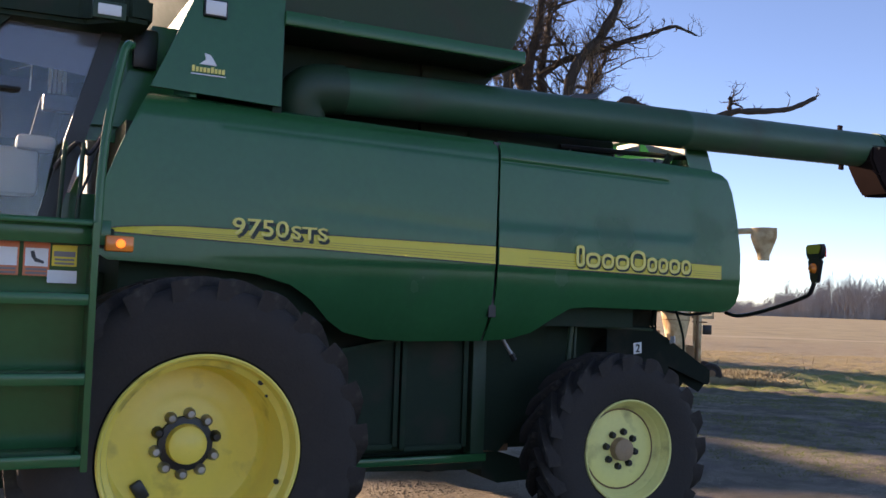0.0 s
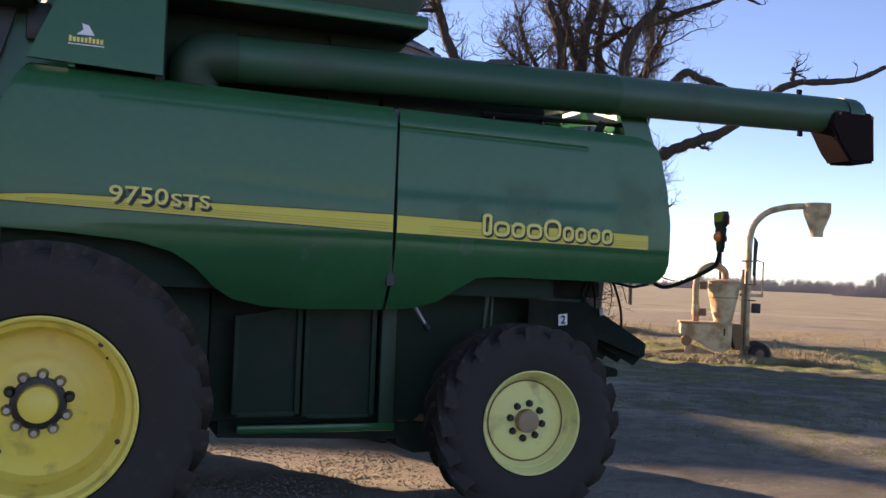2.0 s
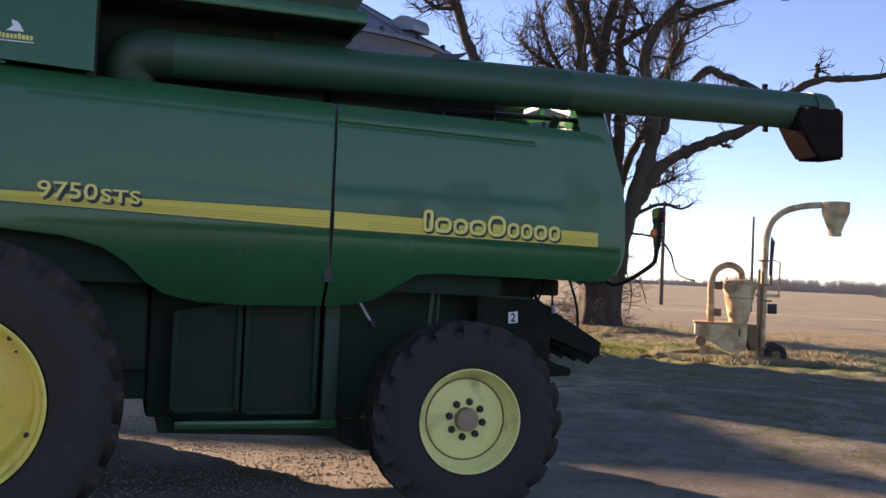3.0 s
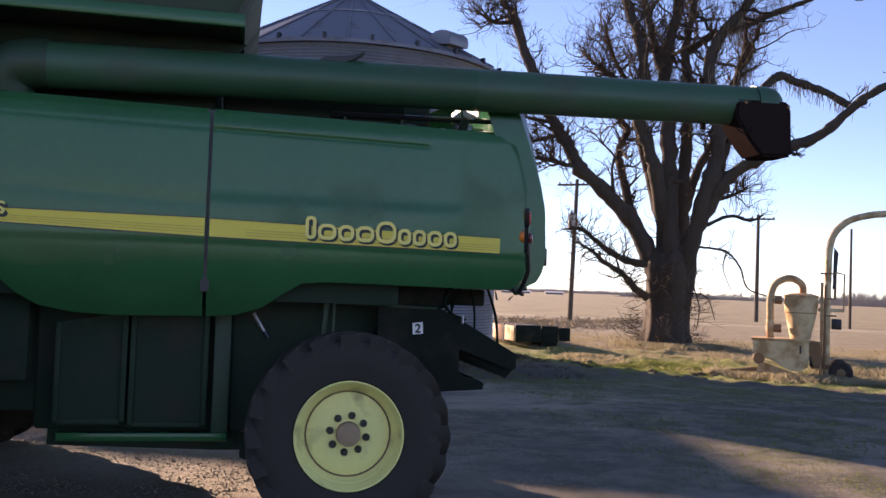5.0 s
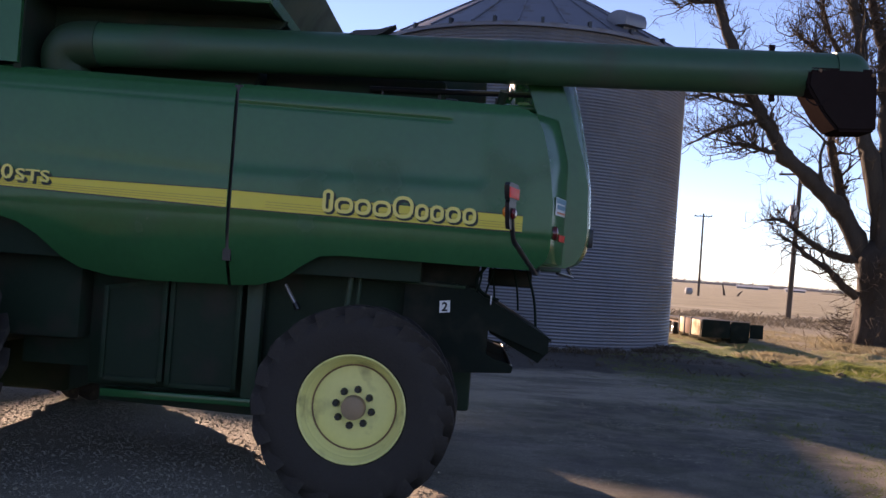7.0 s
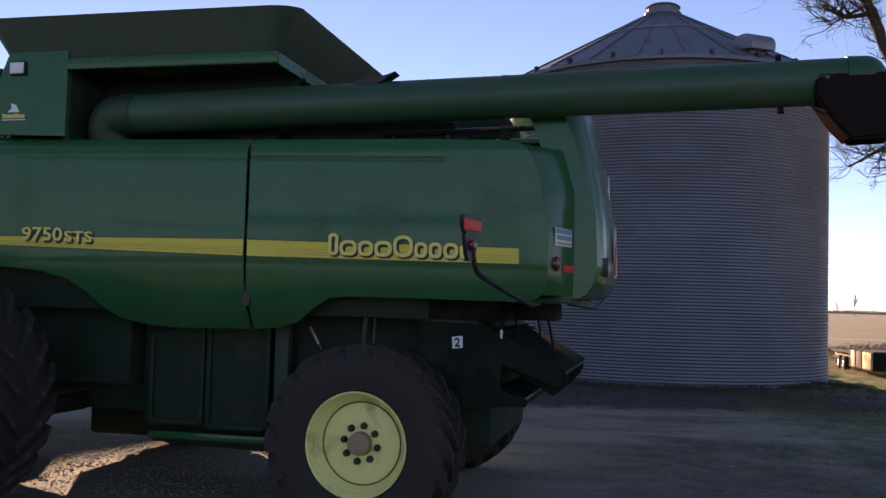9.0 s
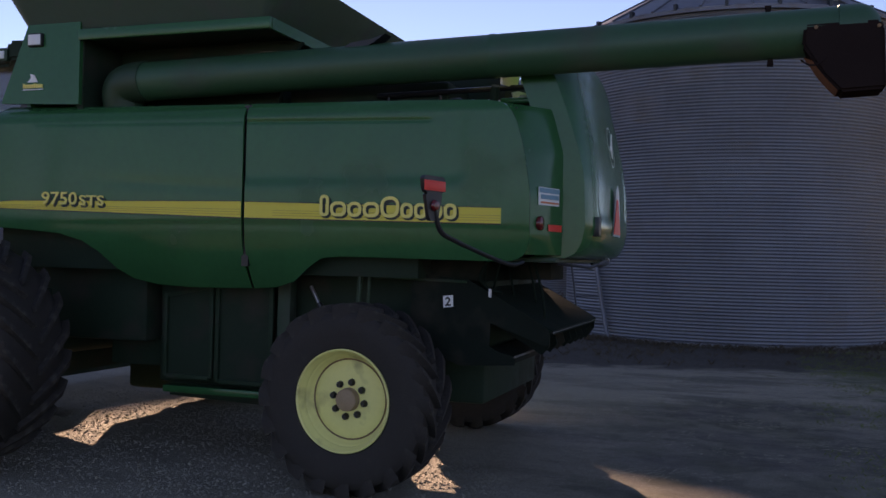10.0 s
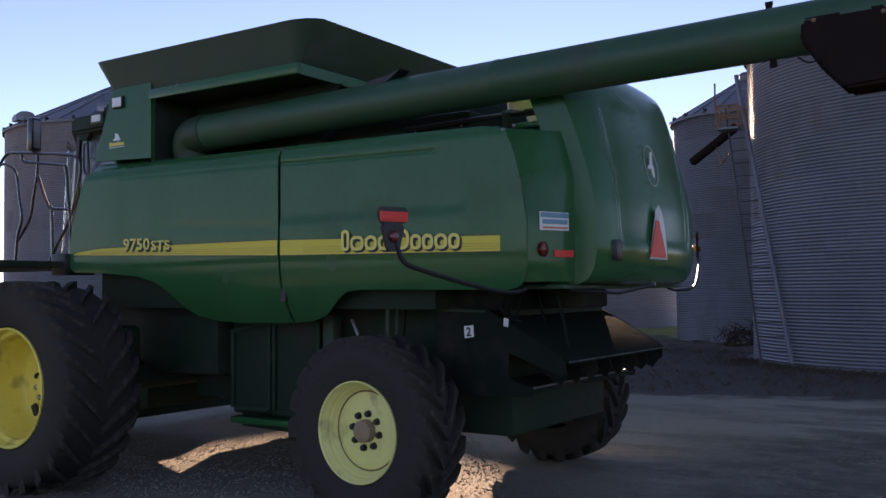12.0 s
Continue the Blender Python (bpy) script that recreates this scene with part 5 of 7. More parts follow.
# engine deck between the tank and the rear hood
def engine_deck():
    part("engine_block", cuboid(0.06, 1.50, 0.60, 1.18, 2.90, 3.22, bevel=0.04), GREEN_SHADE, combine)
    part("air_cleaner", cuboid(0.06, 1.82, 1.20, 2.4, 2.90, 3.40, bevel=0.05), GREEN_SHADE, combine)
    # Cover and added plates coloured pale for sunlit pieces and glints below the auger.
    part("engine_cover", cuboid(1.86, 2.20, 1.30, 2.1, 2.90, 3.06, bevel=0.03), CREAM_PLATE, combine, "engine cover in a sunlit cream")
    part("hood_frame", cuboid(2.015, 2.03, 0.92, 1.25, 3.21, 3.31, bevel=0.004), CREAM_PLATE, combine, "cream plate for a sunlit piece of the hood")
    part("hood_frame", prism(bmesh.new(), [(0.30, 3.11), (0.74, 3.16), (0.84, 3.27), (0.30, 3.22)], 2.015, 2.03, "x"), CREAM_PLATE, combine, "cream plate for a sunlit piece of the hood")
    part("cooler_cover", prism(bmesh.new(), [(0.62, 3.03), (1.12, 3.13), (1.16, 3.18), (0.74, 3.135), (0.55, 3.09)], 2.035, 2.045, "x"), PALE_GLINT, combine, "pale plate for a glint on the deck")
    for y, z in ((0.70, 3.07), (0.98, 3.05), (1.25, 3.10)):
        part("fitting", lathe(bmesh.new(), [(0.0, -0.05), (0.03, -0.05), (0.03, 0.03), (0.018, 0.05), (0.0, 0.05)], (2.12 + 0.08 * (y - 0.7), y, z), "x", 10), STEEL, combine)
    part("air_box", cuboid(1.30, 1.60, 0.62, 0.86, 2.90, 3.08, bevel=0.02), BLACK, combine)
    part("deck_rail", tube(bmesh.new(), [(0.9, 0.55, 3.10), (2.25, 0.55, 3.135)], 0.022, 8), BLACK, combine)
    for x in (1.0, 1.45, 1.9):
        part("deck_post", tube(bmesh.new(), [(x, 0.55, 2.90), (x, 0.55, 3.09)], 0.014, 8), BLACK, combine)
    for i in range(4):
        x = 1.55 + 0.17 * i
        part("pipe", tube(bmesh.new(), smooth_path([(x, 0.72, 2.92), (x + 0.08, 0.74, 3.06), (x + 0.2, 0.72, 3.03), (x + 0.26, 0.74, 2.93)], 4), 0.018, 8), STEEL if i % 2 else BLACK, combine)
    # Plate added on the far side to block bright sky over the deck.
    part("deck_guard", cuboid(-0.15, 1.32, 2.60, 2.63, 2.88, 3.42), GREEN_SHADE, combine)
    part("exhaust", tube(bmesh.new(), [(0.55, 2.4, 2.9), (0.55, 2.4, 3.9)], 0.06, 14), BLACK, combine)
    part("inlet_screen", lathe(bmesh.new(), [(0.0, 0.0), (0.45, 0.0), (0.48, 0.10), (0.0, 0.10)], (1.3, 2.88, 2.75), "y", 32), BLACK, combine)


engine_deck()


# cab, platform and ladder
def cab():
    y0, y1 = 0.60, 2.40
    bow = [(-3.64 - 0.78 * math.sqrt(max(0.0, 1 - ((y - MID) / 0.90) ** 2)), y) for y in np.linspace(y0, y1, 15)]
    part("cab_floor", prism(bmesh.new(), bow + [(-2.80, y1), (-2.80, y0)], 2.05, 2.22, "z"), GREEN_SHADE, combine)
    def post(nm, x0, x1, y, w=0.065):
        return part(nm, prism(bmesh.new(), [(x0 - w, 2.22), (x0 + w * 0.85, 2.22), (x1 + w, 3.50), (x1 - w, 3.50)], y, y + 0.06), BLACK, combine, "black cab pillar")
    for y in (y0, y1 - 0.06):
        post("cab_pillar", -3.00, -2.66, y)
        post("cab_pillar", -3.66, -3.56, y, 0.022)
        bm = prism(bmesh.new(), [(-3.64, 2.24), (-3.03, 2.24), (-2.72, 3.49), (-3.54, 3.49)], y + 0.025, y + 0.031)
        g = part("cab_window", bm, GLASS, combine, "tinted cab side window")
        g.visible_shadow = False
        # The far band is drawn lower, a grey cover over the bright sky behind.
        low = 3.26 if y == y0 else 2.92
        part("window_shade", prism(bmesh.new(), [(-3.56, low), (-2.80, low - 0.06), (-2.73, 3.49), (-3.54, 3.49)], y + 0.038, y + 0.046), SUN_BAND, combine, "grey tinted sun band")
    g = part("cab_window", sheet(bmesh.new(), [[(x + 0.10 * k, y, 2.24 + 1.25 * k) for k in (0.0, 0.5, 1.0)] for x, y in bow[1:-1]], 0.006, (1, 0, 0)), GLASS, combine, "bowed tinted windscreen")
    g.visible_shadow = False
    bm = prism(bmesh.new(), [(-2.46, 0.24), (-2.62, 0.22), (-2.86, 0.45), (-3.54, 0.50), (-4.5, 1.25), (-4.5, 1.75), (-3.54, 2.50), (-2.86, 2.55), (-2.62, 2.78), (-2.46, 2.76)], 3.50, 3.68, "z")
    bmesh.ops.bevel(bm, geom=bm.edges[:], offset=0.03, segments=2, affect="EDGES")
    roof = part("cab_roof", bm, GREEN_SHADE, combine, "dark cab roof")
    part("roof_lamp", cuboid(-2.80, -2.66, 0.205, 0.225, 3.51, 3.58, bevel=0.005), WHITE, roof, "pale roof lamp lens")
    part("roof_lamp_frame", cuboid(-2.83, -2.63, 0.215, 0.26, 3.49, 3.60, bevel=0.005), GREEN_DULL, roof)
    # inside: seat, column, console
    seat = part("seat_cushion", cuboid(-3.55, -3.10, 1.15, 1.75, 2.45, 2.60, bevel=0.05), SEAT, combine, "dark cloth cab seat")
    part("seat_backrest", prism(bmesh.new(), [(-3.16, 2.55), (-3.06, 2.55), (-2.92, 3.12), (-3.04, 3.14)], 1.18, 1.72), SEAT, combine)
    part("console", cuboid(-3.50, -3.05, 0.86, 1.06, 2.40, 2.72, bevel=0.04), CLOTH_LIGHT, combine)
    part("monitor", cuboid(-3.06, -2.79, 0.68, 0.76, 2.95, 3.06, bevel=0.012), BLACK, combine, "black monitor box")
    # White slats added for something sunlit that shows through the cab.
    for i in range(4):
        part("grille_slat", cuboid(-2.985 + 0.034 * i, -2.962 + 0.034 * i, 1.48, 1.50, 3.22, 3.43), WHITE, combine, "white slat for a sunlit thing beyond the cab")
    part("mirror_arm", tube(bmesh.new(), [(-3.24, 1.5, 3.355), (-3.10, 1.5, 3.41), (-3.105, 1.5, 3.22)], 0.008, 6), WHITE, combine, "thin white bracket")
    part("arm_rest", cuboid(-3.20, -2.95, 0.80, 1.00, 2.70, 2.80, bevel=0.03), CLOTH_LIGHT, combine)
    part("steering_column", tube(bmesh.new(), [(-4.0, 1.45, 2.22), (-3.75, 1.45, 2.78)], 0.05, 10), BLACK, combine)
    bm = bmesh.new()
    lathe(bm, [(0.20, 0.0), (0.22, 0.016), (0.20, 0.03), (0.185, 0.016), (0.20, 0.0)], (0, 0, 0), "z", 24)
    bmesh.ops.transform(bm, matrix=Matrix.Translation((-3.73, 1.45, 2.80)) @ Matrix.Rotation(radians(-28), 4, "Y"), verts=bm.verts[:])
    part("steering_wheel", bm, BLACK, combine)
    part("cab_gap_plate", prism(bmesh.new(), [(-2.80, 2.88), (-2.22, 2.88), (-2.22, 3.60), (-2.40, 3.60), (-2.60, 3.12)], 0.62, 0.66), GREEN, combine)
    part("cab_corner_panel", prism(bmesh.new(), [(-2.86, 2.78), (-2.40, 2.78), (-2.34, 3.30), (-2.40, 3.48), (-2.66, 3.48)], 0.68, 0.71), GREEN, combine)
    part("cab_corner_panel", prism(bmesh.new(), [(-2.98, 2.22), (-2.40, 2.22), (-2.40, 2.42), (-2.94, 2.42)], 0.68, 0.71), GREEN, combine)
    part("chain", tube(bmesh.new(), smooth_path([(-2.70, 0.40, 2.76), (-2.76, 0.38, 2.62), (-2.79, 0.36, 2.50), (-2.84, 0.36, 2.36)], 5), 0.010, 6), BLACK, combine)
    part("door_panel", cuboid(-3.58, -2.90, y1 - 0.07, y1 - 0.02, 2.22, 2.98), CHOPPER, combine)
    part("cab_rear_wall", cuboid(-2.62, -2.605, y0 + 0.75, y1 - 0.06, 2.22, 3.10), GREEN_SHADE, combine)
    part("cab_hose", tube(bmesh.new(), smooth_path([(-2.98, 0.50, 2.55), (-2.86, 0.46, 2.72), (-2.78, 0.46, 2.66), (-2.70, 0.46, 2.80)], 5), 0.016, 8), BLACK, combine)
    part("air_filter", cuboid(-2.53, -2.37, 0.54, 0.60, 3.28, 3.55, bevel=0.02), BLACK, combine, "black filter housing")
    part("side_rail", tube(bmesh.new(), [(-2.84, 0.42, 2.12), (-2.82, 0.42, 2.72)], 0.014, 8), GREEN_DULL, combine)
    part("side_rail", tube(bmesh.new(), [(-2.95, 0.42, 2.12), (-2.93, 0.42, 2.72)], 0.014, 8), GREEN_DULL, combine)


cab()


def platform_and_ladder():
    part("platform", cuboid(-5.0, -2.82, -1.22, 0.66, 2.02, 2.085, bevel=0.008), GREEN_SHADE, combine, "dark walkway platform")
    part("platform_edge", cuboid(-4.35, -2.84, -1.255, -1.222, 2.00, 2.12, bevel=0.006), GREEN, combine)
    part("platform_bracket", cuboid(-3.0, -2.78, -0.1, 0.25, 1.95, 2.16, bevel=0.01), BLACK, combine)
    x0, x1 = -3.55, -2.93
    lad = part("ladder_back", prism(bmesh.new(), [(-1.16, 2.0), (-1.12, 2.0), (-1.04, 0.96), (-1.08, 0.96)], x0, x1, "x"), GREEN, combine, "closed green access ladder")
    for x in (x0 - 0.03, x1):
        part("stringer", prism(bmesh.new(), [(-1.34, 2.10), (-1.14, 2.10), (-1.06, 0.95), (-1.32, 0.95)], x, x + 0.03, "x"), GREEN, lad)
    for z in (1.742, 1.375, 1.005):
        part("tread", cuboid(x0, x1, -1.33, -1.09, z - 0.028, z + 0.028, bevel=0.006), GREEN, lad)
    part("ladder_cap", cuboid(x0, x1, -1.33, -1.16, 2.085, 2.11, bevel=0.005), GREEN, lad)
    # safety labels
    for xa, w, zt, zb, head, body in ((-3.345, 0.115, 2.005, 1.845, ORANGE_PRINT, WHITE), (-3.212, 0.115, 2.005, 1.845, ORANGE_PRINT, WHITE), (-3.088, 0.110, 1.995, 1.895, YELLOW_PRINT, GREY_PRINT)):
        y = -1.172
        lb = part("safety_label", cuboid(xa, xa + w, y, y + 0.006, zb, zt), head, lad, "printed safety label")
        part("label_field", cuboid(xa + 0.008, xa + w - 0.008, y - 0.004, y - 0.001, zb + 0.045, zt - 0.03), body, lb)
        if xa == -3.212:
            part("label_figure", prism(bmesh.new(), [(xa + 0.03, zb + 0.115), (xa + 0.045, zb + 0.118), (xa + 0.055, zb + 0.085), (xa + 0.09, zb + 0.07), (xa + 0.088, zb + 0.058), (xa + 0.05, zb + 0.066), (xa + 0.034, zb + 0.09)], y - 0.007, y - 0.005), BLACK, lb)
        for q in range(2):
            part("text_bar", cuboid(xa + 0.012, xa + w - 0.012, y - 0.004, y - 0.001, zb + 0.008 + q * 0.018, zb + 0.018 + q * 0.018), GREY_PRINT, lb)
    part("white_label", cuboid(-3.105, -2.975, -1.174, -1.168, 1.815, 1.875), WHITE, lad, "blank white label")
    # hand rail beside the ladder
    part("hand_rail", tube(bmesh.new(), smooth_path([(-2.905, -1.27, 2.05), (-2.89, -1.27, 2.5), (-2.835, -1.27, 2.88), (-2.812, -1.265, 2.965), (-2.785, -1.22, 2.985)], 5), 0.021, 10), GREEN, combine, "green hand rail")
    part("hand_rail", tube(bmesh.new(), smooth_path([(-3.53, -1.27, 2.05), (-3.54, -1.27, 2.5), (-3.53, -1.27, 3.0)], 5), 0.021, 10), GREEN, combine, "green hand rail")
    lamp = part("marker_lamp", cuboid(-2.865, -2.735, -1.27, -1.20, 1.975, 2.05, bevel=0.008), AMBER, combine, "amber marker lamp")
    part("bulb", lathe(bmesh.new(), [(0.0, -0.012), (0.016, -0.008), (0.022, 0.0), (0.0, 0.0)], (-2.795, -1.27, 2.012), "y", 12), AMBER_LIT, lamp, "lit bulb")
    part("lamp_arm", cuboid(-2.92, -2.74, -1.20, -1.17, 1.99, 2.04), BLACK, combine)
    # black walkway railings in front
    def rail(pts, r=0.017):
        part("walkway_rail", tube(bmesh.new(), smooth_path(pts, 5), r, 8), RAIL, combine, "black tube railing")
    w = 0.50
    rail([(-4.89, w, 3.27), (-4.80, w, 3.36), (-4.65, w, 3.39), (-4.15, w, 3.34), (-3.62, w, 3.28), (-3.43, w, 3.22), (-3.38, w, 3.14), (-3.42, w, 2.93), (-3.53, w, 2.63), (-3.65, w, 2.45), (-3.86, w, 2.20), (-3.93, w, 2.08)])
    rail([(-5.0, w, 3.12), (-4.89, w, 3.27), (-4.72, w, 3.25), (-4.57, w, 3.15), (-4.50, w, 2.87), (-4.45, w, 2.62), (-4.53, w, 2.41), (-4.57, w, 2.08)])
    rail([(-4.46, w, 3.36), (-4.44, w, 3.29), (-4.33, w, 3.26), (-3.75, w, 3.18), (-3.64, w, 3.13), (-3.60, w, 2.84), (-3.56, w, 2.58), (-3.54, w, 2.08)])
    rail([(-4.16, w, 3.09), (-4.12, w, 3.05), (-4.03, w, 2.87), (-3.94, w, 2.73), (-3.89, w, 2.68), (-3.86, w, 2.08)])
    rail([(-3.92, w, 2.71), (-3.57, w, 2.68)])
    rail([(-4.16, w, 3.34), (-4.17, w, 3.09), (-4.23, w, 2.86), (-4.29, w, 2.62), (-4.45, w, 2.44), (-4.55, w, 2.36)])
    # grab bar hanging from the cab roof, with a hand hold
    w = 0.575
    rail([(-3.370, w, 3.540), (-3.370, w, 3.430), (-3.340, w, 3.070), (-3.310, w, 2.790), (-3.360, w, 2.560), (-3.420, w, 2.450), (-3.630, w, 2.450)], 0.015)
    rail([(-3.360, w, 3.400), (-3.420, w, 3.380), (-3.435, w, 3.260), (-3.430, w, 3.130), (-3.400, w, 3.070), (-3.340, w, 3.050), (-3.200, w, 3.050)], 0.012)
    rail([(-3.485, w, 3.130), (-3.480, w, 2.970), (-3.440, w, 2.890), (-3.310, w, 2.840)], 0.009)
    part("roof_bracket", prism(bmesh.new(), [(-3.54, 3.54), (-3.54, 3.52), (-3.42, 3.42), (-3.35, 3.42), (-3.26, 3.52), (-3.26, 3.54)], 0.54, 0.60), GREEN_SHADE, combine)
    mir = part("mirror", cuboid(-4.29, -4.19, 0.44, 0.58, 3.37, 3.76, bevel=0.03), RAIL, combine, "tall black rear-view mirror")
    part("mirror_glass", cuboid(-4.188, -4.184, 0.47, 0.55, 3.41, 3.72), STEEL, mir)
    part("mirror_arm", tube(bmesh.new(), [(-4.22, 0.50, 3.33), (-4.22, 0.50, 3.40)], 0.014, 8), BLACK, mir)


platform_and_ladder()


# ---- grain vacuum at the field's edge ----
def grain_vacuum():
    t = thing("grain_vacuum", (14.3, 14.5, -0.26), "old cream grain vacuum with rust stains standing in dry grass", "farm machine")
    right = Vector((0.845, -0.535, 0)).normalized()
    back = Vector((0.535, 0.845, 0)).normalized()
    o = Vector((13.95, 14.75, -0.26))

    turn = Matrix.Translation(o) @ Matrix(((right.x, back.x, 0, 0), (right.y, back.y, 0, 0), (0, 0, 1, 0), (0, 0, 0, 1))) @ Matrix.Diagonal((1.06, 1.06, 1.06, 1))

    def tr(bm):
        bmesh.ops.transform(bm, matrix=turn, verts=bm.verts[:])
        return bm
    part("body_box", tr(prism(bmesh.new(), [(-0.70, 0.66), (-0.70, 0.98), (0.55, 0.94), (0.53, 0.34), (0.34, 0.24), (0.10, 0.26), (-0.25, 0.46)], -0.45, 0.45)), CREAM, t, "faded cream steel box")
    part("body_lid", tr(cuboid(-0.74, 0.59, -0.48, 0.48, 0.93, 0.985, bevel=0.01)), RUSTY_CREAM, t, "rusty lid")
    part("body_hinge", tr(cuboid(0.34, 0.38, -0.475, -0.45, 0.66, 0.84)), BLACK, t)
    part("drive_wheel", tr(lathe(bmesh.new(), [(0.0, -0.06), (0.13, -0.06), (0.14, 0.0), (0.10, 0.04), (0.0, 0.04)], (-0.56, -0.40, 0.50), "y", 18)), RUST, t)
    part("skid", tr(prism(bmesh.new(), [(-0.62, 0.16), (-0.55, 0.44), (0.45, 0.12), (0.42, 0.02), (0.0, 0.04)], -0.44, -0.38)), RUSTY_CREAM, t)
    # cyclone hopper
    part("cyclone", tr(lathe(bmesh.new(), [(0.0, 0.96), (0.22, 0.96), (0.235, 1.02), (0.30, 1.32), (0.355, 1.60), (0.385, 1.80), (0.39, 1.93), (0.37, 1.99), (0.0, 2.0)], (0.36, 0.05, 0), "z", 28)), CREAM, t, "cream cyclone hopper with rust runs")
    part("cyclone_top", tr(lathe(bmesh.new(), [(0.0, 1.98), (0.40, 1.98), (0.40, 2.02), (0.22, 2.08), (0.0, 2.09)], (0.36, 0.05, 0), "z", 28)), RUSTY_CREAM, t)
    part("cyclone_band", tr(lathe(bmesh.new(), [(0.35, 1.60), (0.368, 1.60), (0.372, 1.62), (0.35, 1.62)], (0.36, 0.05, 0), "z", 28)), RUST, t)
    # suction arch
    part("suction_arch", tr(tube(bmesh.new(), smooth_path([(-0.32, -0.05, 0.95), (-0.33, -0.05, 1.5), (-0.33, -0.05, 1.95), (-0.24, -0.05, 2.26), (-0.02, -0.03, 2.41), (0.20, 0.0, 2.41), (0.38, 0.04, 2.27), (0.40, 0.05, 2.06)], 6), 0.085, 16)), RUSTY_CREAM, t, "rusty orange suction arch")
    part("clamp", tr(lathe(bmesh.new(), [(0.085, 1.16), (0.10, 1.16), (0.10, 1.42), (0.085, 1.42)], (-0.325, -0.05, 0), "z", 16)), CREAM, t)
    for z in (1.22, 1.90):
        part("valve", tr(lathe(bmesh.new(), [(0.0, -0.12), (0.10, -0.12), (0.10, 0.05), (0.0, 0.05)], (-0.12, -0.05, z), "x", 12)), RUST, t)
    # tall delivery pipe with its cone
    part("delivery_pipe", tr(tube(bmesh.new(), smooth_path([(0.94, 0.0, 0.10), (0.94, 0.0, 1.5), (0.95, 0.0, 2.6), (0.97, 0.0, 3.15), (1.08, 0.0, 3.54), (1.38, 0.0, 3.83), (1.80, 0.0, 3.96), (2.15, 0.0, 4.0), (2.30, 0.0, 4.0)], 6), 0.080, 16)), CREAM, t, "cream delivery pipe bent at the top")
    part("delivery_cone", tr(lathe(bmesh.new(), [(0.0, 4.08), (0.33, 4.08), (0.33, 3.84), (0.30, 3.74), (0.16, 3.38), (0.15, 3.24), (0.12, 3.24), (0.12, 3.4), (0.0, 3.7)], (2.57, 0.0, 0), "z", 24)), CREAM, t, "cream delivery cone")
    part("stand_post", tr(cuboid(0.79, 0.85, -0.10, -0.04, 0.15, 2.35)), RUSTY_CREAM, t)
    part("stand_post", tr(cuboid(1.08, 1.14, 0.0, 0.06, 1.95, 2.95)), RUST, t)
    part("winch", tr(cuboid(1.04, 1.26, -0.12, 0.02, 1.25, 1.50, bevel=0.02)), BLACK, t, "black winch box")
    part("hoist_bar", tr(prism(bmesh.new(), [(1.05, 2.2), (1.11, 2.2), (1.17, 3.05), (1.07, 3.2)], -0.03, 0.03)), BLACK, t)
    part("cross_bar", tr(cuboid(0.75, 1.32, -0.06, 0.0, 1.66, 1.74)), CREAM, t)
    part("lower_frame", tr(cuboid(0.6, 1.5, -0.08, 0.04, 0.30, 0.42)), RUST, t)
    w = part("transport_wheel", tr(lathe(bmesh.new(), [(0.0, -0.10), (0.10, -0.11), (0.15, -0.09), (0.22, -0.11), (0.27, -0.05), (0.27, 0.05), (0.22, 0.09), (0.0, 0.08)], (1.26, -0.10, 0.24), "y", 24)), RUBBER, t, "black rubber transport wheel")
    part("wheel_disc", tr(lathe(bmesh.new(), [(0.0, -0.13), (0.08, -0.125), (0.10, -0.112), (0.0, -0.112)], (1.26, -0.10, 0.24), "y", 16)), RUST, w)
    # guide straps and a small bent frame on the tall pipe
    for z in (1.55, 1.95, 2.55):
        part("strap", tr(cuboid(0.78, 1.14, -0.09, 0.09, z, z + 0.035)), RUST, t)
    part("side_frame", tr(tube(bmesh.new(), [(1.10, -0.02, 1.72), (1.30, -0.02, 1.74), (1.31, -0.02, 2.55), (1.12, -0.02, 2.60)], 0.022, 6)), CREAM, t)
    part("chute", tr(prism(bmesh.new(), [(0.45, 0.98), (0.78, 0.95), (0.86, 0.45), (0.68, 0.30)], -0.20, -0.14)), RUST, t)
    part("stand_post", tr(cuboid(0.87, 0.92, -0.15, -0.10, 0.10, 2.30, bevel=0.006)), RUST, t, "rusty stand post")
    part("gear_case", tr(cuboid(0.58, 0.84, -0.10, 0.25, 0.34, 0.80, bevel=0.03)), DARK_STEEL, t, "dark gear case")
    part("hitch", tr(prism(bmesh.new(), [(-1.15, 0.10), (-0.55, 0.20), (-0.50, 0.30), (-1.20, 0.20)], -0.36, -0.28)), RUST, t, "rusty hitch bar")
    part("transport_wheel", tr(lathe(bmesh.new(), [(0.0, -0.10), (0.22, -0.10), (0.27, -0.05), (0.27, 0.05), (0.22, 0.10), (0.0, 0.10)], (1.24, 0.85, 0.24), "y", 24)), RUBBER, t, "black rubber transport wheel")
    part("axle", tr(tube(bmesh.new(), [(1.26, -0.1, 0.24), (1.24, 0.85, 0.24)], 0.04, 8)), RUST, t)


grain_vacuum()


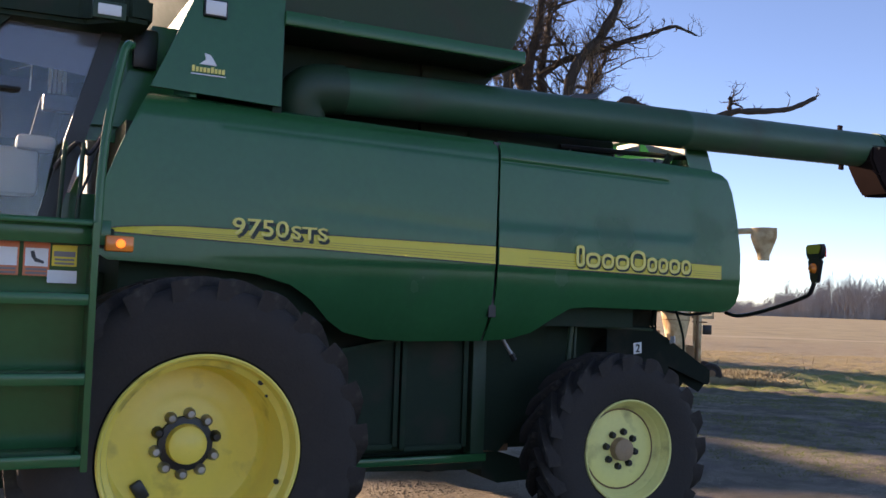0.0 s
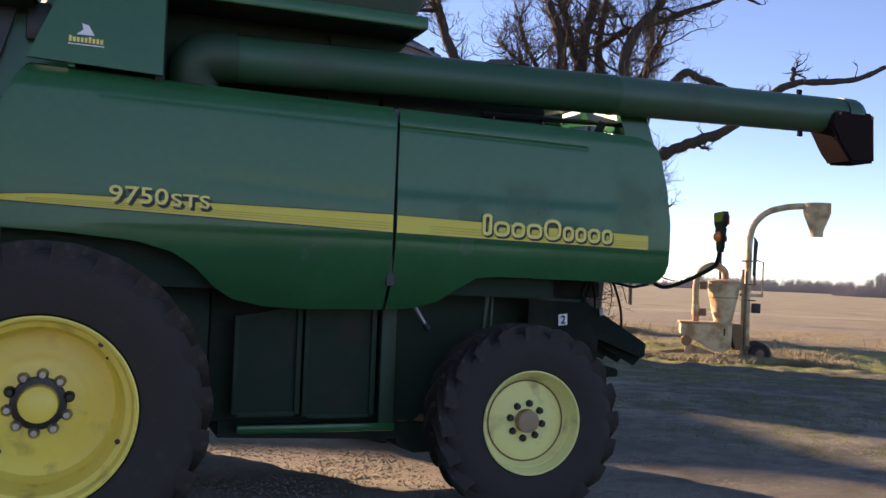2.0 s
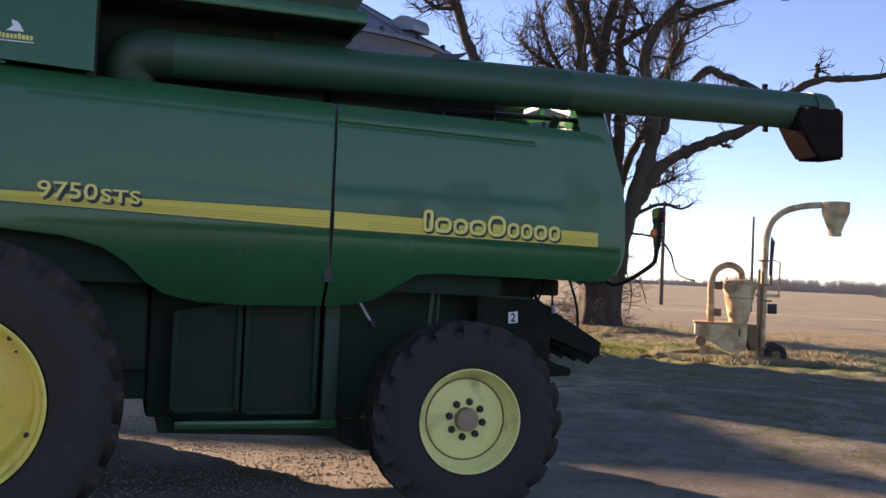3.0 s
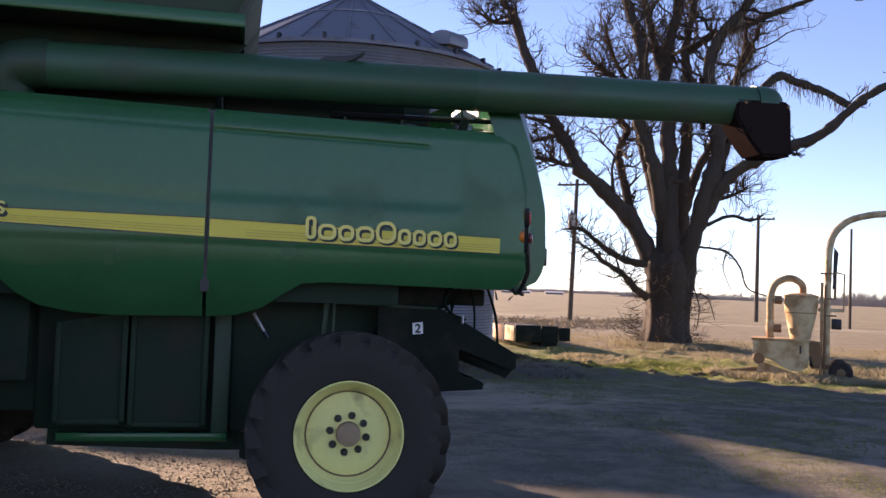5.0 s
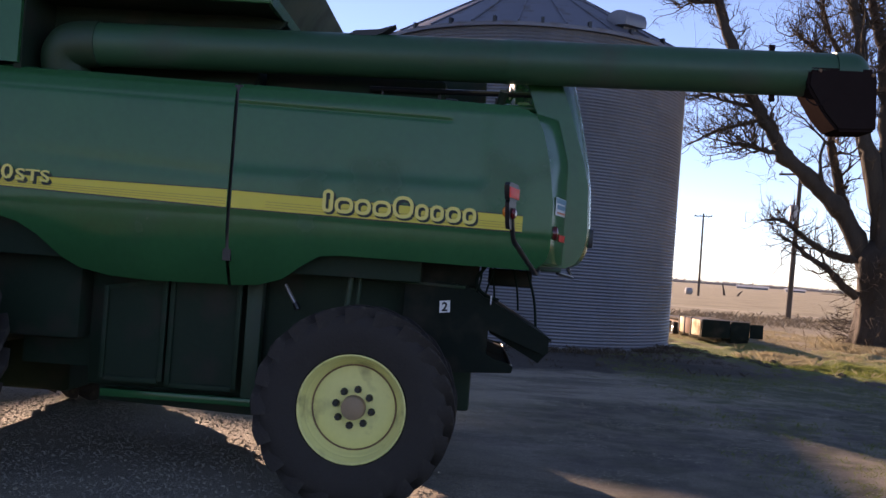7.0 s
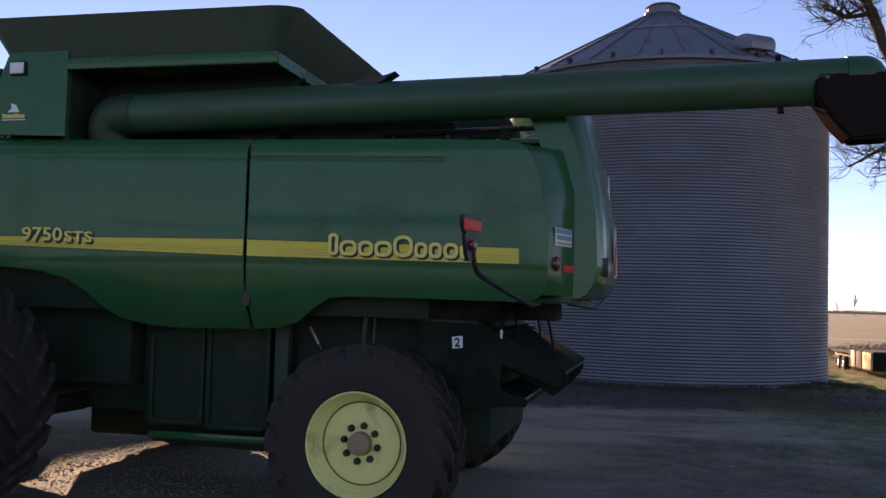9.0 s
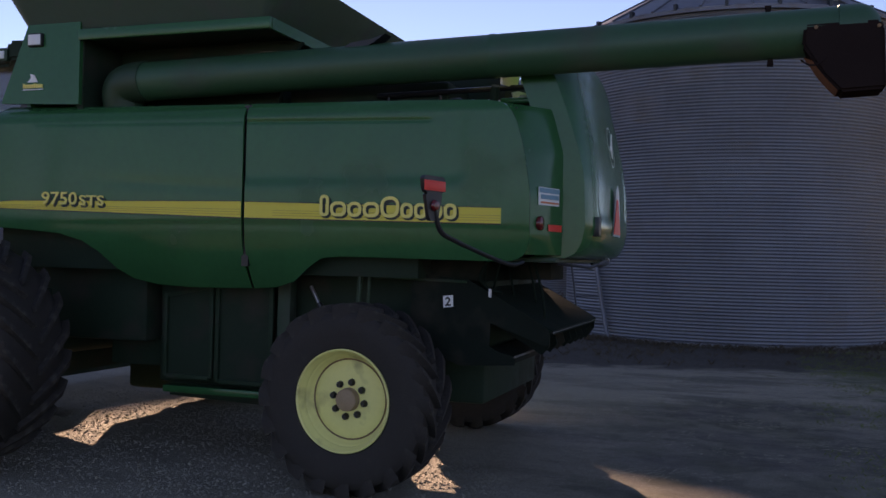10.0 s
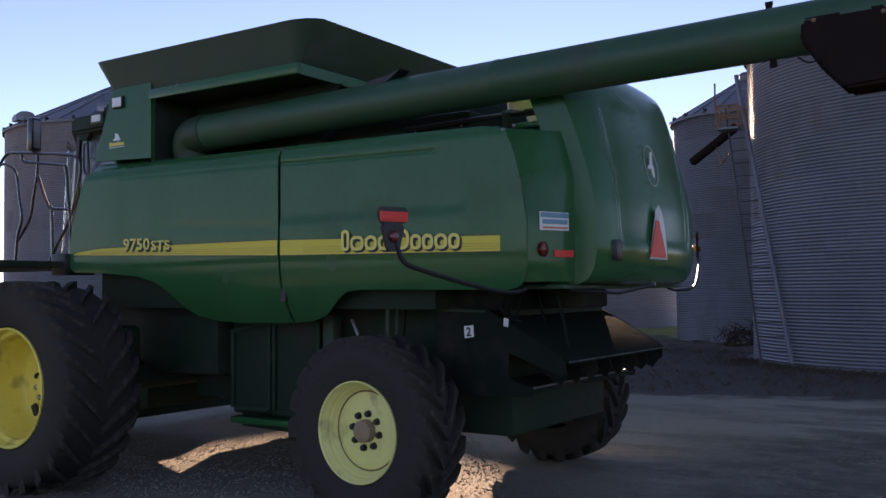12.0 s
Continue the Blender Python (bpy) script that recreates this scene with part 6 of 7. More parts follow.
# ---- the old bare tree ----
def old_tree():
    t = thing("bare_tree", (14.9, 23.55, 0), "large old bare tree with thick limbs and hanging vines", "tree")
    right, back = Vector((0.91, -0.414, 0)), Vector((0.414, 0.91, 0))
    base = Vector((14.9, 23.55, 0.0))
    S = 1 / 63.3

    def at(px, py, w=0.0):
        u, v = (px - 452) * S, (778 - py) * S
        u -= 0.030 * v                     # upright in the world
        return base + right * u + back * w + Vector((0, 0, v))

    rnd = random.Random(11)
    wood, twigs, vines = bmesh.new(), bmesh.new(), bmesh.new()

    def limb(pts, r0, r1, bm=None, seg=14, gnarl=0.10, steps=6):
        if pts[0][1] > 550 and r0 > 0.2:
            pts = [(452 + (pts[0][0] - 452) * 0.4, pts[0][1] + 60, pts[0][2] * 0.5), (452 + (pts[0][0] - 452) * 0.8,) + pts[0][1:]] + pts[1:]
        p = smooth_path([at(*q) for q in pts], steps)
        n = len(p) - 1
        p = [q + Vector((rnd.uniform(-1, 1), rnd.uniform(-1, 1), rnd.uniform(-1, 1))) * gnarl * (r0 + (r1 - r0) * i / n) * 1.5 for i, q in enumerate(p)]
        rad = [(r0 + (r1 - r0) * (i / n) ** 0.8) * rnd.uniform(0.86, 1.14) * (1.22 if rnd.random() < 0.07 else 1) for i in range(n + 1)]
        tube(bm or wood, p, rad, seg)
        return p, rad

    def sprig(p, d, length, r, depth):
        pts, q, step = [p], p.copy(), length / 4
        for i in range(4):
            d = (d + Vector((rnd.uniform(-1, 1), rnd.uniform(-1, 1), rnd.uniform(-0.7, 1.0))) * 0.42).normalized()
            q = q + d * step
            pts.append(q.copy())
        tube(twigs, pts, [r, r * 0.85, r * 0.7, r * 0.5, r * 0.25], 4 if r > 0.012 else 3, cap=False)
        if depth:
            for i in range(rnd.randint(2, 4)):
                k = rnd.randint(1, 4)
                nd = (d + Vector((rnd.uniform(-1, 1), rnd.uniform(-1, 1), rnd.uniform(-0.5, 0.9)))).normalized()
                sprig(pts[k], nd, length * rnd.uniform(0.45, 0.75), r * 0.55, depth - 1)

    def dress(p, rad, count, length, depth=2, start=0.35, up=0.5):
        n = len(p)
        for i in range(count):
            k = rnd.randint(int(n * start), n - 1)
            a = p[min(k + 1, n - 1)] - p[max(k - 1, 0)]
            d = (a.normalized() * 0.4 + Vector((rnd.uniform(-1, 1), rnd.uniform(-1, 1), rnd.uniform(-0.6, 1) + up * 0.3))).normalized()
            heavy = depth > 2 and i % 6 == 0
            sprig(p[k], d, length * rnd.uniform(0.6, 1.3) * (1.7 if heavy else 1), min(0.048 if heavy else 0.024, rad[k] * 0.4), depth)

    def drape(p, count, length, start=0.3):
        n = len(p)
        for i in range(count):
            q = p[rnd.randint(int(n * start), n - 1)] + Vector((rnd.uniform(-0.15, 0.15), rnd.uniform(-0.15, 0.15), 0))
            ln = length * rnd.uniform(0.3, 1.3)
            pts = [q]
            for s in range(3):
                q = q + Vector((rnd.uniform(-0.07, 0.07), rnd.uniform(-0.07, 0.07), -ln / 3))
                pts.append(q)
            tube(vines, pts, [0.012, 0.010, 0.008, 0.004], 3, cap=False)

    def crook(p, d, length, r, depth):
        """A crooked middle branch that turns hard at its knuckles."""
        pts, q, n = [p], p.copy(), 6
        for i in range(n):
            d = (d + Vector((rnd.uniform(-1, 1), rnd.uniform(-1, 1), rnd.uniform(-0.75, 0.95))) * 0.75).normalized()
            q = q + d * (length / n) * rnd.uniform(0.7, 1.3)
            pts.append(q.copy())
        tube(wood, pts, [r * (1 - 0.75 * i / n) * rnd.uniform(0.85, 1.2) for i in range(n + 1)], 6)
        for i in range(7):
            sprig(pts[rnd.randint(2, n)], (d + Vector((rnd.uniform(-1, 1), rnd.uniform(-1, 1), rnd.uniform(-0.8, 1)))).normalized(), length * rnd.uniform(0.25, 0.5), r * 0.32, depth)

    # trunk with root flare
    rings = []
    prof = [(-0.1, 0.90), (0.15, 0.82), (0.5, 0.76), (1.0, 0.71), (1.6, 0.73), (2.2, 0.80), (2.7, 0.84), (3.1, 0.80), (3.5, 0.55)]
    for z, r in prof:
        ring = []
        for s in range(40):
            a = 2 * math.pi * s / 40
            k = 1 + 0.09 * math.sin(5 * a + z * 0.8) + 0.05 * math.sin(11 * a + z * 2.0) + 0.05 * math.sin(3 * a) + (0.10 * math.sin(7 * a) if z < 0.3 else 0)
            ring.append(wood.verts.new(base + right * (r * k * math.cos(a) + 0.06 * z) + back * (r * k * math.sin(a)) + Vector((0, 0, z - 0.05))))
        rings.append(ring)
    for a, b in zip(rings, rings[1:]):
        for s in range(40):
            wood.faces.new((a[s], a[(s + 1) % 40], b[(s + 1) % 40], b[s]))
    wood.faces.new(rings[-1])
    big = [
        ([(425, 600, 0), (385, 510, -0.2), (332, 448, -0.5), (272, 392, -0.7), (238, 330, -0.8), (205, 275, -0.9), (165, 172, -1.0), (142, 110, -1.0), (125, 52, -1.0), (100, 18, -1.0), (80, -40, -1.2)], 0.40, 0.12),
        ([(435, 600, 0.3), (385, 500, 0.5), (368, 420, 0.8), (352, 340, 1.0), (372, 285, 1.1), (330, 240, 1.2), (290, 200, 1.4)], 0.27, 0.09),
        ([(455, 590, 0.1), (440, 430, -0.5), (418, 340, -0.7), (398, 270, -0.8), (412, 185, -0.9), (400, 118, -1.0), (388, 68, -1.0), (368, 8, -1.0), (350, -60, -1.0)], 0.34, 0.13),
        ([(470, 600, -0.3), (466, 420, -0.3), (462, 290, -0.2), (456, 190, -0.1), (468, 92, 0), (488, 20, 0.1), (500, -70, 0.2)], 0.42, 0.16),
        ([(456, 185, -0.1), (434, 100, 0.3), (420, 35, 0.5), (404, -30, 0.6)], 0.22, 0.10),
        ([(490, 590, 0.4), (496, 420, 0.6), (506, 290, 0.8), (510, 190, 0.9), (504, 110, 1.0), (520, 20, 1.2), (530, -60, 1.3)], 0.36, 0.12),
        ([(510, 590, -0.4), (540, 440, -0.8), (565, 350, -1.0), (560, 260, -1.1), (545, 185, -1.2), (570, 112, -1.3), (610, 66, -1.4), (645, 12, -1.5), (665, -50, -1.5)], 0.36, 0.14),
        ([(512, 105, 1.0), (560, 80, 0.6), (625, 66, 0.2), (695, 42, -0.2), (750, 28, -0.6), (795, 14, -0.8), (820, 22, -0.9), (848, 36, -1.0)], 0.17, 0.04),
        ([(488, 600, -0.3), (535, 490, -0.6), (588, 410, -0.9), (645, 374, -1.2), (705, 350, -1.5), (762, 328, -1.8), (812, 284, -2.0), (852, 250, -2.2), (905, 228, -2.3), (965, 225, -2.4), (1030, 216, -2.4), (1085, 190, -2.4)], 0.33, 0.08),
        ([(898, 236, -2.3), (893, 218, -2.3), (897, 205, -2.3), (892, 196, -2.3)], 0.09, 0.06),
        ([(590, 330, -0.6), (620, 250, -0.3), (655, 216, 0.1), (700, 176, 0.3), (742, 190, 0.4), (792, 206, 0.5), (842, 236, 0.6), (862, 236, 0.7)], 0.20, 0.10),
        ([(570, 400, 0.8), (600, 300, 1.0), (614, 195, 1.1), (626, 132, 1.2), (652, 88, 1.3), (668, 58, 1.4)], 0.20, 0.06),
        ([(410, 600, -0.5), (375, 594, -0.7), (340, 578, -0.9), (310, 556, -1.0), (285, 534, -1.1), (262, 527, -1.2), (246, 530, -1.2)], 0.16, 0.05),
        ([(415, 672, -0.4), (385, 650, -0.6), (362, 622, -0.8), (326, 600, -0.9), (300, 576, -0.95), (278, 566, -1.0)], 0.17, 0.05),
        ([(262, 385, -0.6), (240, 385, -0.8), (200, 374, -0.9), (160, 370, -1.0)], 0.13, 0.06),
        ([(225, 318, -0.8), (180, 332, -1.0), (130, 348, -1.1), (80, 376, -1.2)], 0.09, 0.03),
        ([(205, 290, -0.8), (150, 280, -1.0), (110, 268, -1.1), (75, 280, -1.2)], 0.08, 0.03),
        ([(125, 66, -1.0), (85, 68, -1.1), (60, 55, -1.2), (40, 40, -1.3)], 0.10, 0.04),
        ([(400, 240, 0.6), (362, 182, 0.9), (322, 150, 1.1), (296, 128, 1.2), (276, 104, 1.3)], 0.14, 0.06),
        ([(572, 450, 0.2), (600, 440, 0.4), (632, 425, 0.5)], 0.09, 0.05),
        ([(500, 530, -0.4), (545, 510, -0.6), (590, 492, -0.8), (630, 502, -0.9), (655, 490, -1.0)], 0.09, 0.04),
        ([(500, 470, 1.0), (530, 380, 1.5), (570, 300, 1.9), (600, 200, 2.2), (640, 100, 2.5), (650, 0, 2.6)], 0.22, 0.08),
        ([(440, 480, 0.9), (420, 380, 1.4), (400, 300, 1.7), (390, 200, 2.0), (340, 100, 2.3), (320, 20, 2.5)], 0.22, 0.06),
    ]
    for pts, r0, r1 in big:
        p, rad = limb(pts, r0 * 0.9, r1 * 0.85)
        low = r0 < 0.18 and pts[0][1] > 590
        lone = pts[-1][0] > 840 or (r0 < 0.17 and pts[0][1] > 450)
        dress(p, rad, 34 if low else 7 if lone else int(16 + len(pts) * 3.6), 0.6 if low else 0.45 if lone else 0.9, 2 if low else 1 if lone else 3, 0.2 if low else 0.3)
        for i in range(2 if lone else 7):
            k = rnd.randint(int(len(p) * 0.25), len(p) - 1)
            a = (p[min(k + 1, len(p) - 1)] - p[max(k - 1, 0)]).normalized()
            crook(p[k], (a * 0.5 + right * rnd.uniform(-1, 1) + back * rnd.uniform(-1, 1) + Vector((0, 0, rnd.uniform(-0.5, 0.7)))).normalized(), (0.7 if lone else rnd.uniform(1.0, 2.4)), min(0.075, rad[k] * 0.45), 1)
        if not lone and r0 > 0.2:
            dress(p, rad, 16, 0.7, 2, 0.12, -0.3)
        if pts[0][0] > 430 and not lone:
            drape(p, 22, 0.8, 0.4)
    # the shaggy branch under its vines
    p, rad = limb([(660, 214, 0.1), (700, 176, 0.3), (742, 190, 0.4), (792, 206, 0.5), (850, 236, 0.6)], 0.16, 0.11)
    drape(p, 160, 0.55, 0.0)
    p, rad = limb([(545, 185, -1.2), (570, 112, -1.3), (610, 66, -1.4)], 0.16, 0.13)
    drape(p, 120, 1.1, 0.0)
    p, rad = limb([(614, 195, 1.1), (626, 132, 1.2), (652, 88, 1.3)], 0.13, 0.09)
    drape(p, 120, 1.3, 0.0)
    # thin drooping branches
    for pts, r0, r1 in (([(490, 560, -0.3), (530, 560, -0.5), (580, 568, -0.7), (608, 600, -0.8), (624, 645, -0.8), (662, 660, -0.9)], 0.06, 0.025), ([(582, 570, -0.7), (575, 605, -0.7), (590, 650, -0.8)], 0.03, 0.012),
                        ([(512, 640, -0.6), (525, 690, -0.7), (518, 740, -0.7)], 0.03, 0.012), ([(505, 660, -0.8), (540, 668, -1.0), (555, 715, -1.1)], 0.03, 0.012)):
        p, rad = limb(pts, r0, r1, seg=6)
        dress(p, rad, 7, 0.5, 1, 0.2)
    # shoots round the trunk
    for i in range(230):
        a = rnd.uniform(0, 2 * math.pi)
        r = 0.74 + 0.35 * rnd.random()
        z = rnd.uniform(0.0, 3.0)
        q = base + right * (r * math.cos(a)) + back * (r * math.sin(a)) + Vector((0, 0, z))
        sprig(q, Vector((math.cos(a), math.sin(a), rnd.uniform(-0.8, 0.6))).normalized(), rnd.uniform(0.4, 0.9), 0.012, 1)
    # crown above the view
    for i in range(46):
        k = rnd.choice([at(350, -60, -1.0), at(500, -70, 0.2), at(530, -60, 1.3), at(80, -40, -1.2), at(665, -50, -1.5)])
        sprig(k, Vector((rnd.uniform(-1, 1), rnd.uniform(-1, 1), rnd.uniform(0.2, 1.2))).normalized(), rnd.uniform(1.5, 3.0), 0.06, 3)
    part("trunk", wood, BARK, t, "dark furrowed trunk and limbs", sharp=60)
    part("crown", twigs, TWIG, t, "bare twigs")
    part("vines", vines, material("dry_vine", (0.24, 0.165, 0.10), 0.9, var=0.4), t, "dry hanging vines")


old_tree()


# ---- utility poles ----
def utility_pole(x, y, h, arm=True, lean=0.0, transformer=False, heading=0.6, girth=1.0):
    t = thing("utility_pole", (x, y, 0), "weathered wooden utility pole standing in the field", "utility pole", "utility poles")
    top = Vector((x + lean, y, h))
    part("post", tube(bmesh.new(), [(x, y, -0.2), (x + lean * 0.5, y, h * 0.5), top], [0.16 * girth, 0.14 * girth, 0.11 * girth], 12), POLE_WOOD, t)
    d = Vector((math.cos(heading), -math.sin(heading), 0))
    if arm:
        m = Matrix.Translation(top + Vector((0, 0, -0.35))) @ Matrix.Rotation(-heading, 4, "Z")
        part("crossarm", box(bmesh.new(), -1.2, 1.2, -0.16, -0.04, -0.06, 0.06, m=m), POLE_WOOD, t)
        for s in (-1.1, -0.4, 0.4, 1.1):
            q = top + d * s + Vector((0, 0, -0.22))
            part("insulator", lathe(bmesh.new(), [(0.0, -0.08), (0.04, -0.08), (0.06, 0.0), (0.03, 0.08), (0.0, 0.09)], q, "z", 8), GREY_PRINT, t)
        for s in (-0.8, 0.8):
            part("arm_brace", tube(bmesh.new(), [top + d * s + Vector((0, 0, -0.40)), top + Vector((0, 0, -1.1))], 0.02, 5), POLE_WOOD, t)
    if transformer:
        q = top + Vector((-0.32, -0.1, -2.6))
        part("transformer", lathe(bmesh.new(), [(0.0, -0.45), (0.22, -0.45), (0.24, 0.4), (0.15, 0.48), (0.0, 0.5)], q, "z", 16), STEEL, t, "grey transformer can")
        part("transformer_bushing", lathe(bmesh.new(), [(0.0, 0.45), (0.04, 0.45), (0.05, 0.65), (0.0, 0.68)], q, "z", 8), GREY_PRINT, t)
        part("bracket", cuboid(q.x, top.x, q.y - 0.05, q.y + 0.05, q.z + 0.1, q.z + 0.2), STEEL, t)


utility_pole(20.3, 47.7, 8.7, lean=0.22, transformer=True)
utility_pole(38.6, 57.2, 8.1)
utility_pole(38.4, 45.9, 6.4, arm=False, girth=0.62)
utility_pole(31.6, 115.0, 10.6)


# ---- flatbed trailer behind the bin ----
def trailer():
    t = thing("flatbed_trailer", (8.89, 21.61, -0.08), "old low flatbed trailer with dark planks and pale sunlit side panels", "trailer")
    right, back = Vector((0.997, 0.08, 0)).normalized(), Vector((-0.08, 0.997, 0)).normalized()
    o = Vector((8.89, 21.61, -0.08))
    turn = Matrix.Translation(o) @ Matrix(((right.x, back.x, 0, 0), (right.y, back.y, 0, 0), (0, 0, 1, 0), (0, 0, 0, 1)))

    def tr(bm):
        bmesh.ops.transform(bm, matrix=turn, verts=bm.verts[:])
        return bm
    for x in (0.12, 1.65):
        part("frame_rail", tr(cuboid(x, x + 0.10, 0.02, 4.4, 0.44, 0.598)), RUST, t)
    for i in range(21):
        y = 0.01 + i * 0.21
        part("plank", tr(cuboid(0.0, 1.87, y, y + 0.195, 0.60, 0.645)), PLANK, t)
    # End face turned from the sun: its shade is painted near black.
    part("end_board", tr(cuboid(0.0, 0.86, -0.035, 0.005, 0.22, 0.735, bevel=0.006)), CHOPPER, t, "dark end board")
    part("end_board", tr(cuboid(0.88, 1.46, -0.035, 0.005, 0.20, 0.725, bevel=0.006)), CHOPPER, t)
    part("end_board", tr(cuboid(1.48, 1.88, -0.030, 0.005, 0.26, 0.68, bevel=0.006)), CHOPPER, t)
    # Pale strip added as the sunlit top edge.
    part("end_cap", tr(cuboid(-0.01, 1.47, -0.045, 0.0, 0.737, 0.752, bevel=0.004)), GALV_ROOF, t, "pale strip for the sunlit top edge")
    part("tool_box", tr(cuboid(0.92, 1.46, 0.05, 0.85, -0.02, 0.42)), CHOPPER, t)
    # the sunlit side: pale panels between dark stakes, then the wheels
    for y0, y1, mat in ((0.05, 0.85, CREAM), (1.02, 1.50, WEATHERED_BOARD), (1.62, 2.05, CREAM)):
        part("side_panel", tr(cuboid(-0.03, 0.0, y0, y1, 0.24, 0.71, bevel=0.004)), mat, t, "pale side panel" if mat is CREAM else "brown weathered side board")
    for y in (0.93, 1.56, 2.12):
        part("stake", tr(cuboid(-0.045, 0.0, y - 0.03, y + 0.03, 0.20, 0.76)), BLACK, t)
    for y in (2.62, 3.20):
        for x in (-0.02, 1.89):
            w = part("wheel", tr(lathe(bmesh.new(), [(0.13, -0.08), (0.20, -0.10), (0.25, -0.06), (0.25, 0.06), (0.20, 0.10), (0.13, 0.08)], (x, y, 0.25), "x", 20)), RUBBER, t, "worn black trailer tyre")
            part("wheel_disc", tr(lathe(bmesh.new(), [(0.0, -0.07), (0.06, -0.09), (0.14, -0.06), (0.14, 0.06), (0.0, 0.07)], (x, y, 0.25), "x", 16)), STEEL, w)


trailer()


# ---- far buildings, tank, field posts ----
def far_shed(x, y, w, h, heading):
    t = thing("farm_shed", (x, y, 0), "long white steel farm shed far across the field", "shed", "far sheds")
    m = Matrix.Translation((x, y, 0)) @ Matrix.Rotation(heading, 4, "Z")
    part("wall", box(bmesh.new(), -w / 2, w / 2, -6, 6, -0.5, h, m=m), SHED, t)
    bm = prism(bmesh.new(), [(-6.6, h), (6.6, h), (0, h + 0.9)], -w / 2 - 0.5, w / 2 + 0.5, "x")
    bmesh.ops.transform(bm, matrix=m, verts=bm.verts[:])
    part("roof", bm, SHED, t)
    bm = box(bmesh.new(), -w * 0.2, -w * 0.05, -6.06, -6.0, -0.4, h * 0.8, m=m)
    part("door", bm, GREY_PRINT, t)


far_shed(146, 472, 15, 0.9, -0.3)
far_shed(165, 465, 9, 0.8, -0.3)
ft = part("fuel_tank", lathe(bmesh.new(), [(0.0, -0.45), (0.3, -0.42), (0.42, -0.3), (0.42, 0.3), (0.3, 0.42), (0.0, 0.45)], (29.2, 110.0, 0.55), "x", 20), SHED)
tagged(ft, "small white fuel tank in the far field", "tank")
for x, y, lx, h in ((42.9, 137.3, 0.8, 0.8), (41.2, 138.0, -0.4, 1.7)):
    o = part("broken_post", tube(bmesh.new(), [(x, y, -0.2), (x + lx * 0.4, y, h * 0.5), (x + lx, y, h)], [0.20, 0.15, 0.07], 7), POLE_WOOD)
    tagged(o, "broken leaning wooden post in the field", "post", "field posts")


# ---- far woods along the field ----
def far_woods():
    rnd = random.Random(5)
    verts, faces = [], []

    def tri(a, b, c):
        i = len(verts)
        verts.extend((a, b, c))
        faces.append((i, i + 1, i + 2))

    def bare(x, y, h):
        """A bare tree: a thin stem and limbs that rise into an open fan."""
        d = Vector((y, -x, 0)).normalized()
        p = Vector((x, y, -0.3))
        wt = h * 0.012
        tri(p - d * wt, p + d * wt, p + d * rnd.uniform(-0.3, 0.3) + Vector((0, 0, h * 0.9)))
        for i in range(26):
            s = p + Vector((0, 0, h * rnd.uniform(0.18, 0.6)))
            e = s + d * rnd.uniform(-1, 1) * h * 0.20 + Vector((rnd.uniform(-1, 1), rnd.uniform(-1, 1), h * rnd.uniform(0.18, 0.42)))
            tri(s - d * h * 0.006, s + d * h * 0.006, e)
            for q in range(3):
                m = s.lerp(e, rnd.uniform(0.35, 0.9))
                tri(m - d * h * 0.0028, m + d * h * 0.0028, m + d * rnd.uniform(-1, 1) * h * 0.09 + Vector((0, 0, h * rnd.uniform(0.06, 0.18))))

    def bush(x, y, w, h):
        d = Vector((y, -x, 0)).normalized()
        p = Vector((x, y, -0.4))
        for i in range(34):
            s = p + d * rnd.uniform(-w, w)
            k = rnd.uniform(0.05, 0.16)
            tri(s - d * k, s + d * k, s + d * rnd.uniform(-0.7, 0.7) + Vector((0, 0, h * rnd.uniform(0.35, 1.25))))

    def rise(a):
        """The wood grows taller towards its thick end."""
        return max(0.42, min(1.0, 0.42 + 0.58 * (math.degrees(a) - 45.5) / 4.0)) if 45.0 < math.degrees(a) < 66.0 else 1.0

    # nearer wood on the far right, thinning into a distant line
    for az0, az1, dist, hlo, hhi, count in ((45, 66, 300, 9, 15, 520), (36, 45, 430, 6, 10, 170), (24, 37, 620, 5, 9, 110), (-14, 25, 1100, 7, 10, 110), (-70, -14, 700, 7, 12, 120), (66, 120, 320, 8, 14, 120)):
        for i in range(count):
            a = radians(rnd.uniform(az0, az1))
            r = dist * rnd.uniform(0.96, 1.12)
            bare(r * math.sin(a), r * math.cos(a), rnd.uniform(hlo * 0.9, hhi if dist == 300 else hlo * 0.5 + hhi * 0.5) * rise(a))
        for i in range(int((az1 - az0) * 46)):
            a = radians(rnd.uniform(az0, az1))
            r = dist * rnd.uniform(0.98, 1.08)
            bush(r * math.sin(a), r * math.cos(a), 0.012 * dist, hlo * rnd.uniform(0.55, 0.95) * rise(a) * (0.8 + 0.3 * noise.noise(Vector((a * 60.0, dist * 0.01, 0.0)))))
    for x, y, h in ((76.6, 386.4, 11), (70.5, 388, 8), (337.6, 312.5, 19)):
        bare(x, y, h)
    me = bpy.data.meshes.new("far_woods")
    me.from_pydata([tuple(v) for v in verts], [], faces)
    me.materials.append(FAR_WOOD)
    tagged(new("far_woods", me), "far line of bare winter trees along the field", "trees", kind="stuff")


far_woods()


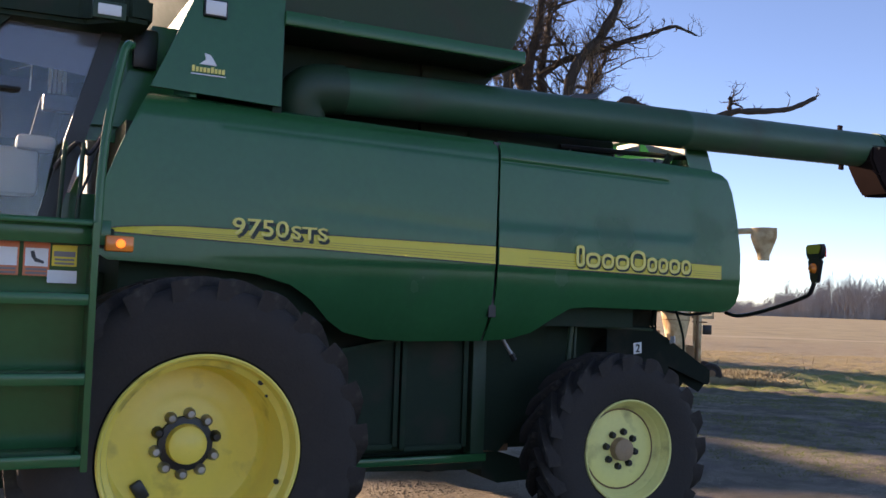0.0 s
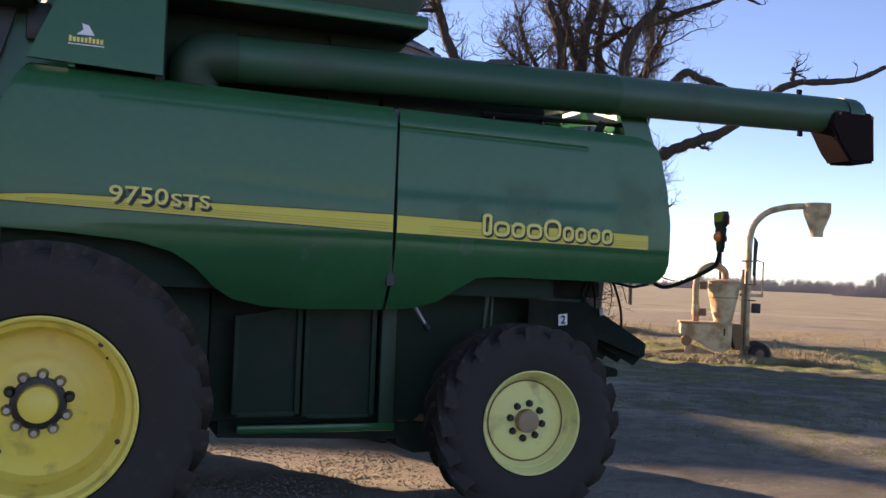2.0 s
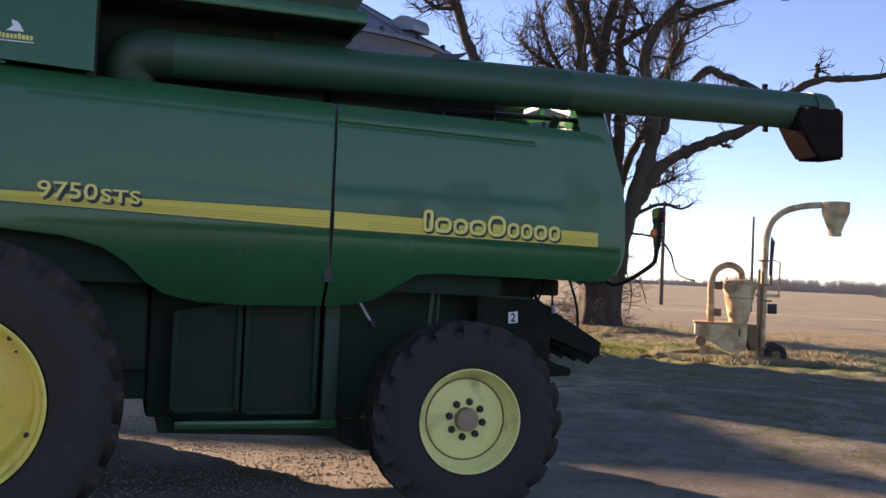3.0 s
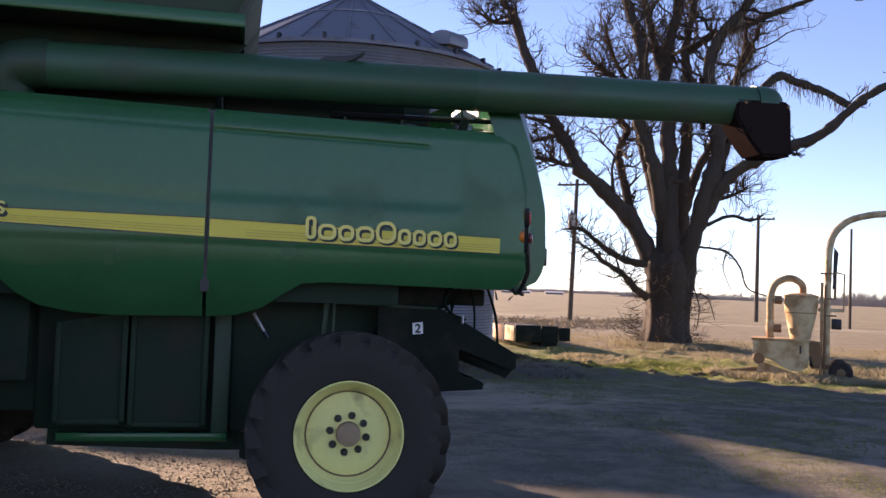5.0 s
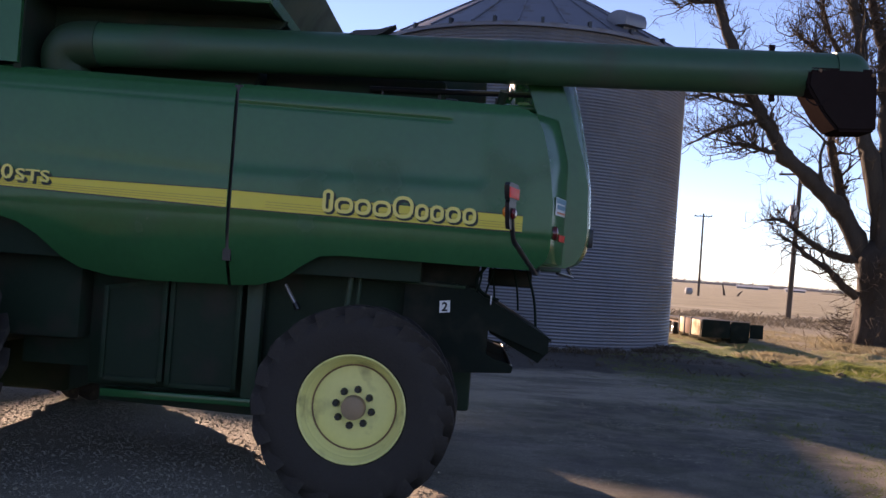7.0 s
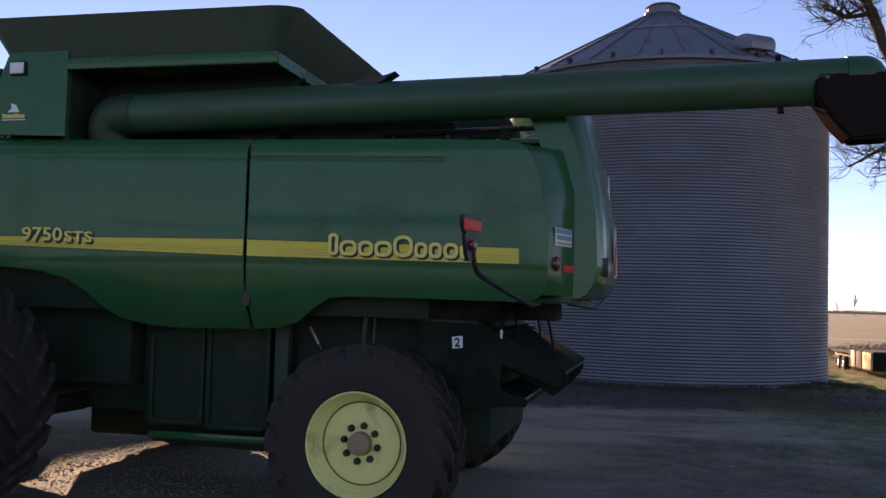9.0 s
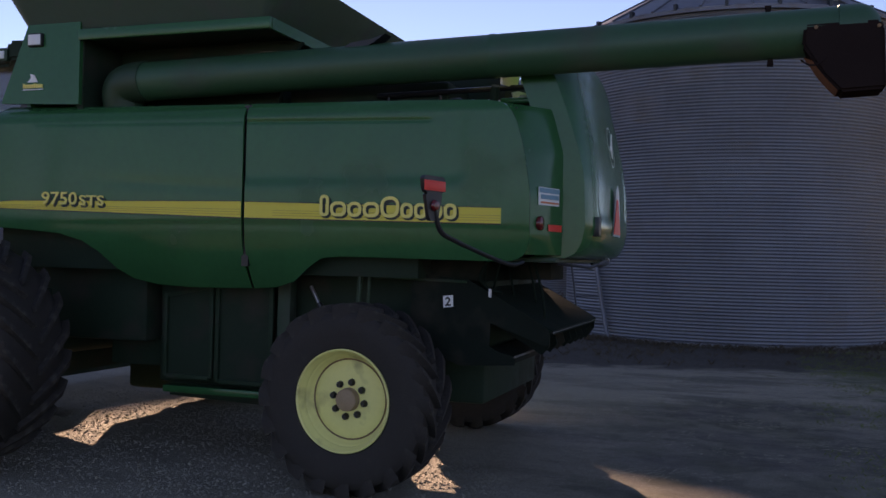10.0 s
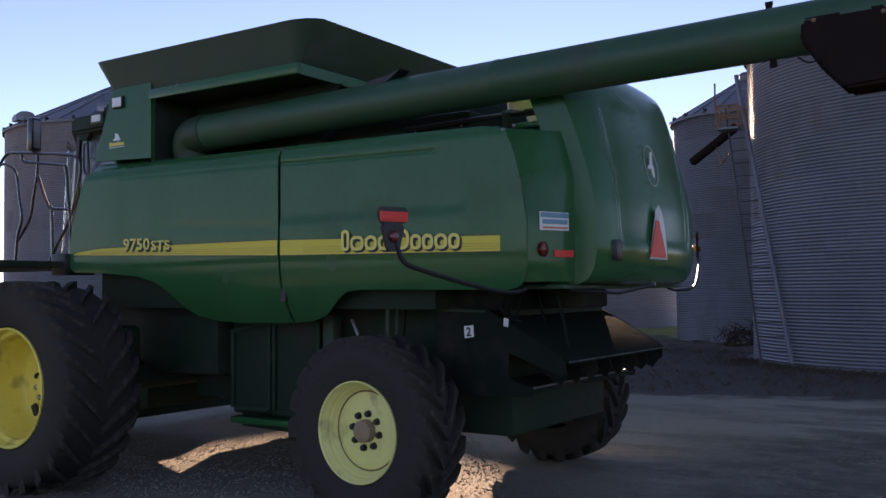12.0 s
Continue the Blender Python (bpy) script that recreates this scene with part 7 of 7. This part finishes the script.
# ---- grass, brush, stones ----
def scatter_blades(name, mat, label, places, lo, hi, width, seed, bend=0.5):
    rnd = random.Random(seed)
    verts, faces = [], []
    for x, y, k in places:
        z = ground_height(x, y) - 0.01
        for i in range(k):
            px, py = x + rnd.gauss(0, 0.07), y + rnd.gauss(0, 0.07)
            h = rnd.uniform(lo, hi)
            a = rnd.uniform(0, 2 * math.pi)
            dx, dy = math.cos(a), math.sin(a)
            bx, by = rnd.uniform(-bend, bend) * h, rnd.uniform(-bend, bend) * h
            w = width * rnd.uniform(0.6, 1.4)
            n = len(verts)
            verts.extend(((px - dx * w, py - dy * w, z), (px + dx * w, py + dy * w, z), (px + bx * 0.4 + dx * w * 0.6, py + by * 0.4 + dy * w * 0.6, z + h * 0.6), (px + bx, py + by, z + h)))
            faces.extend(((n, n + 1, n + 2), (n, n + 2, n + 3)))
    me = bpy.data.meshes.new(name)
    me.from_pydata(verts, [], faces)
    me.materials.append(mat)
    return tagged(new(name, me), label, "grass", kind="stuff")


def grass_places(seed, count, x0, x1, y0, y1, lo, hi, blades, clump=0.9):
    rnd = random.Random(seed)
    out = []
    while len(out) < count:
        x, y = rnd.uniform(x0, x1), rnd.uniform(y0, y1)
        past = 0.60 * x + 0.80 * y + noise.noise(Vector((x * 0.5, y * 0.5, 9.0))) * 1.2
        if lo < past < hi and noise.noise(Vector((x * clump, y * clump, 4.0))) > -0.15 and math.hypot(x - BIN_A[0], y - BIN_A[1]) > 4.6:
            out.append((x, y, blades))
    return out


scatter_blades("dry_grass", DRY_GRASS, "tufts of dry tan grass along the field's edge", grass_places(1, 12500, 3, 34, 8, 40, 22.7, 34, 12), 0.02, 0.075, 0.0025, 2, 1.3)
scatter_blades("tall_dry_weeds", DRY_GRASS, "tall dry weeds round the tree and the grain vacuum",
               grass_places(3, 160, 9, 22, 10, 30, 18.5, 30, 9) + [(14.9 + random.Random(i).gauss(0.6, 1.2), 23.4 + random.Random(i + 900).gauss(-0.8, 0.9), 10) for i in range(110)]
               + [(14.3 + random.Random(i + 50).gauss(0, 1.0), 14.2 + random.Random(i + 70).gauss(0, 0.8), 9) for i in range(110)], 0.05, 0.22, 0.0025, 4, 1.0)
scatter_blades("green_grass", GREEN_GRASS, "thin short grass growing through the gravel", grass_places(5, 6800, 4.6, 22, -1.5, 22, 3.6, 20.6, 9, 0.5), 0.015, 0.05, 0.003, 6, 1.2)
scatter_blades("green_grass", GREEN_GRASS, "bright short grass in the sun before the tree", [(11.3 + random.Random(i).gauss(0, 1.3), 16.6 + random.Random(i + 6000).gauss(0, 0.9), 12) for i in range(1800)], 0.03, 0.09, 0.0035, 8)


def reeds():
    """A strip of tall reddish weeds along the field ditch."""
    rnd = random.Random(91)
    places = []
    while len(places) < 900:
        u, v = rnd.random(), rnd.gauss(0, 4.0)
        x, y = 10.0 + 15.0 * u + v * 0.3, 37.0 + 8.5 * u + v
        if noise.noise(Vector((x * 0.35, y * 0.35, 8.0))) > -0.25 - 0.5 * (1 - u) and rnd.random() > 0.55 * u:
            places.append((x, y, 6))
    scatter_blades("reeds", REED, "strip of tall reddish-brown weeds along the field", places, 0.06, 0.30, 0.003, 92, 1.1)


reeds()


def grass_mounds():
    rnd = random.Random(55)
    places = []
    for cx, cy, r, n in ((13.2, 14.6, 0.45, 110), (14.35, 13.75, 0.40, 120), (12.6, 15.1, 0.5, 90), (15.3, 13.6, 0.5, 80), (13.7, 14.1, 0.5, 110), (16.3, 12.9, 0.6, 70), (9.8, 17.6, 0.6, 70), (10.2, 18.3, 0.5, 80), (14.2, 22.2, 0.7, 120), (15.8, 22.3, 0.7, 120), (16.0, 15.2, 0.6, 80), (17.2, 14.4, 0.7, 80), (13.6, 23.0, 0.4, 90), (16.6, 23.4, 0.5, 90)):
        for i in range(n):
            places.append((cx + rnd.gauss(0, r * 0.6), cy + rnd.gauss(0, r * 0.6), 22))
    scatter_blades("dead_grass_mound", DRY_GRASS, "matted mounds of dead pale grass by the yard's edge", places, 0.04, 0.20, 0.0018, 12, 1.4)


grass_mounds()


def bin_foot_weeds():
    rnd = random.Random(77)
    places = []
    for i in range(520):
        a = rnd.uniform(-2.7, -0.35)
        r = 4.30 + abs(rnd.gauss(0, 0.45))
        places.append((BIN_A[0] + r * math.cos(a), BIN_A[1] + r * math.sin(a), rnd.choice((5, 8, 12))))
    for i in range(1300):
        x, y = rnd.uniform(-7.0, 7.5), rnd.uniform(9.6, 20.0)
        if y > 9.4 + 0.3 * max(0.0, x) + noise.noise(Vector((x * 0.8, y * 0.8, 6.0))) * 0.9 and math.hypot(x - BIN_A[0], y - BIN_A[1]) > 4.5 and noise.noise(Vector((x * 0.7, y * 1.3, 2.5))) > -0.2:
            places.append((x, y, 6))
    scatter_blades("dead_weeds", DEAD_WEED, "dead brown weeds along the foot of the grain bin", places, 0.03, 0.13, 0.0025, 14, 1.1)


bin_foot_weeds()


def brush():
    rnd = random.Random(21)
    bm = bmesh.new()
    for i in range(190):
        g = rnd.random()
        if g < 0.12:
            x, y = rnd.uniform(11, 24), rnd.uniform(15, 30)
        elif g < 0.7:
            x, y = 14.6 + rnd.gauss(0.8, 1.3), 23.2 + rnd.gauss(-0.4, 0.9)
        else:
            x, y = 15.6 + rnd.gauss(0.3, 0.8), 14.0 + rnd.gauss(0.2, 0.8)
        if 0.6 * x + 0.8 * y < 17:
            continue
        z = ground_height(x, y)
        q = Vector((x, y, z - 0.02))
        d = Vector((rnd.uniform(-1, 1), rnd.uniform(-1, 1), rnd.uniform(0.6, 2.0))).normalized()
        pts = [q]
        for s in range(4):
            d = (d + Vector((rnd.uniform(-1, 1), rnd.uniform(-1, 1), rnd.uniform(-0.6, 0.7))) * 0.35).normalized()
            q = q + d * rnd.uniform(0.06, 0.16)
            pts.append(q)
        tube(bm, pts, [0.009, 0.008, 0.006, 0.004, 0.002], 3, cap=False)
    ob = part("brush", bm, TWIG)
    tagged(ob, "thin bare brush along the field's edge", "brush", kind="stuff")


brush()


def brush_pile():
    rnd = random.Random(66)
    bm = bmesh.new()
    for i in range(240):
        x, y = -2.0 + rnd.gauss(0, 0.65), 22.2 + rnd.gauss(0, 0.3)
        top = 0.7 * math.exp(-((x + 2.0) / 0.8) ** 2)
        q = Vector((x, y, rnd.uniform(0, 0.25 + top * 0.5)))
        d = Vector((rnd.uniform(-1, 1), rnd.uniform(-1, 1), rnd.uniform(-0.2, 0.9))).normalized()
        tube(bm, [q, q + d * 0.22 + Vector((0, 0, 0.04)), q + d * 0.5], [0.016, 0.012, 0.005], 4, cap=False)
    ob = part("brush_pile", bm, TWIG)
    tagged(ob, "low dark heap of brush beside the grain bins", "brush", kind="stuff")


brush_pile()


def stones():
    rnd = random.Random(31)
    verts, faces = [], []
    for i in range(90000):
        x, y = rnd.uniform(-6, 14), rnd.uniform(-4.2, 13)
        if rnd.random() < 0.86:
            x, y = rnd.uniform(-4.2, 5.5), rnd.uniform(-2.5, 5.5)
        if 0.6 * x + 0.8 * y > 13.5 or y + 0.25 * max(0.0, x - 3) > 8.8:
            continue
        lie = noise.noise(Vector((x * 1.1, y * 1.1, 2.0))) + 0.5 * noise.noise(Vector((x * 4.0, y * 4.0, 5.0)))
        if lie < rnd.uniform(-0.9, 0.35) or (x + 0.8 * y > 2.6 and rnd.random() < 0.985):
            continue
        s = (0.004 + 0.011 * rnd.random() ** 2.4) * (1.5 if rnd.random() < 0.03 else 1)
        z = ground_height(x, y) + s * 0.2
        n = len(verts)
        a = rnd.uniform(0, 6.3)
        for k in range(4):
            t = a + k * math.pi / 2
            r = s * rnd.uniform(0.7, 1.3)
            verts.append((x + r * math.cos(t), y + r * math.sin(t), z + rnd.uniform(-0.2, 0.2) * s))
        verts.append((x, y, z + s * rnd.uniform(0.4, 0.7)))
        verts.append((x, y, z - s))
        for k in range(4):
            faces.append((n + k, n + (k + 1) % 4, n + 4))
            faces.append((n + (k + 1) % 4, n + k, n + 5))
    me = bpy.data.meshes.new("gravel")
    me.from_pydata(verts, [], faces)
    me.materials.append(STONE)
    tagged(new("gravel", me), "loose pale gravel stones on the yard", "gravel", kind="stuff")


stones()


def straw_litter():
    """Loose bits of pale straw that lie flat on the trodden yard in drifts."""
    rnd = random.Random(47)
    verts, faces = [], []
    while len(faces) < 9000:
        x, y = rnd.uniform(1.6, 12.0), rnd.uniform(-1.5, 12.0)
        if 0.60 * x + 0.80 * y > 14.0 or y - 0.35 * x > 8.6:
            continue
        if noise.noise(Vector((x * 0.9, y * 1.6, 12.0))) + 0.5 * noise.noise(Vector((x * 4.0, y * 4.0, 3.0))) < rnd.uniform(0.0, 0.6):
            continue
        z = ground_height(x, y) + 0.008
        a = rnd.gauss(0.2, 0.9)
        half, wide = rnd.uniform(0.008, 0.03), rnd.uniform(0.001, 0.0025)
        u = Vector((math.cos(a), math.sin(a), rnd.uniform(-0.08, 0.15))) * half
        v = Vector((-math.sin(a), math.cos(a), 0.25)) * wide
        p = Vector((x, y, z))
        n = len(verts)
        verts.extend(tuple(q) for q in (p - u - v, p + u - v, p + u + v, p - u + v))
        faces.append((n, n + 1, n + 2, n + 3))
    me = bpy.data.meshes.new("straw_litter")
    me.from_pydata(verts, [], faces)
    me.materials.append(STRAW_BIT)
    tagged(new("straw_litter", me), "loose pale straw scattered over the trodden yard", "straw", kind="stuff")


straw_litter()


def dirt_clods():
    rnd = random.Random(77)
    bm = bmesh.new()
    for i in range(90):
        t = rnd.random()
        x, y = 6.5 + 5.5 * t + rnd.gauss(0, 0.6), 17.5 - 3.0 * t + rnd.gauss(0, 0.8)
        if math.hypot(x - BIN_A[0], y - BIN_A[1]) < 4.6:
            continue
        s = rnd.uniform(0.03, 0.11)
        r = bmesh.ops.create_icosphere(bm, subdivisions=1, radius=1.0)
        for v in r["verts"]:
            v.co *= 1 + 0.35 * noise.noise(v.co * 2 + Vector((i, 0, 0)))
        bmesh.ops.transform(bm, matrix=Matrix.Translation((x, y, ground_height(x, y))) @ Matrix.Rotation(rnd.uniform(0, 6), 4, "Z") @ Matrix.Diagonal((s * 1.6, s, s * 0.7, 1)), verts=r["verts"])
    ob = part("dirt_clods", bm, material("dark_dirt", (0.09, 0.070, 0.052), 0.95, var=0.4, scale=8, specular=0.1), sharp=80)
    tagged(ob, "dark dirt clods heaped along the yard's edge", "dirt", kind="stuff")


dirt_clods()
